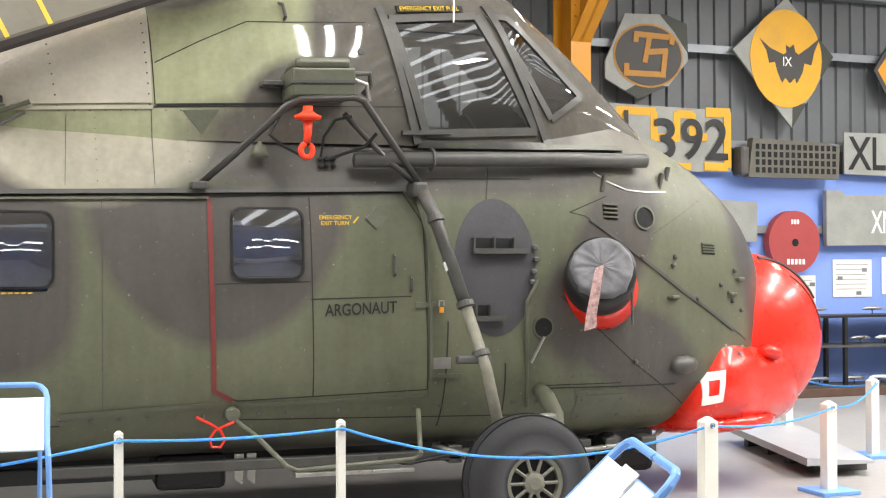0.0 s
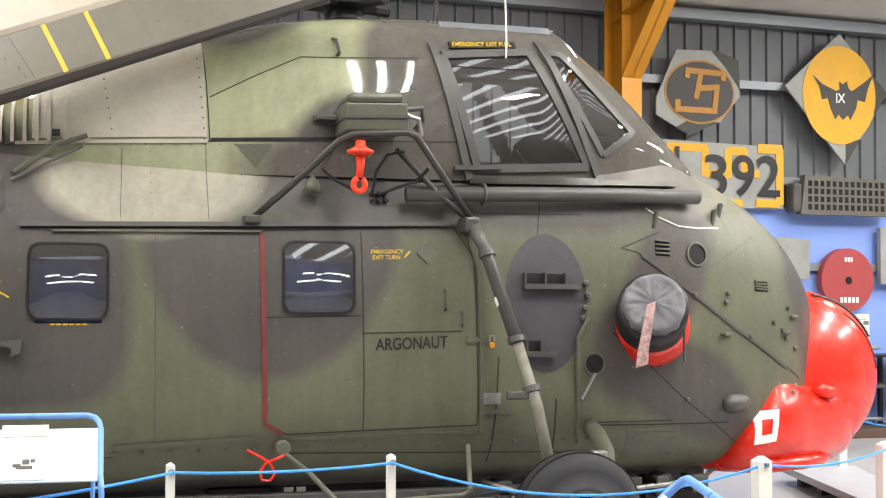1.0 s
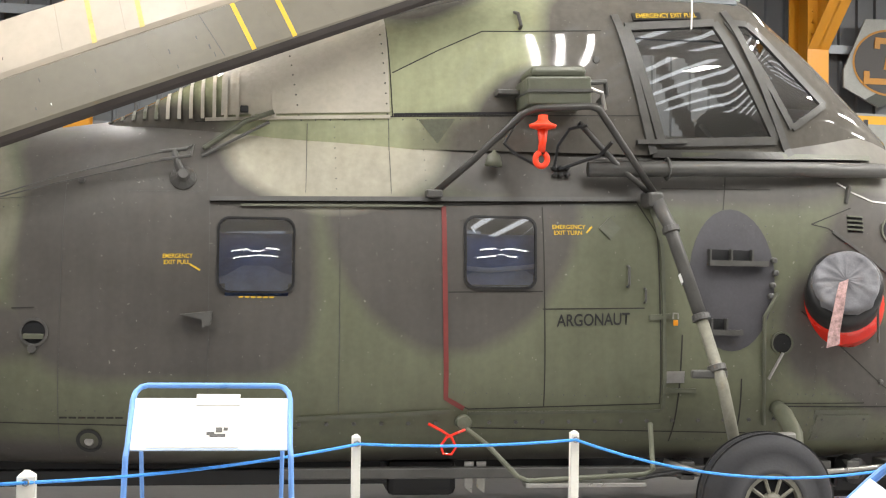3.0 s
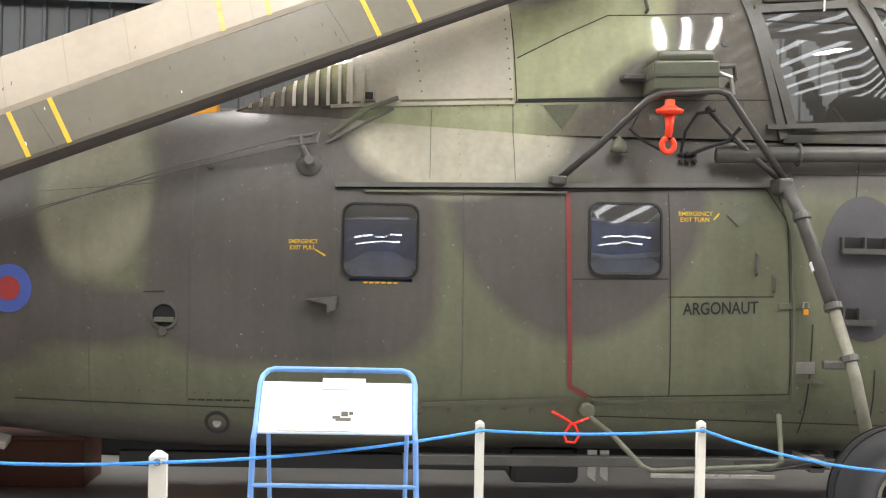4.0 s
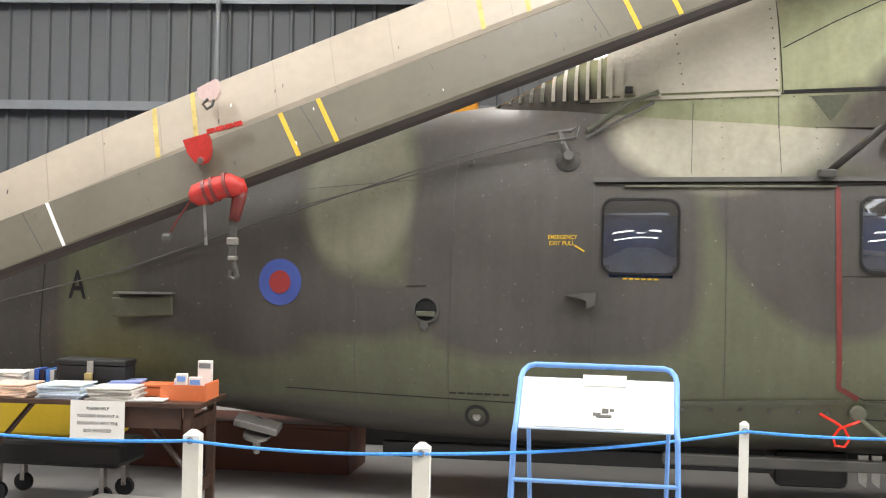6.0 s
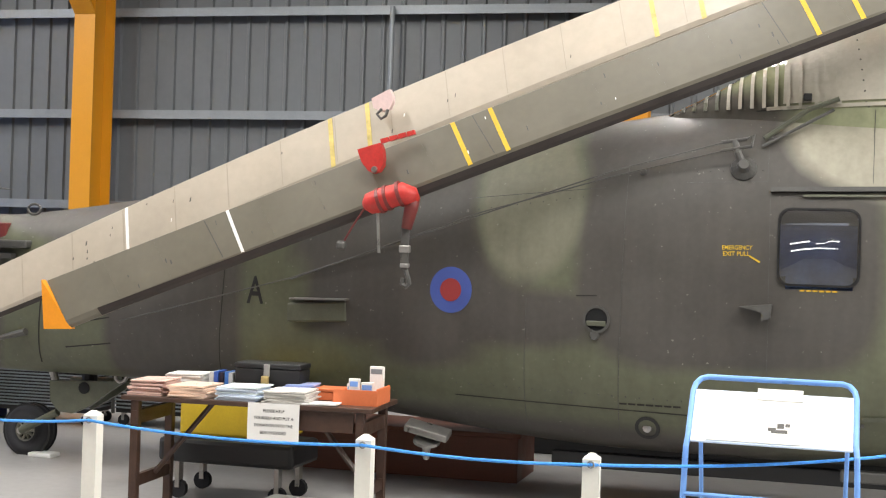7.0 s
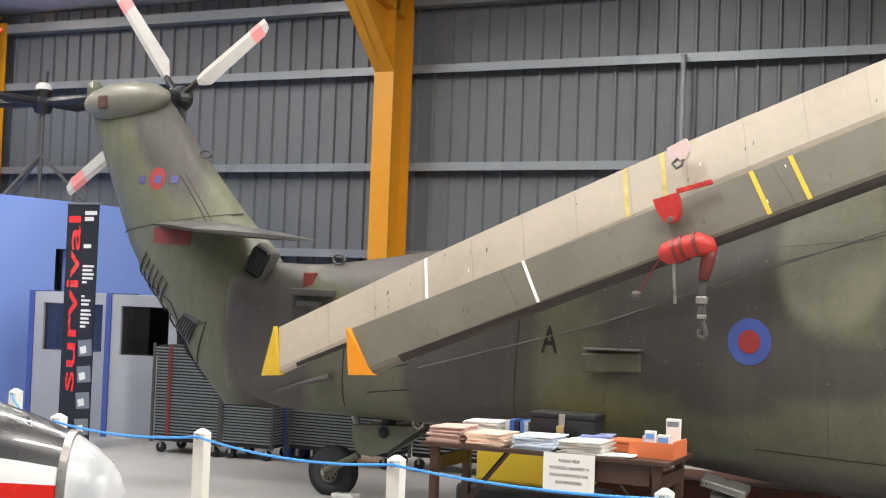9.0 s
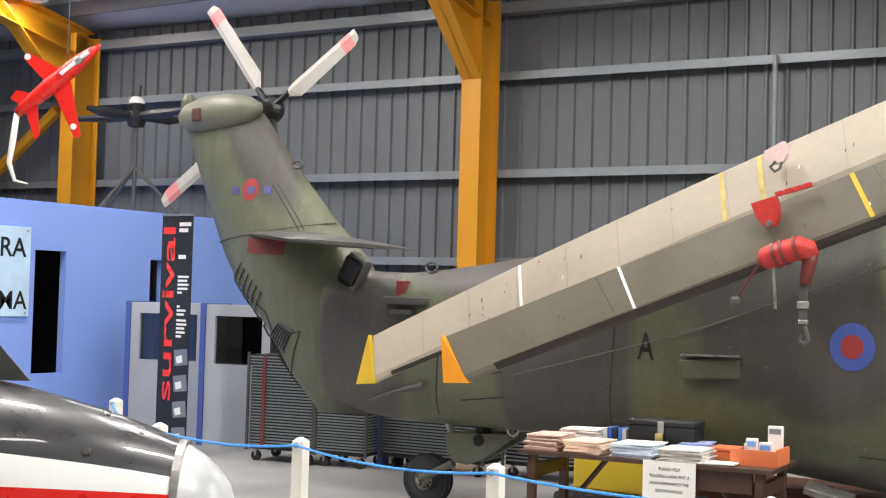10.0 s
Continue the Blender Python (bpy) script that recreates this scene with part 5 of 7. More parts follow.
def ball_at(a, side):
    """On the bulge: a degrees up from the front, side as a share of the half width."""
    c = math.sqrt(max(0.0, 1 - side * side))
    return BALL + Vector((math.cos(radians(a)) * c * BR.x, -side * BR.y, math.sin(radians(a)) * c * BR.z)) * 1.005


part("edge_trim", tube([ball_at(a, 0.35) for a in range(85, 22, -7)], 0.013, 8), M["black"], nose)
part("edge_seam", tube([ball_at(a, 0.55) for a in range(60, 5, -6)], 0.006, 6), M["red_stripe"], nose)
part("lower_lip", tube([(4.55, 8.40, 0.50), (4.85, 8.27, 0.51), (5.1, 8.30, 0.52), (5.35, 8.45, 0.52), (5.5, 8.6, 0.53)], [0.02, 0.045, 0.05, 0.04, 0.02], 12), M["red"], nose, smooth=True)
for x, z in ((4.92, 1.08), (5.02, 1.02), (5.12, 1.06), (4.98, 1.14)):
    part("catch", lathe([(0, 0.016), (0.014, 0.012)], red_at(x, z), (0.2, -1, 0), 8), M["steel"], nose)

# ---- main wheel and leg ----
def wheel(cx, cy, r, w, parent, rim_r):
    prof = [(-w / 2, rim_r), (-w / 2, rim_r + 0.03)]
    for i in range(13):
        a = math.pi * i / 12
        prof.append((-math.cos(a) * w / 2, rim_r + 0.03 + (r - rim_r - 0.03) * math.sin(a) ** 0.55))
    prof += [(w / 2, rim_r + 0.03), (w / 2, rim_r), (-w / 2, rim_r)]
    wh = part("wheel", lathe(prof, (cx, cy, r - 0.012), (0, 1, 0), 56, ends=False), M["rubber"], parent, "black rubber tyre", smooth=True)
    part("rim", lathe([(-w / 2 + 0.03, rim_r + 0.005), (-w / 2 + 0.005, rim_r), (-w / 2 + 0.01, rim_r * 0.86), (-w / 2 + 0.045, rim_r * 0.82), (-w / 2 + 0.05, rim_r * 0.4), (-w / 2 + 0.01, rim_r * 0.36), (-w / 2 - 0.005, rim_r * 0.2), (-w / 2 - 0.005, 0)], (cx, cy, r - 0.012), (0, 1, 0), 40, ends=False), M["hub_paint"], wh)
    part("hub_well", lathe([(0, rim_r * 0.40), (0, rim_r * 0.82)], (cx, cy - w / 2 + 0.038, r - 0.012), (0, 1, 0), 40, ends=False), M["dark"], wh)
    for k in range(10):
        a = 2 * math.pi * k / 10
        part("spoke", tube([(cx + math.cos(a) * rim_r * 0.36, cy - w / 2 + 0.02, r - 0.012 + math.sin(a) * rim_r * 0.36), (cx + math.cos(a) * rim_r * 0.84, cy - w / 2 + 0.02, r - 0.012 + math.sin(a) * rim_r * 0.84)], 0.011, 6), M["hub_paint"], wh)
    for k in (0, 1, 2):
        part("tread_groove", lathe([(-0.003, r - 0.02), (-0.003, r + 0.001), (0.003, r + 0.001), (0.003, r - 0.02)], (cx, cy + (k - 1) * 0.05, r - 0.012), (0, 1, 0), 48, ends=False), M["black"], wh)
    return wh


for sgn in (-1, 1):
    cy = 9 + sgn * 1.80
    wheel(2.955, cy, 0.395, 0.27, heli, 0.175)
    inb = lambda y: 9 + sgn * (9 - y)
    part("oleo_leg", tube([(2.52, inb(7.93), 2.14), (2.593, inb(7.90), 1.99), (2.72, inb(7.65), 1.42)], [0.046, 0.043, 0.041], 14), M["grey_part"], heli, smooth=True)
    part("oleo_piston", tube([(2.72, inb(7.65), 1.42), (2.80, inb(7.48), 1.02), (2.89, inb(7.40), 0.50)], [0.037, 0.036, 0.036], 14), M["hub_paint"], heli, smooth=True)
    for (x, y, z) in ((2.60, 7.88, 1.96), (2.72, 7.65, 1.42), (2.78, 7.53, 1.12)):
        part("oleo_collar", lathe([(-0.022, 0.046), (-0.018, 0.056), (0.018, 0.056), (0.022, 0.046)], (x, inb(y), z), (0.18, -sgn * -0.3, -0.9), 16), M["grey_part"], heli)
    part("oleo_band", lathe([(-0.03, 0.0445), (0.03, 0.0445)], (2.665, inb(7.765), 1.66), (0.18, sgn * 0.36, -0.82), 16), M["white"], heli)
    part("oleo_link", box(2.62, inb(7.50), 1.06, 2.84, inb(7.50) + 0.05, 1.11, 0.01), M["grey_part"], heli)
    part("axle_leg", tube([(3.38, inb(8.06), 0.83), (3.36, inb(7.9), 0.80), (3.36, inb(7.75), 0.70), (3.30, inb(7.55), 0.55), (3.0, inb(7.36), 0.40)], [0.05, 0.058, 0.058, 0.05, 0.05], 14), M["steel_green"], heli, smooth=True)
    part("brake_bracket", box(3.16, inb(7.5) - 0.03, 0.64, 3.26, inb(7.5) + 0.03, 0.74, 0.012), M["steel"], heli)

# boarding step under the door
step = part("boarding_step", tube([(1.35, 8.02, 0.70), (1.45, 7.8, 0.62), (1.60, 7.68, 0.46), (1.66, 7.66, 0.435), (2.38, 7.66, 0.47), (2.43, 7.66, 0.50), (2.50, 7.95, 0.74)], 0.016, 10), M["steel_green"], heli, "tubular boarding step")
part("step_tread", box(1.64, 7.62, 0.40, 2.38, 7.74, 0.425, 0.004), M["steel"], step)
part("step_lamp", lathe([(0, 0.05), (0.07, 0.05), (0.085, 0.04), (0.09, 0)], (1.33, 8.10, 0.74), (0, -1, 0), 20), M["steel_green"], heli)
cord = thing("tag_cord", "thin red cord looped below the cabin sill", "cord")
part("loop", tube([(1.10, 7.98, 0.74), (1.18, 7.95, 0.70), (1.24, 7.95, 0.66), (1.27, 7.95, 0.60), (1.24, 7.95, 0.555), (1.19, 7.95, 0.56), (1.175, 7.95, 0.61), (1.21, 7.95, 0.66), (1.27, 7.95, 0.685), (1.33, 8.0, 0.70)], 0.009, 8), M["red"], cord)
# belly pipes and beams; black boxes added to deepen the shade underneath
part("belly_shade_box", box(0.9, 8.45, 0.22, 1.35, 9.0, 0.45, 0.04), M["black"], heli)
part("belly_shade_box", box(3.45, 8.70, 0.14, 4.55, 9.7, 0.50, 0.05), M["black"], heli)
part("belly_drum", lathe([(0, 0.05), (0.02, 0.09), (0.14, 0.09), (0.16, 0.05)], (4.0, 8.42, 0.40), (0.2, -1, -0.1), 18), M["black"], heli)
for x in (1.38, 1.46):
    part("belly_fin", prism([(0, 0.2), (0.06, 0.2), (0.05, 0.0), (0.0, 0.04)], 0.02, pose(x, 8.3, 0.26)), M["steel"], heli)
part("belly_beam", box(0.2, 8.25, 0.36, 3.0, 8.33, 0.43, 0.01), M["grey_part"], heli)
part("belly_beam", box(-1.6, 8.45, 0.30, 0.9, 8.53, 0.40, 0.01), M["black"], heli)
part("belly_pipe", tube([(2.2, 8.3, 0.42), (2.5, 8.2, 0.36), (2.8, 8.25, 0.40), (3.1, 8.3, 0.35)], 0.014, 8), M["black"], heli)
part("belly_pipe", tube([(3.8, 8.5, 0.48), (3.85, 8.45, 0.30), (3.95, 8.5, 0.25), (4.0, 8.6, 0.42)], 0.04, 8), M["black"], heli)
part("belly_lamp", lathe([(0, 0.02), (0.1, 0.03), (0.12, 0.09), (0.14, 0.09)], (-2.42, 8.35, 0.30), (0.1, -0.3, 0.9), 16), M["steel"], heli)
part("belly_lamp_hood", turned(box(-0.15, -0.06, -0.02, 0.15, 0.06, 0.03, 0.01), pose(-2.40, 8.3, 0.49, 20, 12, 0)), M["steel"], heli)

# ---- tail: boom fittings, wheel, pylon details, tailplane, tail rotor ----
wheel(-5.815, 8.99, 0.205, 0.15, heli, 0.085)
yoke = part("tail_wheel_yoke", prism([(-5.56, 0.60), (-5.02, 0.62), (-4.97, 0.70), (-4.93, 0.62), (-5.0, 0.58), (-5.22, 0.42), (-5.36, 0.36), (-5.48, 0.37), (-5.55, 0.45)], 0.05, pose(0, 8.83, 0)), M["steel_green"], heli, "green tail wheel yoke")
part("lightening_hole", lathe([(0, 0.045), (0.008, 0.045)], (-5.26, 8.828, 0.56), (0, -1, 0), 18), M["dark"], yoke)
part("yoke_eye", tube([(-4.955 + 0.045 * math.cos(radians(a)), 8.83, 0.665 + 0.045 * math.sin(radians(a))) for a in range(0, 360, 30)], 0.014, 8, closed=True), M["steel"], yoke)
part("yoke_far", prism([(-5.56, 0.60), (-5.02, 0.62), (-5.0, 0.58), (-5.36, 0.36), (-5.55, 0.45)], 0.05, pose(0, 9.12, 0)), M["steel_green"], heli)
part("tail_fork", tube([(-5.815, 8.86, 0.2), (-5.5, 8.86, 0.36)], 0.03, 10), M["steel_green"], heli)
part("tail_axle", tube([(-5.815, 8.84, 0.2), (-5.815, 9.14, 0.2)], 0.025, 10), M["steel"], heli)
part("tail_oleo", tube([(-5.60, 8.9, 0.72), (-5.52, 8.9, 0.52)], 0.03, 10), M["steel"], heli)
part("tail_leg", tube([(-5.3, 8.97, 0.5), (-5.3, 8.97, 0.8)], 0.06, 10), M["black"], heli)
part("tail_chock", box(-5.75, 8.86, 0.0, -5.55, 9.0, 0.035, 0.008), M["white"])
tagged(bpy.data.objects["tail_chock"], "small white chock against the tail wheel", "chock")


def fin_lay(x, z, off=0.0):
    r, f, h = along(PYLON, z, 1), along(PYLON, z, 2), along(PYLON, z, 3)
    u = min(0.99, max(0.01, (x - r) / (f - r)))
    x = min(max(x, r + 0.012), f - 0.012)
    return Vector((x, CENTRE - h * (4 * u * (1 - u)) ** 0.6 - off, z))


patch("fin_roundel", oval(0.085, 0.10, 24, -7.62, 2.565), M["roundel_red"], 0.004, lay=fin_lay, label="faded red roundel")
flash_blue = material("faded_flash_blue", (0.085, 0.08, 0.24), 0.55, vary=0.2)
for x in (-7.79, -7.61, -7.44):
    ribbon("fin_flash", [(x - 0.036, 2.56), (x + 0.036, 2.555)], 0.066, flash_blue, 0.007, lay=fin_lay)
ribbon("fin_overpaint", [(-7.60, 2.07), (-7.18, 2.05)], 0.13, M["red_stripe"], 0.004, lay=fin_lay)
for pts in ([(-7.95, 1.75), (-7.4, 1.5), (-7.15, 0.85)], [(-7.75, 1.3), (-7.35, 1.0)], [(-7.36, 2.62), (-7.02, 2.2)], [(-7.40, 2.60), (-7.07, 2.2)], [(-8.1, 2.1), (-6.75, 2.28)], [(-7.85, 1.45), (-7.55, 1.62)], [(-7.7, 1.25), (-7.45, 1.40)], [(-6.55, 1.9), (-6.6, 0.85)], [(-7.5, 1.05), (-7.2, 1.28), (-6.95, 1.35), (-7.15, 0.95)]):
    ribbon("pylon_seam", pts, 0.007, M["seam"], 0.003, lay=fin_lay)
patch("louvre_panel", [(-7.42, 1.30), (-7.22, 1.42), (-7.02, 1.36), (-7.20, 1.14)], M["grey_part"], 0.006, lay=fin_lay, rings=2, label="dark louvred panel")
for k in range(7):
    ribbon("pylon_louvre", [(-7.38 + k * 0.03, 1.29 - k * 0.02), (-7.22 + k * 0.026, 1.395 - k * 0.012)], 0.012, M["dark"], 0.010, lay=fin_lay)
for k in range(6):
    ribbon("pylon_rib", [(-7.90 + k * 0.055, 1.72 - k * 0.05), (-7.70 + k * 0.055, 1.92 - k * 0.05)], 0.016, M["steel_green"], 0.012, lay=fin_lay)
for k in range(5):
    ribbon("hinge_block", [(-7.84 + k * 0.11, 1.62 - k * 0.13), (-7.79 + k * 0.11, 1.56 - k * 0.13)], 0.05, M["grey_part"], 0.02, lay=fin_lay)
part("pylon_lamp", turned(box(-0.10, -0.06, -0.14, 0.10, 0.06, 0.14, 0.03), pose(-6.42, 8.74, 1.86, 0, 28, 0)), M["grey_part"], heli)
part("pylon_lamp_glass", turned(box(-0.08, -0.015, -0.12, 0.08, 0.0, 0.12, 0.03), pose(-6.42, 8.675, 1.86, 0, 28, 0)), M["black"], heli)
part("fin_eye", tube([(-7.18 + 0.06 * math.cos(radians(a)), 8.9, 2.78 + 0.03 * math.sin(radians(a))) for a in range(0, 360, 30)], 0.01, 6, closed=True), M["grey_part"], heli)
part("fold_hinge", box(-6.02, 8.55, 1.60, -5.62, 8.66, 1.66, 0.015, box(-5.95, 8.56, 1.52, -5.75, 8.64, 1.56)), M["grey_part"], heli)
part("boom_band", turned(box(-0.05, -0.02, -0.07, 0.05, 0.05, 0.07, 0.01), Matrix.Translation(hp(-5.92, 1.72))), M["red_stripe"], heli)
part("lift_eye", tube([(-5.72 + 0.055 * math.cos(radians(a)), 8.8, 1.90 + 0.04 * math.sin(radians(a))) for a in range(0, 360, 30)], 0.01, 6, closed=True), M["grey_part"], heli)
part("push_rod", tube([hp(-6.2, 0.82, 0.03), hp(-5.95, 0.90, 0.05), hp(-5.62, 0.98, 0.04)], [0.012, 0.012, 0.03], 8), M["grey_part"], heli)
for pts in ([(-5.3, 0.88), (-4.9, 0.93)], [(-5.3, 1.05), (-4.9, 1.12)], [(-5.55, 0.75), (-5.5, 1.3)]):
    ribbon("panel_seam", pts, 0.010, M["seam"], 0.003)
gb = lathe([(0, 0), (0.03, 0.07), (0.12, 0.125), (0.32, 0.168), (0.58, 0.165), (0.82, 0.115), (0.93, 0.05), (0.96, 0)], (-8.56, 8.90, 3.245), (0.995, 0, 0.06), 28)
part("tail_gearbox", gb, material("pale_green_grey_paint", (0.155, 0.152, 0.118), 0.42, vary=0.2, scale=5), heli, "pale green tail gearbox fairing", smooth=True)
part("gearbox_intake", turned(box(-0.05, -0.02, -0.06, 0.05, 0.02, 0.06, 0.015), pose(-8.22, 8.735, 3.245)), material("rust_brown", (0.07, 0.03, 0.022), 0.7), heli)
part("gearbox_lamp", lathe([(0, 0.07), (0.10, 0.07), (0.16, 0.04), (0.17, 0)], (-8.52, 8.95, 3.31), (0, 0, 1), 16), M["steel_green"], heli)
# tailplane: tapered, on the camera side
bm = bmesh.new()
sec = []
for y, xl, xr, zl, zr, th in ((8.95, -7.80, -6.85, 2.185, 2.16, 0.05), (8.2, -6.95, -5.62, 2.13, 2.03, 0.04), (7.95, -6.5, -5.33, 2.085, 2.005, 0.014)):
    sec.append([bm.verts.new((xl + (xr - xl) * u, y, zl + (zr - zl) * u + s * th * (4 * u * (1 - u)) ** 0.6)) for u, s in ((0.0, 1), (0.1, 1), (0.3, 1), (0.6, 1), (0.85, 1), (1.0, 1), (0.85, -1), (0.6, -1), (0.3, -1), (0.1, -1))])
for a, b in zip(sec, sec[1:]):
    for k in range(10):
        bm.faces.new((a[k], a[(k + 1) % 10], b[(k + 1) % 10], b[k]))
bm.faces.new(sec[0])
bm.faces.new(sec[-1])
part("tailplane", bm, M["grey_part"], heli, "grey-brown tailplane", smooth=False)
hubp = Vector((-7.90, 9.38, 3.365))
tr = part("tail_rotor_hub", lathe([(-0.16, 0.06), (-0.05, 0.07), (0, 0.12), (0.06, 0.12), (0.1, 0.05)], hubp, (0, 1, 0), 16), M["black"], heli)
part("tail_rotor_shaft", tube([hubp + Vector((0, -0.3, -0.03)), hubp], 0.06, 12), M["black"], heli)
trm = material("white_blade_paint", (0.44, 0.425, 0.40), 0.45, vary=0.1, scale=5)
for a, reach in ((128, 0.94), (34, 0.84), (213.5, 1.15), (285, 1.0)):
    u = Vector((math.cos(radians(a)), 0, math.sin(radians(a))))
    w = Vector((-u.z, 0, u.x))
    bm = bmesh.new()
    secs = []
    for r, wl, wr, th in ((0.22, 0.02, 0.02, 0.02), (0.30, 0.045, 0.075, 0.02), (0.36, 0.05, 0.115, 0.018), (1.28, 0.045, 0.095, 0.010), (1.36, 0.045, 0.06, 0.008)):
        c = hubp + u * (r * reach if r > 0.5 else r)
        secs.append([bm.verts.new(c + w * s + Vector((0, t, 0))) for s, t in ((wl, 0), (0, -th), (-wr, 0), (0, th))])
    for p, q in zip(secs, secs[1:]):
        for k in range(4):
            bm.faces.new((p[k], p[(k + 1) % 4], q[(k + 1) % 4], q[k]))
    bm.faces.new(secs[0])
    bm.faces.new(secs[-1])
    tb = part("tail_rotor_blade", bm, trm, tr, "dull white tail rotor blade with pink tip")
    bm = bmesh.new()
    secs = []
    for r, wl, wr, th in ((1.14, 0.049, 0.099, 0.016), (1.29, 0.047, 0.097, 0.014)):
        c = hubp + u * (r * reach)
        secs.append([bm.verts.new(c + w * s + Vector((0, t, 0))) for s, t in ((wl, 0), (0, -th), (-wr, 0), (0, th))])
    for k in range(4):
        bm.faces.new((secs[0][k], secs[0][(k + 1) % 4], secs[1][(k + 1) % 4], secs[1][k]))
    part("tip_band", bm, bpy.data.materials.get("pink_tip") or material("pink_tip", (0.62, 0.22, 0.22), 0.5), tr)
    part("blade_grip", tube([hubp + u * 0.08, hubp + u * 0.26], 0.03, 8), M["black"], tr)

# ---- wall behind the nose: blue boards, signs, panels, display rack ----
BOARD = AX @ Matrix.Translation((0, 0, -0.02)) @ Matrix.Diagonal((0.98, 1, 1, 1))


def on_board(bm):
    return turned(bm, BOARD)


def wall_lay(gap):
    return lambda x, z, off=0.0: BOARD @ Vector((x, -gap - off, z))


board = part("blue_boarding", on_wall(box(6.6, -0.12, 0, 22, -0.06, 2.87)), M["blue_wall"])
tagged(board, "light blue painted boarding along the wall foot", "wall panel", kind="structure")
dull = material("dull_grey_panel", (0.30, 0.31, 0.29), 0.6, vary=0.2, scale=3)
dark_olive = material("dark_olive_panel", (0.045, 0.05, 0.04), 0.6, vary=0.2)
badge_dark = material("badge_grey", (0.055, 0.052, 0.05), 0.6, vary=0.15)
badge_gold = material("badge_ochre", (0.42, 0.20, 0.035), 0.6, vary=0.15)
badge_yellow = material("badge_yellow", (0.70, 0.37, 0.02), 0.55, vary=0.1)

s1 = thing("squadron_sign", "octagonal grey panel with ochre emblem on the wall", "sign")
part("panel", prism([(7.02, 4.19), (7.30, 4.80), (7.88, 4.82), (8.19, 4.72), (8.21, 4.26), (7.92, 3.92), (7.48, 3.75), (7.02, 3.98)], 0.03, BOARD @ Matrix.Translation((0, -0.30, 0))), dull, s1)
part("dark_corner", prism([(7.80, 4.818), (7.88, 4.82), (8.19, 4.72), (8.21, 4.35), (8.0, 4.62)], 0.005, BOARD @ Matrix.Translation((0, -0.305, 0))), dark_olive, s1)
part("dark_corner", prism([(7.92, 3.92), (7.48, 3.75), (7.30, 3.84), (7.5, 3.95)], 0.005, BOARD @ Matrix.Translation((0, -0.305, 0))), dark_olive, s1)
part("ring", prism(oval(0.50, 0.40, 40, 7.63, 4.29), 0.004, BOARD @ Matrix.Translation((0, -0.309, 0))), badge_gold, s1)
part("disc", prism(oval(0.475, 0.375, 40, 7.63, 4.29), 0.005, BOARD @ Matrix.Translation((0, -0.314, 0))), badge_dark, s1)
for k, (a, b) in enumerate((((7.42, 4.55), (8.00, 4.53)), ((7.64, 4.53), (7.57, 4.20)), ((7.27, 4.06), (7.87, 4.06)), ((7.31, 4.18), (7.31, 4.06)), ((7.57, 4.33), (7.90, 4.36)), ((7.87, 4.38), (7.83, 4.06)), ((7.45, 4.55), (7.44, 4.45)), ((7.97, 4.53), (7.95, 4.44)))):
    ribbon("emblem_stroke", [a, b], 0.072, badge_gold, 0.007 + 0.0015 * k, s1, lay=wall_lay(0.314))

s2 = thing("squadron_sign", "diamond grey panel with a yellow disc and dark emblem", "sign")
part("panel", prism([(9.71, 5.16), (10.45, 4.42), (9.79, 3.46), (8.88, 4.44)], 0.03, BOARD @ Matrix.Translation((0, -0.30, 0))), dull, s2)
part("dark_corner", prism([(10.12, 4.75), (10.45, 4.42), (10.25, 4.12), (10.2, 4.4)], 0.005, BOARD @ Matrix.Translation((0, -0.305, 0))), dark_olive, s2)
part("dark_corner", prism([(9.79, 3.46), (10.02, 3.80), (9.8, 3.75)], 0.005, BOARD @ Matrix.Translation((0, -0.305, 0))), dark_olive, s2)
part("disc", prism(oval(0.56, 0.64, 40, 9.70, 4.36), 0.005, BOARD @ Matrix.Translation((0, -0.31, 0))), badge_yellow, s2)
part("emblem", prism([(9.29, 4.60), (9.44, 4.49), (9.65, 4.41), (9.70, 4.44), (9.69, 4.54), (9.75, 4.50), (9.81, 4.55), (9.84, 4.45), (9.89, 4.42), (10.06, 4.53), (10.23, 4.66), (10.14, 4.47), (10.09, 4.29), (9.98, 4.31), (9.95, 4.19), (9.86, 4.04), (9.83, 4.11), (9.75, 4.04), (9.68, 4.11), (9.63, 4.04), (9.56, 4.18), (9.52, 4.31), (9.43, 4.29), (9.39, 4.45)], 0.004, BOARD @ Matrix.Translation((0, -0.315, 0))), badge_dark, s2)
lettering("emblem_text", "IX", 9.64, 9.78, 4.26, M["white"], s2, 0.004, wall_lay(0.317), height=0.12)
s3 = thing("squadron_sign", "dark panel edged in orange", "sign")
part("panel", prism([(11.12, 4.28), (11.35, 4.62), (11.9, 4.62), (12.1, 4.28), (11.9, 3.9), (11.35, 3.9)], 0.03, BOARD @ Matrix.Translation((0, -0.30, 0))), badge_dark, s3)
part("centre", prism([(11.18, 4.28), (11.4, 4.56), (11.85, 4.56), (12.02, 4.28), (11.85, 3.96), (11.4, 3.96)], 0.004, BOARD @ Matrix.Translation((0, -0.304, 0))), M["orange"], s3)

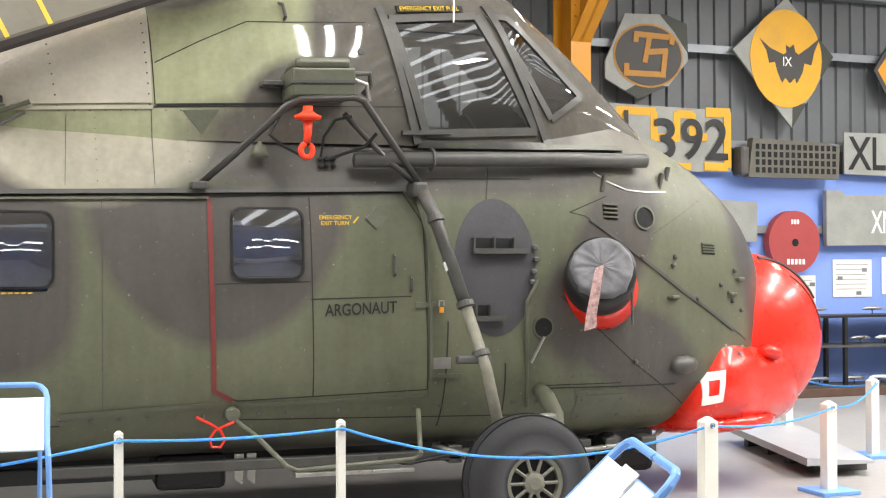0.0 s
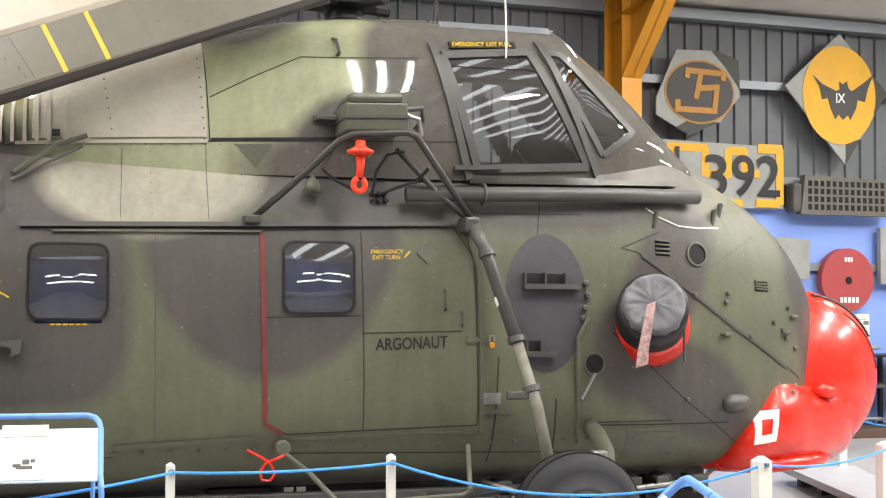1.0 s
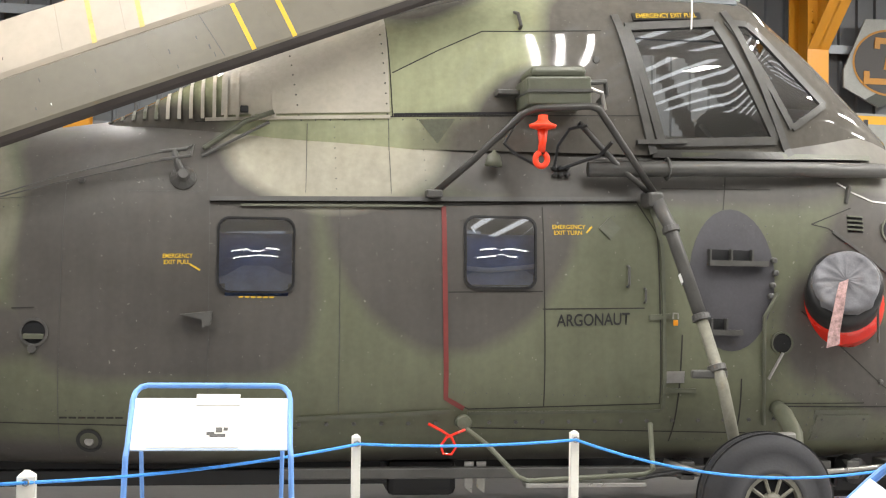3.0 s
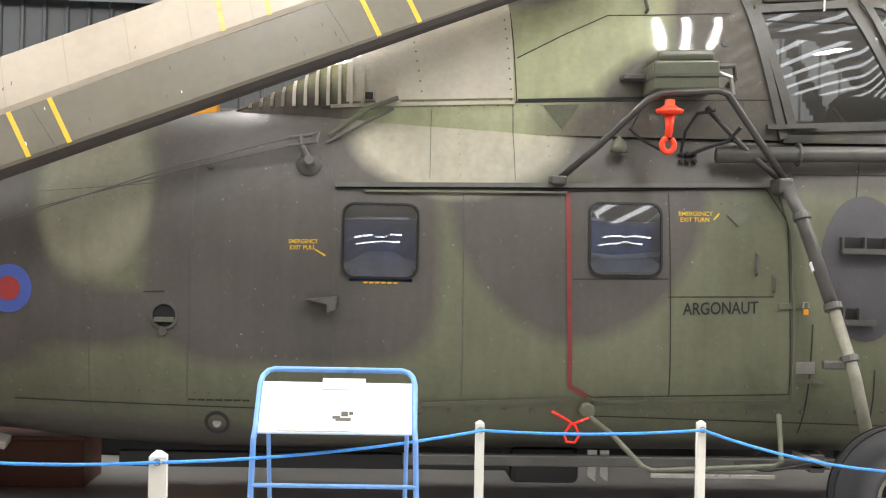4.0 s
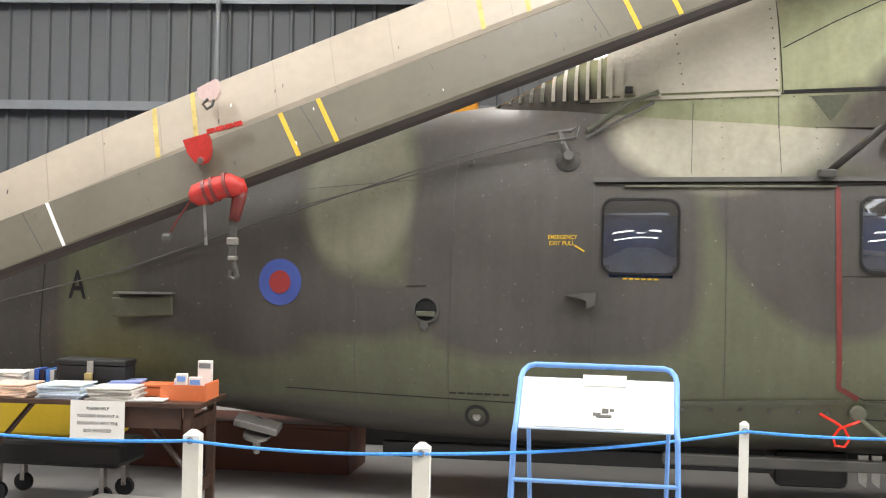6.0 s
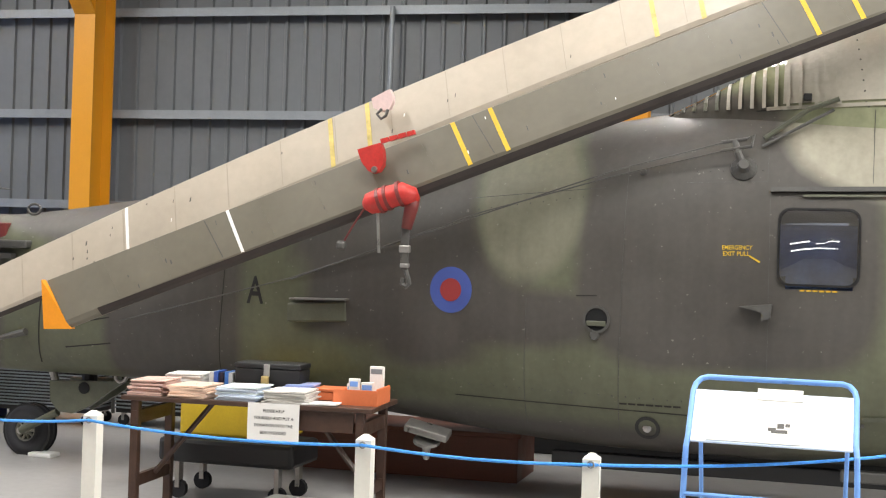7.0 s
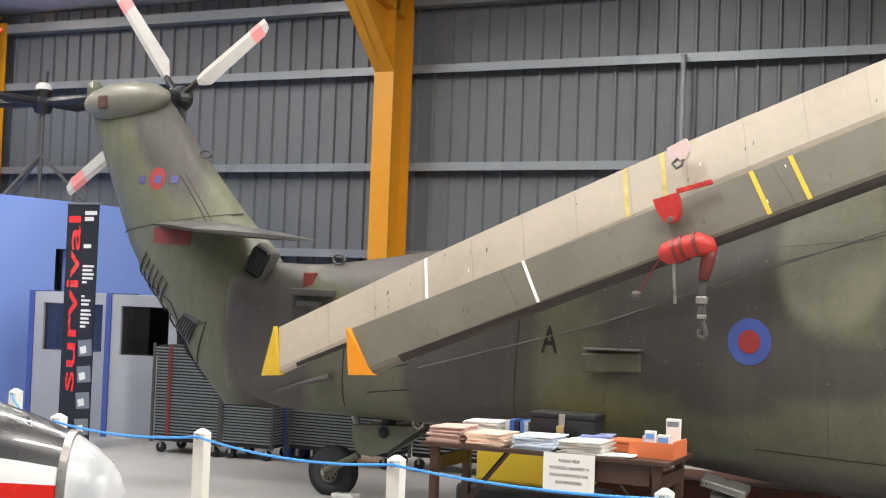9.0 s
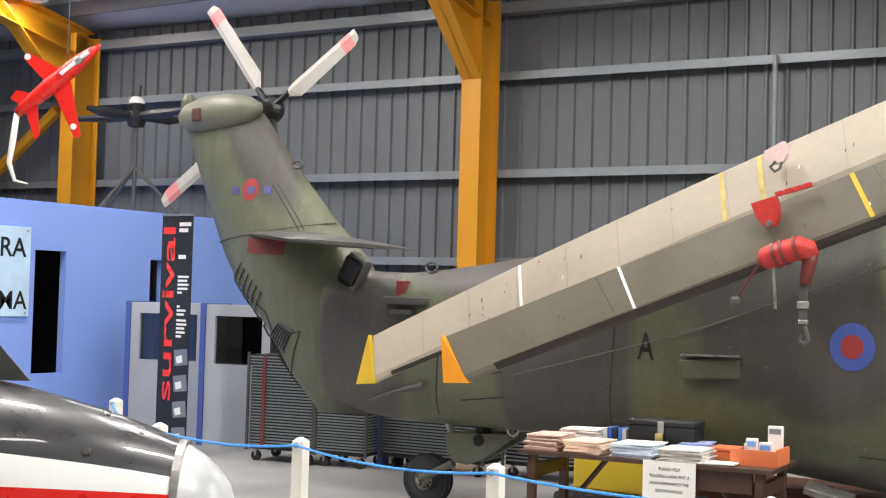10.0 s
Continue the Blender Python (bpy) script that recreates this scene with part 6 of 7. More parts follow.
s4 = thing("serial_panel", "weathered grey and yellow fuselage panel with black numbers", "sign")
part("panel", prism([(6.75, 3.69), (8.86, 3.65), (8.86, 2.87), (6.75, 2.84)], 0.03, BOARD @ Matrix.Translation((0, -0.28, 0))), dull, s4)
for k, (a, b, w) in enumerate((((7.20, 3.60), (7.75, 3.60), 0.10), ((7.24, 3.64), (7.24, 2.95), 0.12), ((7.72, 3.60), (7.72, 3.25), 0.10), ((7.72, 3.28), (8.10, 3.28), 0.10), ((8.05, 3.3), (8.05, 3.6), 0.10), ((8.05, 3.58), (8.30, 3.58), 0.10), ((8.28, 3.6), (8.28, 3.25), 0.10), ((8.28, 3.3), (8.5, 3.3), 0.10), ((8.48, 3.62), (8.84, 3.62), 0.12), ((8.80, 3.62), (8.80, 2.92), 0.11), ((8.45, 2.93), (8.80, 2.93), 0.10), ((8.05, 2.92), (8.25, 2.92), 0.09))):
    ribbon("yellow_trim", [a, b], w, badge_yellow, 0.003 + 0.0015 * k, s4, lay=wall_lay(0.28))
for ch, x0, x1 in (("3", 7.70, 8.02), ("9", 8.10, 8.42), ("2", 8.46, 8.80)):
    lettering("number", ch, x0, x1, 3.0 + 0.02 * (x0 - 7.7), M["black"], s4, 0.024, wall_lay(0.28), height=0.52)
lettering("number", "L", 7.28, 7.5, 3.1, M["black"], s4, 0.024, wall_lay(0.28), height=0.5)
lettering("number", "X", 6.85, 7.12, 3.1, M["black"], s4, 0.024, wall_lay(0.28), height=0.5)

crate = thing("perforated_panel", "grey metal panel pierced with rows of square holes", "metal panel")
punched = material("olive_brown_metal", (0.115, 0.108, 0.088), 0.5, vary=0.25, scale=6)
part("frame", prism([(9.03, 2.80), (10.43, 2.80), (10.46, 3.22), (10.2, 3.27), (9.1, 3.30)], 0.12, BOARD @ Matrix.Translation((0, -0.42, 0))), punched, crate)
for r in range(4):
    for c in range(14):
        x, z = 9.14 + c * 0.092, 2.86 + r * 0.10
        part("hole", on_board(box(x, -0.424, z, x + 0.055, -0.41, z + 0.07)), M["dark"], crate)
part("end_cap", on_board(box(8.92, -0.42, 2.82, 9.06, -0.2, 3.2, 0.04)), M["grey_part"], crate)
s5 = thing("serial_panel", "grey fuselage panel with large black letters", "sign")
part("panel", prism([(10.62, 3.43), (11.75, 3.44), (11.75, 2.86), (10.62, 2.88)], 0.03, BOARD @ Matrix.Translation((0, -0.30, 0))), dull, s5)
lettering("letters", "XL", 10.68, 11.3, 2.94, M["black"], s5, 0.005, wall_lay(0.30), height=0.44)
red_disc = material("matt_red_paint", (0.36, 0.055, 0.055), 0.6, vary=0.15, scale=4)
s6 = thing("red_disc", "matt red round cover with white markings", "disc")
part("plate", prism(oval(0.40, 0.405, 48, 9.82, 1.98), 0.12, BOARD @ Matrix.Translation((0, -0.30, 0))), red_disc, s6)
part("centre_hole", prism(oval(0.05, 0.05, 20, 9.83, 1.97), 0.004, BOARD @ Matrix.Translation((0, -0.304, 0))), M["dark"], s6)
for k in range(5):
    ribbon("marking_bar", [(9.70 + k * 0.06, 1.72), (9.74 + k * 0.06, 1.72)], 0.07, M["white"], 0.004, s6, lay=wall_lay(0.30))
for k in range(3):
    ribbon("marking_bar", [(9.77 + k * 0.045, 2.24), (9.80 + k * 0.045, 2.24)], 0.06, M["white"], 0.004, s6, lay=wall_lay(0.30))
s7 = thing("serial_panel", "long grey wing panel with white letters", "sign")
part("panel", prism([(10.33, 1.93), (12.4, 1.95), (12.4, 2.62), (10.62, 2.60), (10.58, 2.66), (10.33, 2.66)], 0.08, BOARD @ Matrix.Translation((0, -0.30, 0))), dull, s7)
lettering("letters", "XN", 11.05, 11.42, 2.10, M["white"], s7, 0.005, wall_lay(0.30), height=0.30)
s8 = part("grey_panel", prism([(8.5, 1.96), (9.27, 1.98), (9.28, 2.49), (8.6, 2.52)], 0.05, BOARD @ Matrix.Translation((0, -0.25, 0))), dull)
tagged(s8, "plain grey aircraft panel fixed to blue boarding", "metal panel")
for x0, z0, x1, z1 in ((10.55, 1.25, 11.19, 1.75), (9.89, 1.12, 10.27, 1.54), (11.36, 1.28, 11.95, 1.78)):
    sh = thing("information_sheet", "white printed sheet pinned to the blue boarding", "notice", group="information sheets")
    part("sheet", prism([(x0, z0), (x1, z0), (x1, z1), (x0, z1)], 0.006, BOARD @ Matrix.Translation((0, -0.135, 0))), M["paper"], sh)
    for k in range(6):
        ribbon("print_bar", [(x0 + 0.05, z1 - 0.07 - k * 0.065), (x1 - 0.06 - 0.02 * (k % 3), z1 - 0.07 - k * 0.065)], 0.009, dull, 0.003, sh, lay=wall_lay(0.135))
    for fx, fz in ((0.12, 0.5), (0.75, 0.72), (0.6, 0.1)):
        ribbon("print_photo", [(x0 + (x1 - x0) * fx, z0 + (z1 - z0) * fz), (x0 + (x1 - x0) * fx + 0.08, z0 + (z1 - z0) * fz)], 0.05, M["girt"], 0.005, sh, lay=wall_lay(0.135))
rack = thing("display_rack", "black steel rack with shelves of small model aircraft", "shelf")
for x in (9.35, 10.30, 11.35, 12.4):
    part("upright", on_board(box(x, -0.70, 0.02, x + 0.05, -0.65, 1.02)), M["black"], rack)
    part("upright", on_board(box(x, -0.30, 0.02, x + 0.05, -0.25, 1.02)), M["black"], rack)
for z in (0.10, 0.62, 1.0):
    part("shelf", on_board(box(9.3, -0.72, z, 12.5, -0.22, z + 0.03)), M["black"] if z > 0.9 else M["grey_part"], rack)
for i, (x, z) in enumerate(((9.7, 0.13), (10.05, 0.13), (10.6, 0.13), (11.0, 0.13), (9.8, 0.65), (10.7, 0.65), (11.1, 0.65), (10.0, 1.03), (10.9, 1.03))):
    mp = thing("model_aircraft", "small pale model aircraft on the rack", "model", group="model aircraft")
    c = Vector((x, -0.50, z + 0.07))
    part("body", on_board(tube([c + Vector((-0.16, 0, 0)), c + Vector((-0.08, 0, 0.01)), c + Vector((0.1, 0, 0.01)), c + Vector((0.17, 0, 0))], [0.008, 0.024, 0.024, 0.008], 8)), (M["white"], M["girt"], M["steel"])[i % 3], mp)
    part("wing", on_board(box(c.x - 0.04, c.y - 0.14, c.z, c.x + 0.04, c.y + 0.14, c.z + 0.008)), (M["white"], M["girt"], M["steel"])[i % 3], mp)
    part("stand", on_board(tube([c + Vector((0, 0, -0.071)), c], 0.008, 6)), M["black"], mp)
beam = part("floor_beam", on_board(box(8.9, -0.95, 0.02, 13.5, -0.80, 0.13, 0.01)), material("rust_brown_steel", (0.10, 0.055, 0.04), 0.6, vary=0.3, scale=8))
tagged(beam, "rust-brown steel beam lying along the floor", "beam")
wing = thing("wing_section", "pale grey wing section lying on the floor by the nose", "aircraft part")
bm = bmesh.new()
a = [bm.verts.new(p) for p in ((6.38, 10.83, 0.10), (7.16, 10.85, 0.10), (6.47, 8.72, 0.10), (5.88, 8.75, 0.10))]
b = [bm.verts.new(p) for p in ((6.38, 10.83, 0.16), (7.16, 10.85, 0.13), (6.47, 8.72, 0.12), (5.88, 8.75, 0.16))]
bm.faces.new(a)
bm.faces.new(b[::-1])
for k in range(4):
    bm.faces.new((a[k], b[k], b[(k + 1) % 4], a[(k + 1) % 4]))
part("skin", bm, material("pale_grey_paint", (0.45, 0.46, 0.48), 0.4, vary=0.1), wing)
for y in (9.0, 9.5, 10.0, 10.5):
    part("support", box(6.1 + (y - 9) * 0.2, y, 0, 6.6 + (y - 9) * 0.2, y + 0.07, 0.10), M["grey_part"], wing)

# ---- rope barrier ----
POSTS = [(-7.76, 7.43, 0.80, 0.075), (-6.17, 6.26, 0.80, 0.075), (-5.0, 6.24, 0.80, 0.075), (-3.51, 5.98, 0.80, 0.075), (-1.99, 5.82, 0.80, 0.075), (-0.912, 5.74, 0.80, 0.075), (0.547, 6.56, 0.85, 0.042), (1.70, 6.69, 0.85, 0.042),
         (3.80, 6.55, 0.80, 0.085), (5.69, 8.18, 0.67, 0.085), (7.10, 9.62, 0.68, 0.08), (7.01, 10.82, 0.66, 0.08)]
for x, y, h, w in POSTS:
    p = thing("barrier_post", "white painted square timber barrier post" if w > 0.05 else "thin white barrier post with a rope eye", "post", (x, y, 0), 3.0, "barrier posts")
    bm = bmesh.new()
    vs = [[bm.verts.new((sx * w / 2 * f, sy * w / 2 * f, z)) for sx, sy in ((-1, -1), (1, -1), (1, 1), (-1, 1))] for z, f in ((0.0, 1), (h - w * 0.32, 1), (h - w * 0.28, 0.94), (h, 0.28))]
    for a, b in zip(vs, vs[1:]):
        for k in range(4):
            bm.faces.new((a[k], a[(k + 1) % 4], b[(k + 1) % 4], b[k]))
    bm.faces.new(vs[0])
    bm.faces.new(vs[-1])
    part("shaft", bm, M["post"], p)
    part("foot", box(-0.16, -0.16, 0, 0.16, 0.16, 0.03, 0.006), M["blue_tube"] if x > 4.5 else M["post"], p)
    part("rope_eye", tube([(0.014 * math.cos(radians(a)), -w / 2 - 0.012, h - 0.045 + 0.014 * math.sin(radians(a))) for a in range(0, 360, 40)], 0.004, 6, closed=True), M["steel"], p)
SAG = [0.08, 0.04, 0.05, 0.03, 0.02, 0.03, 0.02, 0.17, 0.05, 0.06, 0.06]
for (a, b), sag in zip(zip(POSTS, POSTS[1:]), SAG):
    za, zb = a[2] - 0.045, b[2] - 0.045
    r = part("barrier_rope", tube([(a[0] + (b[0] - a[0]) * u, a[1] - a[3] / 2 - 0.012 + (b[1] - a[1]) * u, za + (zb - za) * u - sag * 4 * u * (1 - u)) for u in [i / 16 for i in range(17)]], 0.0075, 8), M["rope"])
    tagged(r, "bright blue barrier rope slung between posts", "rope", "barrier ropes")


# ---- sign stands ----
def stand(x, y, turn, label):
    t = thing("sign_stand", label, "sign stand", (x, y, 0), turn, "sign stands")
    w, h = 0.36, 1.12
    arc = lambda s: [(s * (w - 0.06 + 0.06 * math.sin(radians(a))), -0.06 + 0.06 * math.cos(radians(a)), h - 0.06 + 0.06 * math.cos(radians(a))) for a in (90, 60, 30, 0)]
    part("front_frame", tube([(-w - 0.03, -0.30, 0.0), (-w - 0.005, -0.275, 0.83), (-w, -0.25, 0.87)] + arc(-1) + arc(1)[::-1] + [(w, -0.25, 0.87), (w + 0.005, -0.275, 0.83), (w + 0.03, -0.30, 0.0)], 0.0135, 10), M["blue_tube"], t)
    part("rear_frame", tube([(-w + 0.04, 0.26, 0.0), (-w + 0.03, -0.03, 1.03), (w - 0.03, -0.03, 1.03), (w - 0.04, 0.26, 0.0)], 0.0115, 10), M["blue_tube"], t)
    for z, yy, r in ((0.62, -0.285, 0.010), (0.30, -0.292, 0.010)):
        part("cross_bar", tube([(-w - 0.01, yy, z), (w + 0.01, yy, z)], r, 8), M["blue_tube"], t)
    tilt = pose(0, -0.155, 0.965, -45, 0, 0)
    pn = part("panel", turned(box(-w + 0.012, -0.012, -0.165, w - 0.012, 0.0, 0.135, 0.004), tilt), bpy.data.materials.get("pale_blue_panel") or material("pale_blue_panel", (0.62, 0.74, 0.90), 0.4, vary=0.04), t)
    part("sheet", turned(box(-0.28, -0.0165, -0.155, 0.13, -0.0125, 0.125), tilt), M["paper"], pn)
    part("sheet_tab", turned(box(-0.07, -0.021, 0.085, 0.13, -0.0175, 0.15), tilt), M["paper"], pn)
    for k, (bx, bz, bw) in enumerate(((-0.015, -0.085, 0.035), (0.025, -0.07, 0.03), (0.06, -0.06, 0.02), (0.0, -0.096, 0.07))):
        part("print_bar", turned(box(bx, -0.0195, bz, bx + bw, -0.0168, bz + 0.016 + 0.01 * (k == 1)), tilt), M["grey_part"], pn)
    return t


stand(-0.155, 6.22, -1, "blue tubular sign stand with white sheet, facing the walkway")
stand(1.82, 3.29, 255, "blue tubular sign stand seen from its side")

# ---- magazine table ----
table = thing("trestle_table", "dark stained wooden folding table with braced legs", "table", (-3.20, 7.40, 0), 3.5)
part("tabletop", box(-0.78, -0.30, 0.722, 0.78, 0.30, 0.75, 0.005), M["wood_dark"], table)
for sx in (-1, 1):
    for sy in (-1, 1):
        part("leg", box(sx * 0.70 - 0.025, sy * 0.25 - 0.025, 0, sx * 0.70 + 0.025, sy * 0.25 + 0.025, 0.72, 0.004), M["wood_dark"], table)
    part("leg_rail", box(sx * 0.70 - 0.015, -0.24, 0.20, sx * 0.70 + 0.015, 0.24, 0.27), M["wood_dark"], table)
    part("leg_rail", box(sx * 0.70 - 0.02, -0.28, 0.58, sx * 0.70 + 0.02, 0.28, 0.66), M["wood_dark"], table)
    part("brace", tube([(sx * 0.68, 0.0, 0.25), (sx * 0.30, 0.0, 0.71)], 0.018, 6), M["wood_dark"], table)
part("apron", box(0.05, -0.27, 0.60, 0.66, -0.25, 0.722), M["wood_dark"], table)
T = table.matrix_basis


def on_table(name, label, cat, group=""):
    t = thing(name, label, cat, group=group)
    t.matrix_basis = T
    return t


mags = [(-0.64, -0.12, 0.22, 0.26, 9, (0.62, 0.42, 0.36), "pinkish magazines"), (-0.37, -0.14, 0.24, 0.28, 7, (0.70, 0.50, 0.38), "cream-edged magazines"), (-0.05, -0.15, 0.26, 0.26, 8, (0.60, 0.68, 0.80), "pale blue magazines"), (0.24, -0.15, 0.26, 0.26, 7, (0.62, 0.60, 0.56), "grey and white magazines"),
        (-0.52, 0.14, 0.24, 0.2, 11, (0.72, 0.70, 0.68), "white booklets"), (0.22, 0.10, 0.18, 0.18, 8, (0.30, 0.36, 0.66), "blue leaflets"), (0.45, -0.21, 0.22, 0.14, 1, (0.78, 0.76, 0.74), "loose white leaflets")]
rnd = random.Random(4)
for i, (x, y, w, d, n, col, what) in enumerate(mags):
    st = on_table("magazine_stack", "uneven stack of " + what + " on the table", "magazines", "magazine stacks")
    ma = material("magazine_paper_%s" % "abcdefg"[i], col, 0.5, vary=0.2, scale=8)
    mb = material("magazine_cover_%s" % "abcdefg"[i], tuple(min(0.85, c * 1.15 + 0.05) for c in col), 0.35, vary=0.25, scale=12)
    for k in range(n):
        bm = box(-w / 2, -d / 2, 0, w / 2, d / 2, 0.0095, 0.0015)
        for v in bm.verts:
            if k == n - 1:
                v.co.z += 0.02 * max(0, v.co.x / w) ** 2
        part("magazine", turned(bm, pose(x + rnd.uniform(-0.012, 0.012), y + rnd.uniform(-0.012, 0.012), 0.7505 + k * 0.0102, 0, 0, rnd.uniform(-5, 5))), mb if k in (n - 1, n // 2) else ma, st)
cash = on_table("cash_box", "black metal box with a brass padlock", "box")
part("body", box(-0.20, 0.06, 0.75, 0.22, 0.26, 0.915, 0.008), M["black"], cash)
part("lid", box(-0.205, 0.055, 0.917, 0.225, 0.265, 0.95, 0.008), M["black"], cash)
part("hasp", box(-0.01, 0.046, 0.87, 0.03, 0.0545, 0.945, 0.003), M["steel"], cash)
part("padlock", box(-0.02, 0.026, 0.815, 0.03, 0.05, 0.875, 0.008), material("brass", (0.55, 0.42, 0.18), 0.35, 0.7), cash)
for i, (x, c) in enumerate(((-0.37, (0.55, 0.57, 0.58)), (-0.34, (0.03, 0.10, 0.42)), (-0.305, (0.01, 0.01, 0.03)), (-0.27, (0.05, 0.18, 0.55)), (-0.245, (0.5, 0.5, 0.5)))):
    bk = on_table("book", "upright coloured book beside the black box", "book", "upright books")
    part("cover", box(x, 0.07, 0.75, x + 0.028, 0.22, 0.88 + 0.005 * (i % 2), 0.002), material("book_cover_%s" % "abcde"[i], c, 0.4), bk)
tray = on_table("orange_tray", "orange cardboard tray holding cards", "tray")
om = material("orange_card", (0.66, 0.17, 0.06), 0.6, vary=0.12)
part("base", box(0.50, -0.16, 0.75, 0.77, 0.14, 0.758), om, tray)
for b in ((0.50, -0.16, 0.758, 0.77, -0.15, 0.84), (0.50, 0.13, 0.758, 0.77, 0.14, 0.84), (0.50, -0.15, 0.758, 0.51, 0.13, 0.80), (0.76, -0.15, 0.758, 0.77, 0.13, 0.85)):
    part("side", box(*b), om, tray)
tray2 = on_table("orange_tray", "shallow orange card box behind the magazines", "tray")
part("base", box(0.33, 0.02, 0.75, 0.49, 0.2, 0.80, 0.003), om, tray2)
part("lid", box(0.325, 0.015, 0.802, 0.495, 0.205, 0.82, 0.003), om, tray2)
for x0, y0, x1, z1, nm in ((0.55, -0.05, 0.60, 0.865, "white_card_pack"), (0.575, -0.10, 0.64, 0.90, "white_card_pack"), (0.645, -0.08, 0.72, 0.88, "white_card_pack"), (0.66, 0.06, 0.745, 0.965, "card_holder")):
    cp = on_table(nm, "small white printed card pack in the orange tray", "cards", "card packs")
    part("pack", box(x0, y0, 0.7585, x1, y0 + 0.035, z1, 0.003), M["paper"], cp)
    part("print_bar", box(x0 + 0.008, y0 - 0.002, z1 - 0.045, x1 - 0.008, y0 - 0.0004, z1 - 0.015), M["blue_tube"] if nm != "card_holder" else M["girt"], cp)
notice = on_table("donation_notice", "white paper notice hanging from the table edge", "notice")
part("sheet", box(0.03, -0.312, 0.53, 0.345, -0.308, 0.753), M["paper"], notice)
TL = lambda x, z, off=0.0: Vector((x, -0.312 - off, z))
for k, line in enumerate(("PLEASE HELP", "YOURSELF AND PUT A", "DONATION INTO THE", "BOX PROVIDED")):
    wd = (0.13, 0.245, 0.235, 0.16)[k]
    lettering("notice_text", line, 0.19 - wd / 2, 0.19 + wd / 2, 0.70 - 0.042 * k, M["black"], notice, 0.0015, TL, height=0.018)
low = thing("magazine_stack", "white magazines heaped on the floor under the table", "magazines", (-2.93, 7.35, 0), 3.5, "magazine stacks")
for k in range(9):
    part("magazine", turned(box(-0.2, -0.14, 0, 0.2, 0.14, 0.016, 0.003), pose(rnd.uniform(-0.02, 0.02), rnd.uniform(-0.02, 0.02), k * 0.0165, 0, 0, rnd.uniform(-8, 8))), M["red_stripe"] if k == 4 else M["paper"], low)
gen = thing("yellow_trolley", "yellow and black wheeled ground unit behind the table", "trolley", (-3.55, 8.05, 0))
part("body", box(-0.42, -0.2, 0.42, 0.30, 0.2, 0.70, 0.02), material("yellow_machine_paint", (0.60, 0.42, 0.02), 0.45, vary=0.15), gen)
part("tray", box(-0.55, -0.24, 0.24, 0.40, 0.24, 0.40, 0.03), M["black"], gen)
for sx in (-0.42, 0.28):
    for sy in (-0.18, 0.18):
        part("castor", lathe([(-0.02, 0.06), (0.02, 0.06)], (sx, sy, 0.06), (0, 1, 0), 14), M["rubber"], gen)
        part("castor_fork", box(sx - 0.015, sy - 0.03, 0.07, sx + 0.015, sy + 0.03, 0.25), M["steel"], gen)
plinth = thing("wooden_plinth", "red-brown painted wooden plinth on the floor", "plinth")
plinth_paint = material("red_brown_paint", (0.16, 0.055, 0.03), 0.55, vary=0.2, scale=4)
part("body", box(-3.98, 9.37, 0.0, -2.02, 9.98, 0.325, 0.006), plinth_paint, plinth)
part("top_board", box(-4.0, 9.35, 0.326, -2.0, 10.0, 0.36, 0.008), plinth_paint, plinth)
# invented black block, darkens the view under and behind the helicopter
chest = thing("shade_block", "long black block added as shade behind the helicopter", "chest", (0.75, 11.3, 0))
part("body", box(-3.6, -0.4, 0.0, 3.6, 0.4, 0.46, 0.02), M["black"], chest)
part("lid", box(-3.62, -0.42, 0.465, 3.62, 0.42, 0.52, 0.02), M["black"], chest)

# ---- the corner behind the tail ----
bx = thing("blue_booth", "blue painted display booth with dark window slots", "booth")
bw = -11.62
OP = [(9.92, 10.37, 0.69, 2.07), (11.71, 11.93, 0.9, 2.03)]
for y0, y1, z0, z1 in ((5.0, 9.92, 0, 2.60), (10.37, 11.71, 0, 2.60), (11.93, 13.6, 0, 2.60), (9.92, 10.37, 0, 0.69), (9.92, 10.37, 2.07, 2.60), (11.71, 11.93, 0, 0.9), (11.71, 11.93, 2.03, 2.60)):
    part("wall_board", box(bw - 0.10, y0, z0, bw, y1, z1), M["blue_wall"], bx)
part("side_wall", box(-15.0, 5.0, 0, bw - 0.1, 5.1, 2.6), M["blue_wall"], bx)
part("roof", box(-15.0, 5.0, 2.56, bw - 0.1, 13.6, 2.62), M["blue_wall"], bx)
# void-black back and floor sheets paint the booth's unlit inside
part("painted_dark_back", box(-13.6, 9.0, 0.02, -13.5, 13.0, 2.5), M["dark"], bx)
part("painted_dark_floor", box(-13.5, 9.0, 0.004, bw - 0.12, 13.0, 0.02), M["dark"], bx)
XL = lambda y, z, off=0.0: Vector((bw + 0.03 + off, y, z))
sg = thing("booth_sign", "pale blue board with large dark letters on the booth", "sign")
part("board", box(bw + 0.002, 7.6, 1.33, bw + 0.03, 9.83, 2.31, 0.004), material("pale_sign_blue", (0.50, 0.68, 0.88), 0.5), sg)
lettering("letters", "RA", 9.42, 9.77, 1.98, M["black"], sg, 0.004, XL, height=0.21)
lettering("letters", "MA", 9.42, 9.80, 1.41, M["black"], sg, 0.004, XL, height=0.20)
for y in (9.78,):
    for z in (2.27, 1.37):
        part("screw", lathe([(0, 0.014), (0.01, 0.01)], (bw + 0.03, y, z), (1, 0, 0), 8), M["steel"], sg)
case_glass = glass("showcase_glass", (0.6, 0.6, 0.64), 0.03, 0.94)
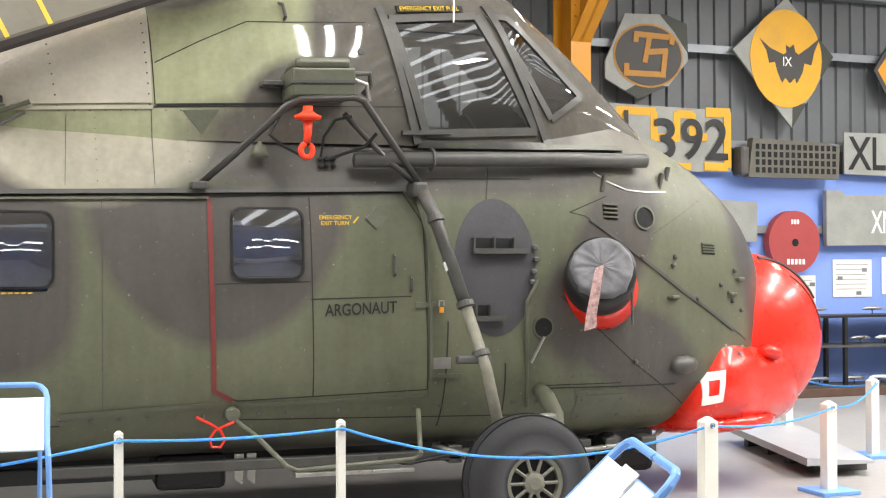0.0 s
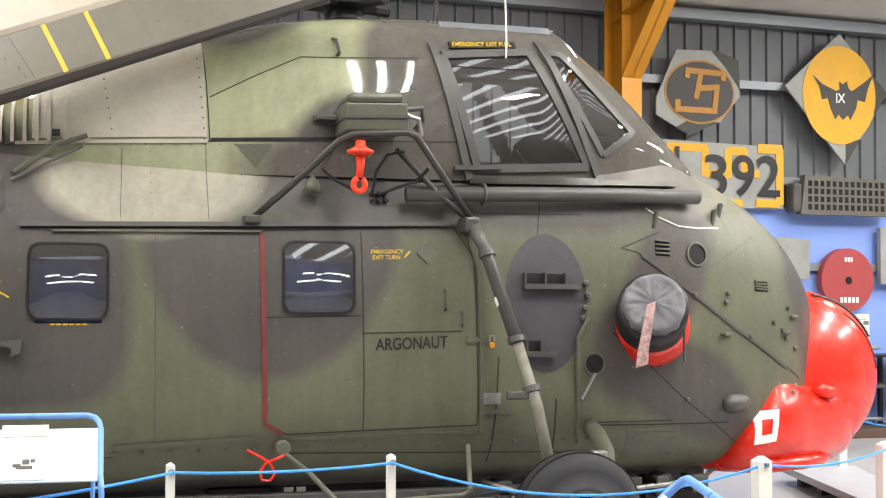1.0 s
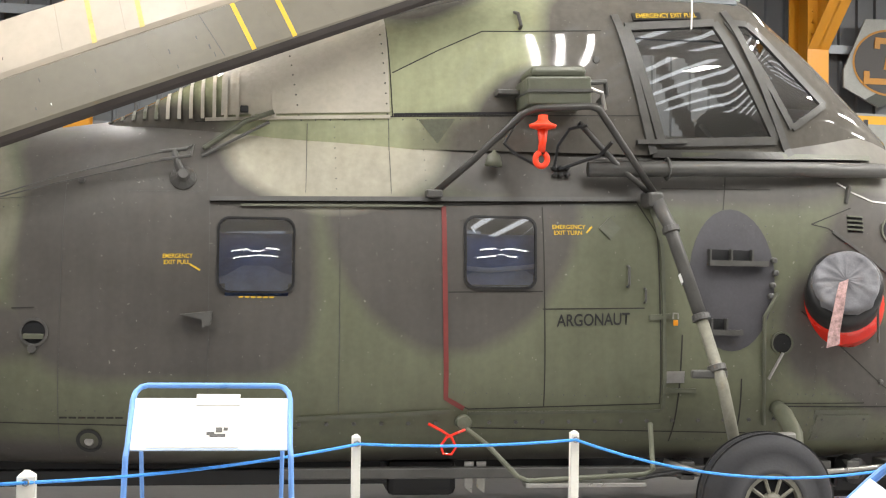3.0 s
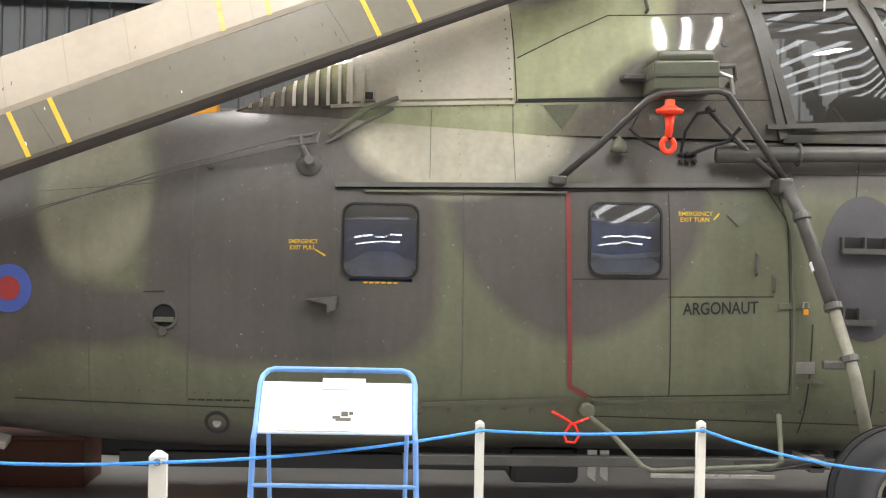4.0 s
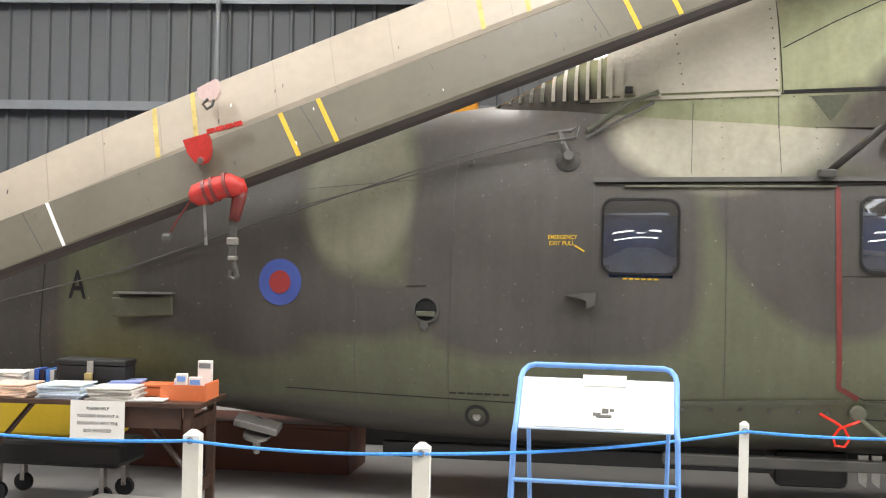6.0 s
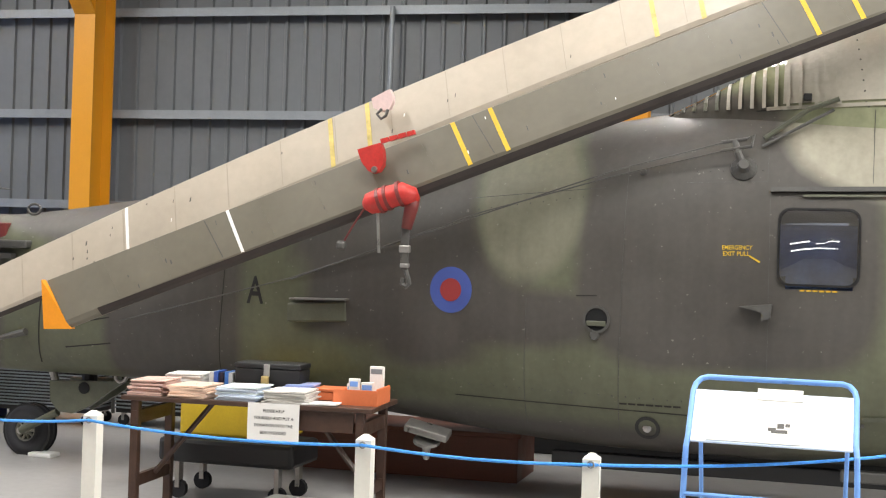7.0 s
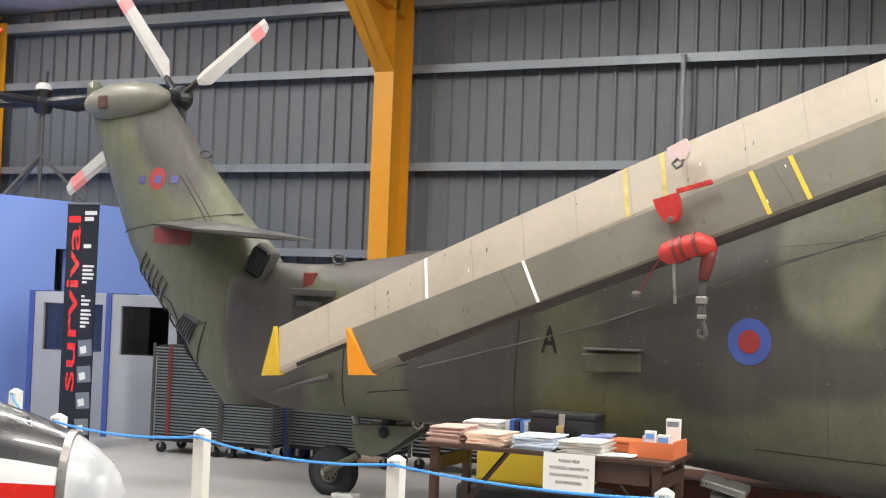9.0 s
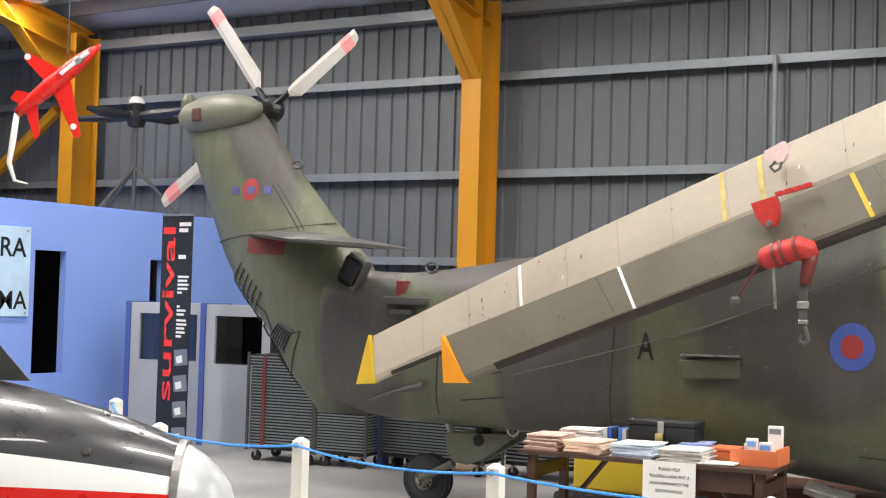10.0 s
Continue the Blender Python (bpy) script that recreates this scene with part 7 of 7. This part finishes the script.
for x0, x1 in ((-10.96, -9.90), (-9.86, -8.96)):
    cab = thing("display_cabinet", "light grey display cabinet with a dark glazed front", "cabinet", ((x0 + x1) / 2, 10.8, 0), 14, "display cabinets")
    w = (x1 - x0) / 2
    gm = bpy.data.materials.get("cabinet_grey") or material("cabinet_grey", (0.40, 0.42, 0.46), 0.45, vary=0.06)
    part("base", box(-w + 0.06, 0, 0, w - 0.06, 0.5, 0.88), gm, cab)
    part("top", box(-w + 0.06, 0, 1.40, w - 0.06, 0.5, 1.52), gm, cab)
    for x0 in (-w + 0.06, w - 0.17):
        part("stile", box(x0, 0, 0.88, x0 + 0.11, 0.5, 1.40), gm, cab)
    part("edge_post", box(-w, -0.02, 0, -w + 0.06, 0.5, 1.53), M["roundel_blue"], cab)
    part("edge_post", box(w - 0.06, -0.02, 0, w - 0.002, 0.5, 1.53), M["black"], cab)
    part("glass", box(-w + 0.17, 0.04, 0.88, w - 0.17, 0.05, 1.40), case_glass, cab)
    part("back", box(-w + 0.17, 0.3, 0.88, w - 0.17, 0.32, 1.40), M["dark"], cab)
bn = thing("roll_up_banner", "tall narrow black roll-up banner with red vertical lettering", "banner", (-9.40, 9.8, 0), -2)
part("cloth", box(-0.215, 0, 0.05, 0.215, 0.006, 2.42), M["black"], bn)
part("cassette", box(-0.23, -0.06, 0, 0.23, 0.06, 0.06, 0.01), M["steel"], bn)
part("top_rail", box(-0.22, -0.01, 2.415, 0.22, 0.016, 2.435), M["steel"], bn)
BL = lambda x, z, off=0.0: Vector((x, -0.001 - off, z))
lettering("banner_title", "survival", -0.02, 1.73, 0.55, M["red"], bn, 0.002, BL, height=0.17, turn=90)
for k in range(16):
    z = (2.33, 2.27, 2.0, 1.80, 1.76, 1.72, 1.68, 1.64, 1.5, 1.46, 1.42, 1.36, 1.32, 1.28, 1.24, 1.2)[k]
    ribbon("banner_bar", [(0.03, z), (0.03 + (0.16, 0.12, 0.10, 0.15, 0.13, 0.15, 0.14, 0.06, 0.04, 0.12, 0.10, 0.13, 0.14, 0.11, 0.12, 0.07)[k], z)], 0.022 if k > 2 else 0.04, M["white"], 0.003, bn, lay=BL)
for z in (0.98, 0.72, 0.46, 0.2):
    ribbon("banner_photo", [(0.02, z), (0.20, z + 0.02)], 0.16, M["girt"], 0.003, bn, lay=BL)
    ribbon("banner_photo", [(0.05, z - 0.02), (0.13, z)], 0.07, M["white"], 0.005, bn, lay=BL)


def ribbed_stack(x, y, w, d, z0, z1, n, turn, label, stripe=False):
    t = thing("chair_trolley", label, "trolley", (x, y, 0), turn, "chair trolleys")
    part("frame", box(-w / 2 + 0.02, -d / 2 + 0.02, z0 - 0.04, w / 2 - 0.02, d / 2 - 0.02, z1), M["black"], t)
    for k in range(n):
        z = z0 + (z1 - z0) * k / n
        part("folded_seat", box(-w / 2, -d / 2, z, w / 2, d / 2, z + (z1 - z0) / n * 0.45, 0.004), M["girt"], t)
    for sx in (-1, 1):
        part("end_post", box(sx * w / 2 - 0.012, -d / 2 - 0.012, z0 - 0.05, sx * w / 2 + 0.012, -d / 2 + 0.012, z1 + 0.02), M["grey_part"], t)
        for sy in (-1, 1):
            part("castor", lathe([(-0.018, 0.05), (0.018, 0.05)], (sx * (w / 2 - 0.08), sy * (d / 2 - 0.06), 0.05), (0, 1, 0), 14), M["rubber"], t)
            part("castor_fork", box(sx * (w / 2 - 0.08) - 0.012, sy * (d / 2 - 0.06) - 0.025, 0.05, sx * (w / 2 - 0.08) + 0.012, sy * (d / 2 - 0.06) + 0.025, z0 - 0.03), M["steel"], t)
    if stripe:
        part("red_strap", box(-w / 2 + 0.16, -d / 2 - 0.008, z0, -w / 2 + 0.20, -d / 2 - 0.001, z1), M["red_stripe"], t)
    return t


ribbed_stack(-8.28, 10.35, 0.75, 0.5, 0.16, 1.05, 30, 8, "trolley of stacked grey folding chairs", True)
ribbed_stack(-7.62, 10.45, 0.55, 0.5, 0.16, 0.72, 20, 8, "shorter trolley of stacked grey folding chairs")
ribbed_stack(-6.75, 10.75, 1.1, 0.5, 0.16, 0.62, 16, 3, "low trolley of stacked grey folding chairs")
ribbed_stack(-5.6, 11.0, 1.0, 0.5, 0.16, 0.78, 18, 0, "low trolley of stacked grey folding chairs")
bc = part("blue_crate", box(-7.36, 10.5, 0, -7.30, 10.9, 0.6, 0.01), M["roundel_blue"])
tagged(bc, "narrow dark blue panel between the trolleys", "panel")

# rotor mast on the booth roof
ms = thing("rotor_mast", "dark rotor head on a tripod above the booth", "rotor head")
part("mast", tube([(-12.54, 12.3, 2.62), (-12.54, 12.3, 3.95)], 0.03, 10), M["grey_part"], ms)
for x, y in ((-13.30, 12.5), (-11.9, 12.5), (-12.6, 11.7)):
    part("leg", tube([(x, y, 2.62), (-12.54, 12.3, 3.25)], 0.022, 8), M["grey_part"], ms)
part("head", lathe([(0, 0.10), (0.12, 0.14), (0.2, 0.10), (0.28, 0.12), (0.36, 0.05)], (-12.54, 12.3, 3.78), (0, 0, 1), 16), M["black"], ms)
part("cap", lathe([(0, 0.10), (0.05, 0.10), (0.09, 0.06), (0.1, 0)], (-12.54, 12.3, 4.08), (0, 0, 1), 16), M["white"], ms)
part("spike", tube([(-12.50, 12.3, 4.1), (-12.48, 12.3, 4.32)], 0.015, 6), M["black"], ms)
for a, l in ((178, 1.35), (-4, 1.1), (75, 0.7), (255, 0.7)):
    u = Vector((math.cos(radians(a)), math.sin(radians(a)), 0.01))
    part("arm", tube([Vector((-12.54, 12.3, 3.92)), Vector((-12.54, 12.3, 3.92)) + u * 0.5, Vector((-12.54, 12.3, 3.94)) + u * l], [0.05, 0.065, 0.03], 8), M["black"], ms)


# things placed by how far ahead, how far to the left, and how high
AHEAD, LEFT = Vector((-0.539, 0.842, 0)), Vector((-0.842, -0.539, 0))


def spot(f, l, z):
    return AHEAD * f + LEFT * l + Vector((0, 0, z))


jet = thing("model_jet", "red model jet hanging from the roof with a white smoke trail", "model")
jr = material("model_red", (0.72, 0.018, 0.012), 0.3, vary=0.06)
n0, n1 = spot(9.0, 2.40, 3.33), spot(9.0, 2.95, 2.84)
part("body", tube([n0, n0.lerp(n1, 0.1), n0.lerp(n1, 0.3), n0.lerp(n1, 0.6), n0.lerp(n1, 0.9), n1], [0.008, 0.032, 0.055, 0.06, 0.045, 0.03], 14), jr, jet, smooth=True)


def fin(pts, th=0.012):
    bm = bmesh.new()
    a = [bm.verts.new(spot(f - th / 2, l, z)) for f, l, z in pts]
    b = [bm.verts.new(spot(f + th / 2, l, z)) for f, l, z in pts]
    bm.faces.new(a)
    bm.faces.new(b[::-1])
    for k in range(len(a)):
        bm.faces.new((a[k], b[k], b[(k + 1) % len(a)], a[(k + 1) % len(a)]))
    return bm


part("wing", fin([(9, 2.60, 3.10), (9, 2.70, 2.98), (9, 2.55, 2.68), (9, 2.51, 2.70)]), jr, jet)
part("wing", fin([(9, 2.64, 3.14), (9, 2.76, 3.06), (9, 2.92, 3.22), (9, 2.88, 3.26)]), jr, jet)
part("tailplane", fin([(9, 2.82, 2.95), (9, 2.90, 2.88), (9, 2.82, 2.66), (9, 2.79, 2.70)]), jr, jet)
part("tailplane", fin([(9, 2.86, 2.98), (9, 2.93, 2.90), (9, 3.0, 2.94), (9, 2.96, 3.0)]), jr, jet)
part("wing_stripe", tube([n0.lerp(n1, 0.12) - AHEAD * 0.045, n0.lerp(n1, 0.45) - AHEAD * 0.06], 0.014, 8), M["white"], jet)
part("canopy", tube([n0.lerp(n1, 0.15) - AHEAD * 0.03, n0.lerp(n1, 0.24) - AHEAD * 0.045, n0.lerp(n1, 0.36) - AHEAD * 0.03], [0.01, 0.03, 0.01], 10), M["steel"], jet, smooth=True)
for l, z in ((2.56, 2.76), (2.89, 3.23)):
    part("wing_marking", lathe([(0, 0.022), (0.004, 0.022)], spot(8.992, l, z), -AHEAD, 14), M["white"], jet)
part("smoke_trail", tube([n1, spot(9.0, 2.97, 2.66), spot(9, 2.99, 2.50), spot(9, 2.95, 2.38), spot(9, 2.86, 2.36)], [0.02, 0.022, 0.018, 0.012, 0.005], 10), M["paper"], jet, smooth=True)
part("cord", tube([n0.lerp(n1, 0.4), n0.lerp(n1, 0.4) + Vector((0, 0, 4.0))], 0.004, 6), M["grey_part"], jet)
brace = part("trim_brace", tube([AX @ Vector((-15.3, -0.45, 4.3)), AX @ Vector((-18.2, -0.45, 2.2))], 0.09, 8), M["yellow_steel"])
tagged(brace, "yellow diagonal wall brace", "beam", kind="structure")

# near aircraft nose: black over white over red with a clear tip
jt = thing("aircraft_nose", "black, white and red aircraft nose with clear plastic tip", "aircraft")
tip = spot(4.2, 0.718, 1.0)
PROF = [(0.0, 0.0), (0.015, 0.05), (0.05, 0.095), (0.10, 0.14), (0.16, 0.178), (0.28, 0.228), (0.45, 0.285), (0.75, 0.36), (1.2, 0.43), (2.0, 0.48), (3.2, 0.50)]


def sector(a0, a1, s0, s1, out=0.0):
    bm = bmesh.new()
    ss = [s0 + (s1 - s0) * i / 24 for i in range(25)]
    aa = [a0 + (a1 - a0) * i / 20 for i in range(21)]
    g = []
    for s in ss:
        r = float(np.interp(s, [p[0] for p in PROF], [p[1] for p in PROF])) + out
        g.append([bm.verts.new(tip + LEFT * s - AHEAD * (r * math.cos(radians(a))) + Vector((0, 0, r * math.sin(radians(a))))) for a in aa])
    for p, q in zip(g, g[1:]):
        for k in range(20):
            bm.faces.new((p[k], p[k + 1], q[k + 1], q[k]))
    return bm


part("upper_shell", sector(30, 150, 0.16, 3.2), material("gloss_black_paint", (0.014, 0.014, 0.018), 0.33, vary=0.1, coat=0.4), jt, smooth=True)
part("white_band", sector(13, 30, 0.16, 3.2), M["white"], jt, smooth=True)
part("far_band", sector(150, 170, 0.16, 3.2), M["white"], jt, smooth=True)
part("red_belly", sector(-190, 13, 0.16, 3.2), jr, jt, smooth=True)
milky = material("milky_clear_plastic", (0.74, 0.76, 0.79), 0.12, vary=0.06, coat=0.5)
nt = milky.node_tree
see = nt.nodes.new("ShaderNodeMixShader")
see.inputs[0].default_value = 0.45
nt.links.new(nt.nodes["Principled BSDF"].outputs[0], see.inputs[1])
nt.links.new(nt.nodes.new("ShaderNodeBsdfTransparent").outputs[0], see.inputs[2])
nt.links.new(see.outputs[0], nt.nodes["Material Output"].inputs[0])
part("clear_tip", sector(-180, 180, 0.0, 0.17, 0.002), milky, jt, "clear plastic nose tip", smooth=True)
part("tip_ring", lathe([(-0.012, 0.176), (-0.012, 0.186), (0.012, 0.190), (0.012, 0.176)], tip + LEFT * 0.165, LEFT, 40), M["steel"], jt)
part("tip_lamp", lathe([(0, 0.0), (0.02, 0.05), (0.10, 0.06), (0.11, 0.0)], tip + LEFT * 0.05, LEFT, 16), M["white"], jt)
part("tip_bulkhead", lathe([(0, 0.0), (0, 0.172), (0.01, 0.172)], tip + LEFT * 0.15, LEFT, 32), M["white"], jt)
part("tip_frame", lathe([(0, 0.10), (0.02, 0.115)], tip + LEFT * 0.08, LEFT, 24), M["girt"], jt)
part("top_fin", turned(prism([(0, 0), (0.16, 0.0), (0.05, 0.12)], 0.008, Matrix()), Matrix.Translation(tip + LEFT * 0.82 + Vector((0, 0, 0.36))) @ pose(0, 0, 0, 0, 0, 32)), M["grey_part"], jt)
part("shell_rivet", lathe([(0, 0.014), (0.004, 0.012)], tip + LEFT * 0.42 - AHEAD * 0.22 + Vector((0, 0, 0.17)), -AHEAD + Vector((0, 0, 0.6)), 10), M["grey_part"], jt)
for s in (0.9, 2.4):
    for o in (-0.2, 0.2):
        part("stand_leg", tube([tip + LEFT * s + AHEAD * o * 1.6 + Vector((0, 0, -tip.z)), tip + LEFT * s + AHEAD * o + Vector((0, 0, -0.3))], 0.025, 8), M["grey_part"], jt)
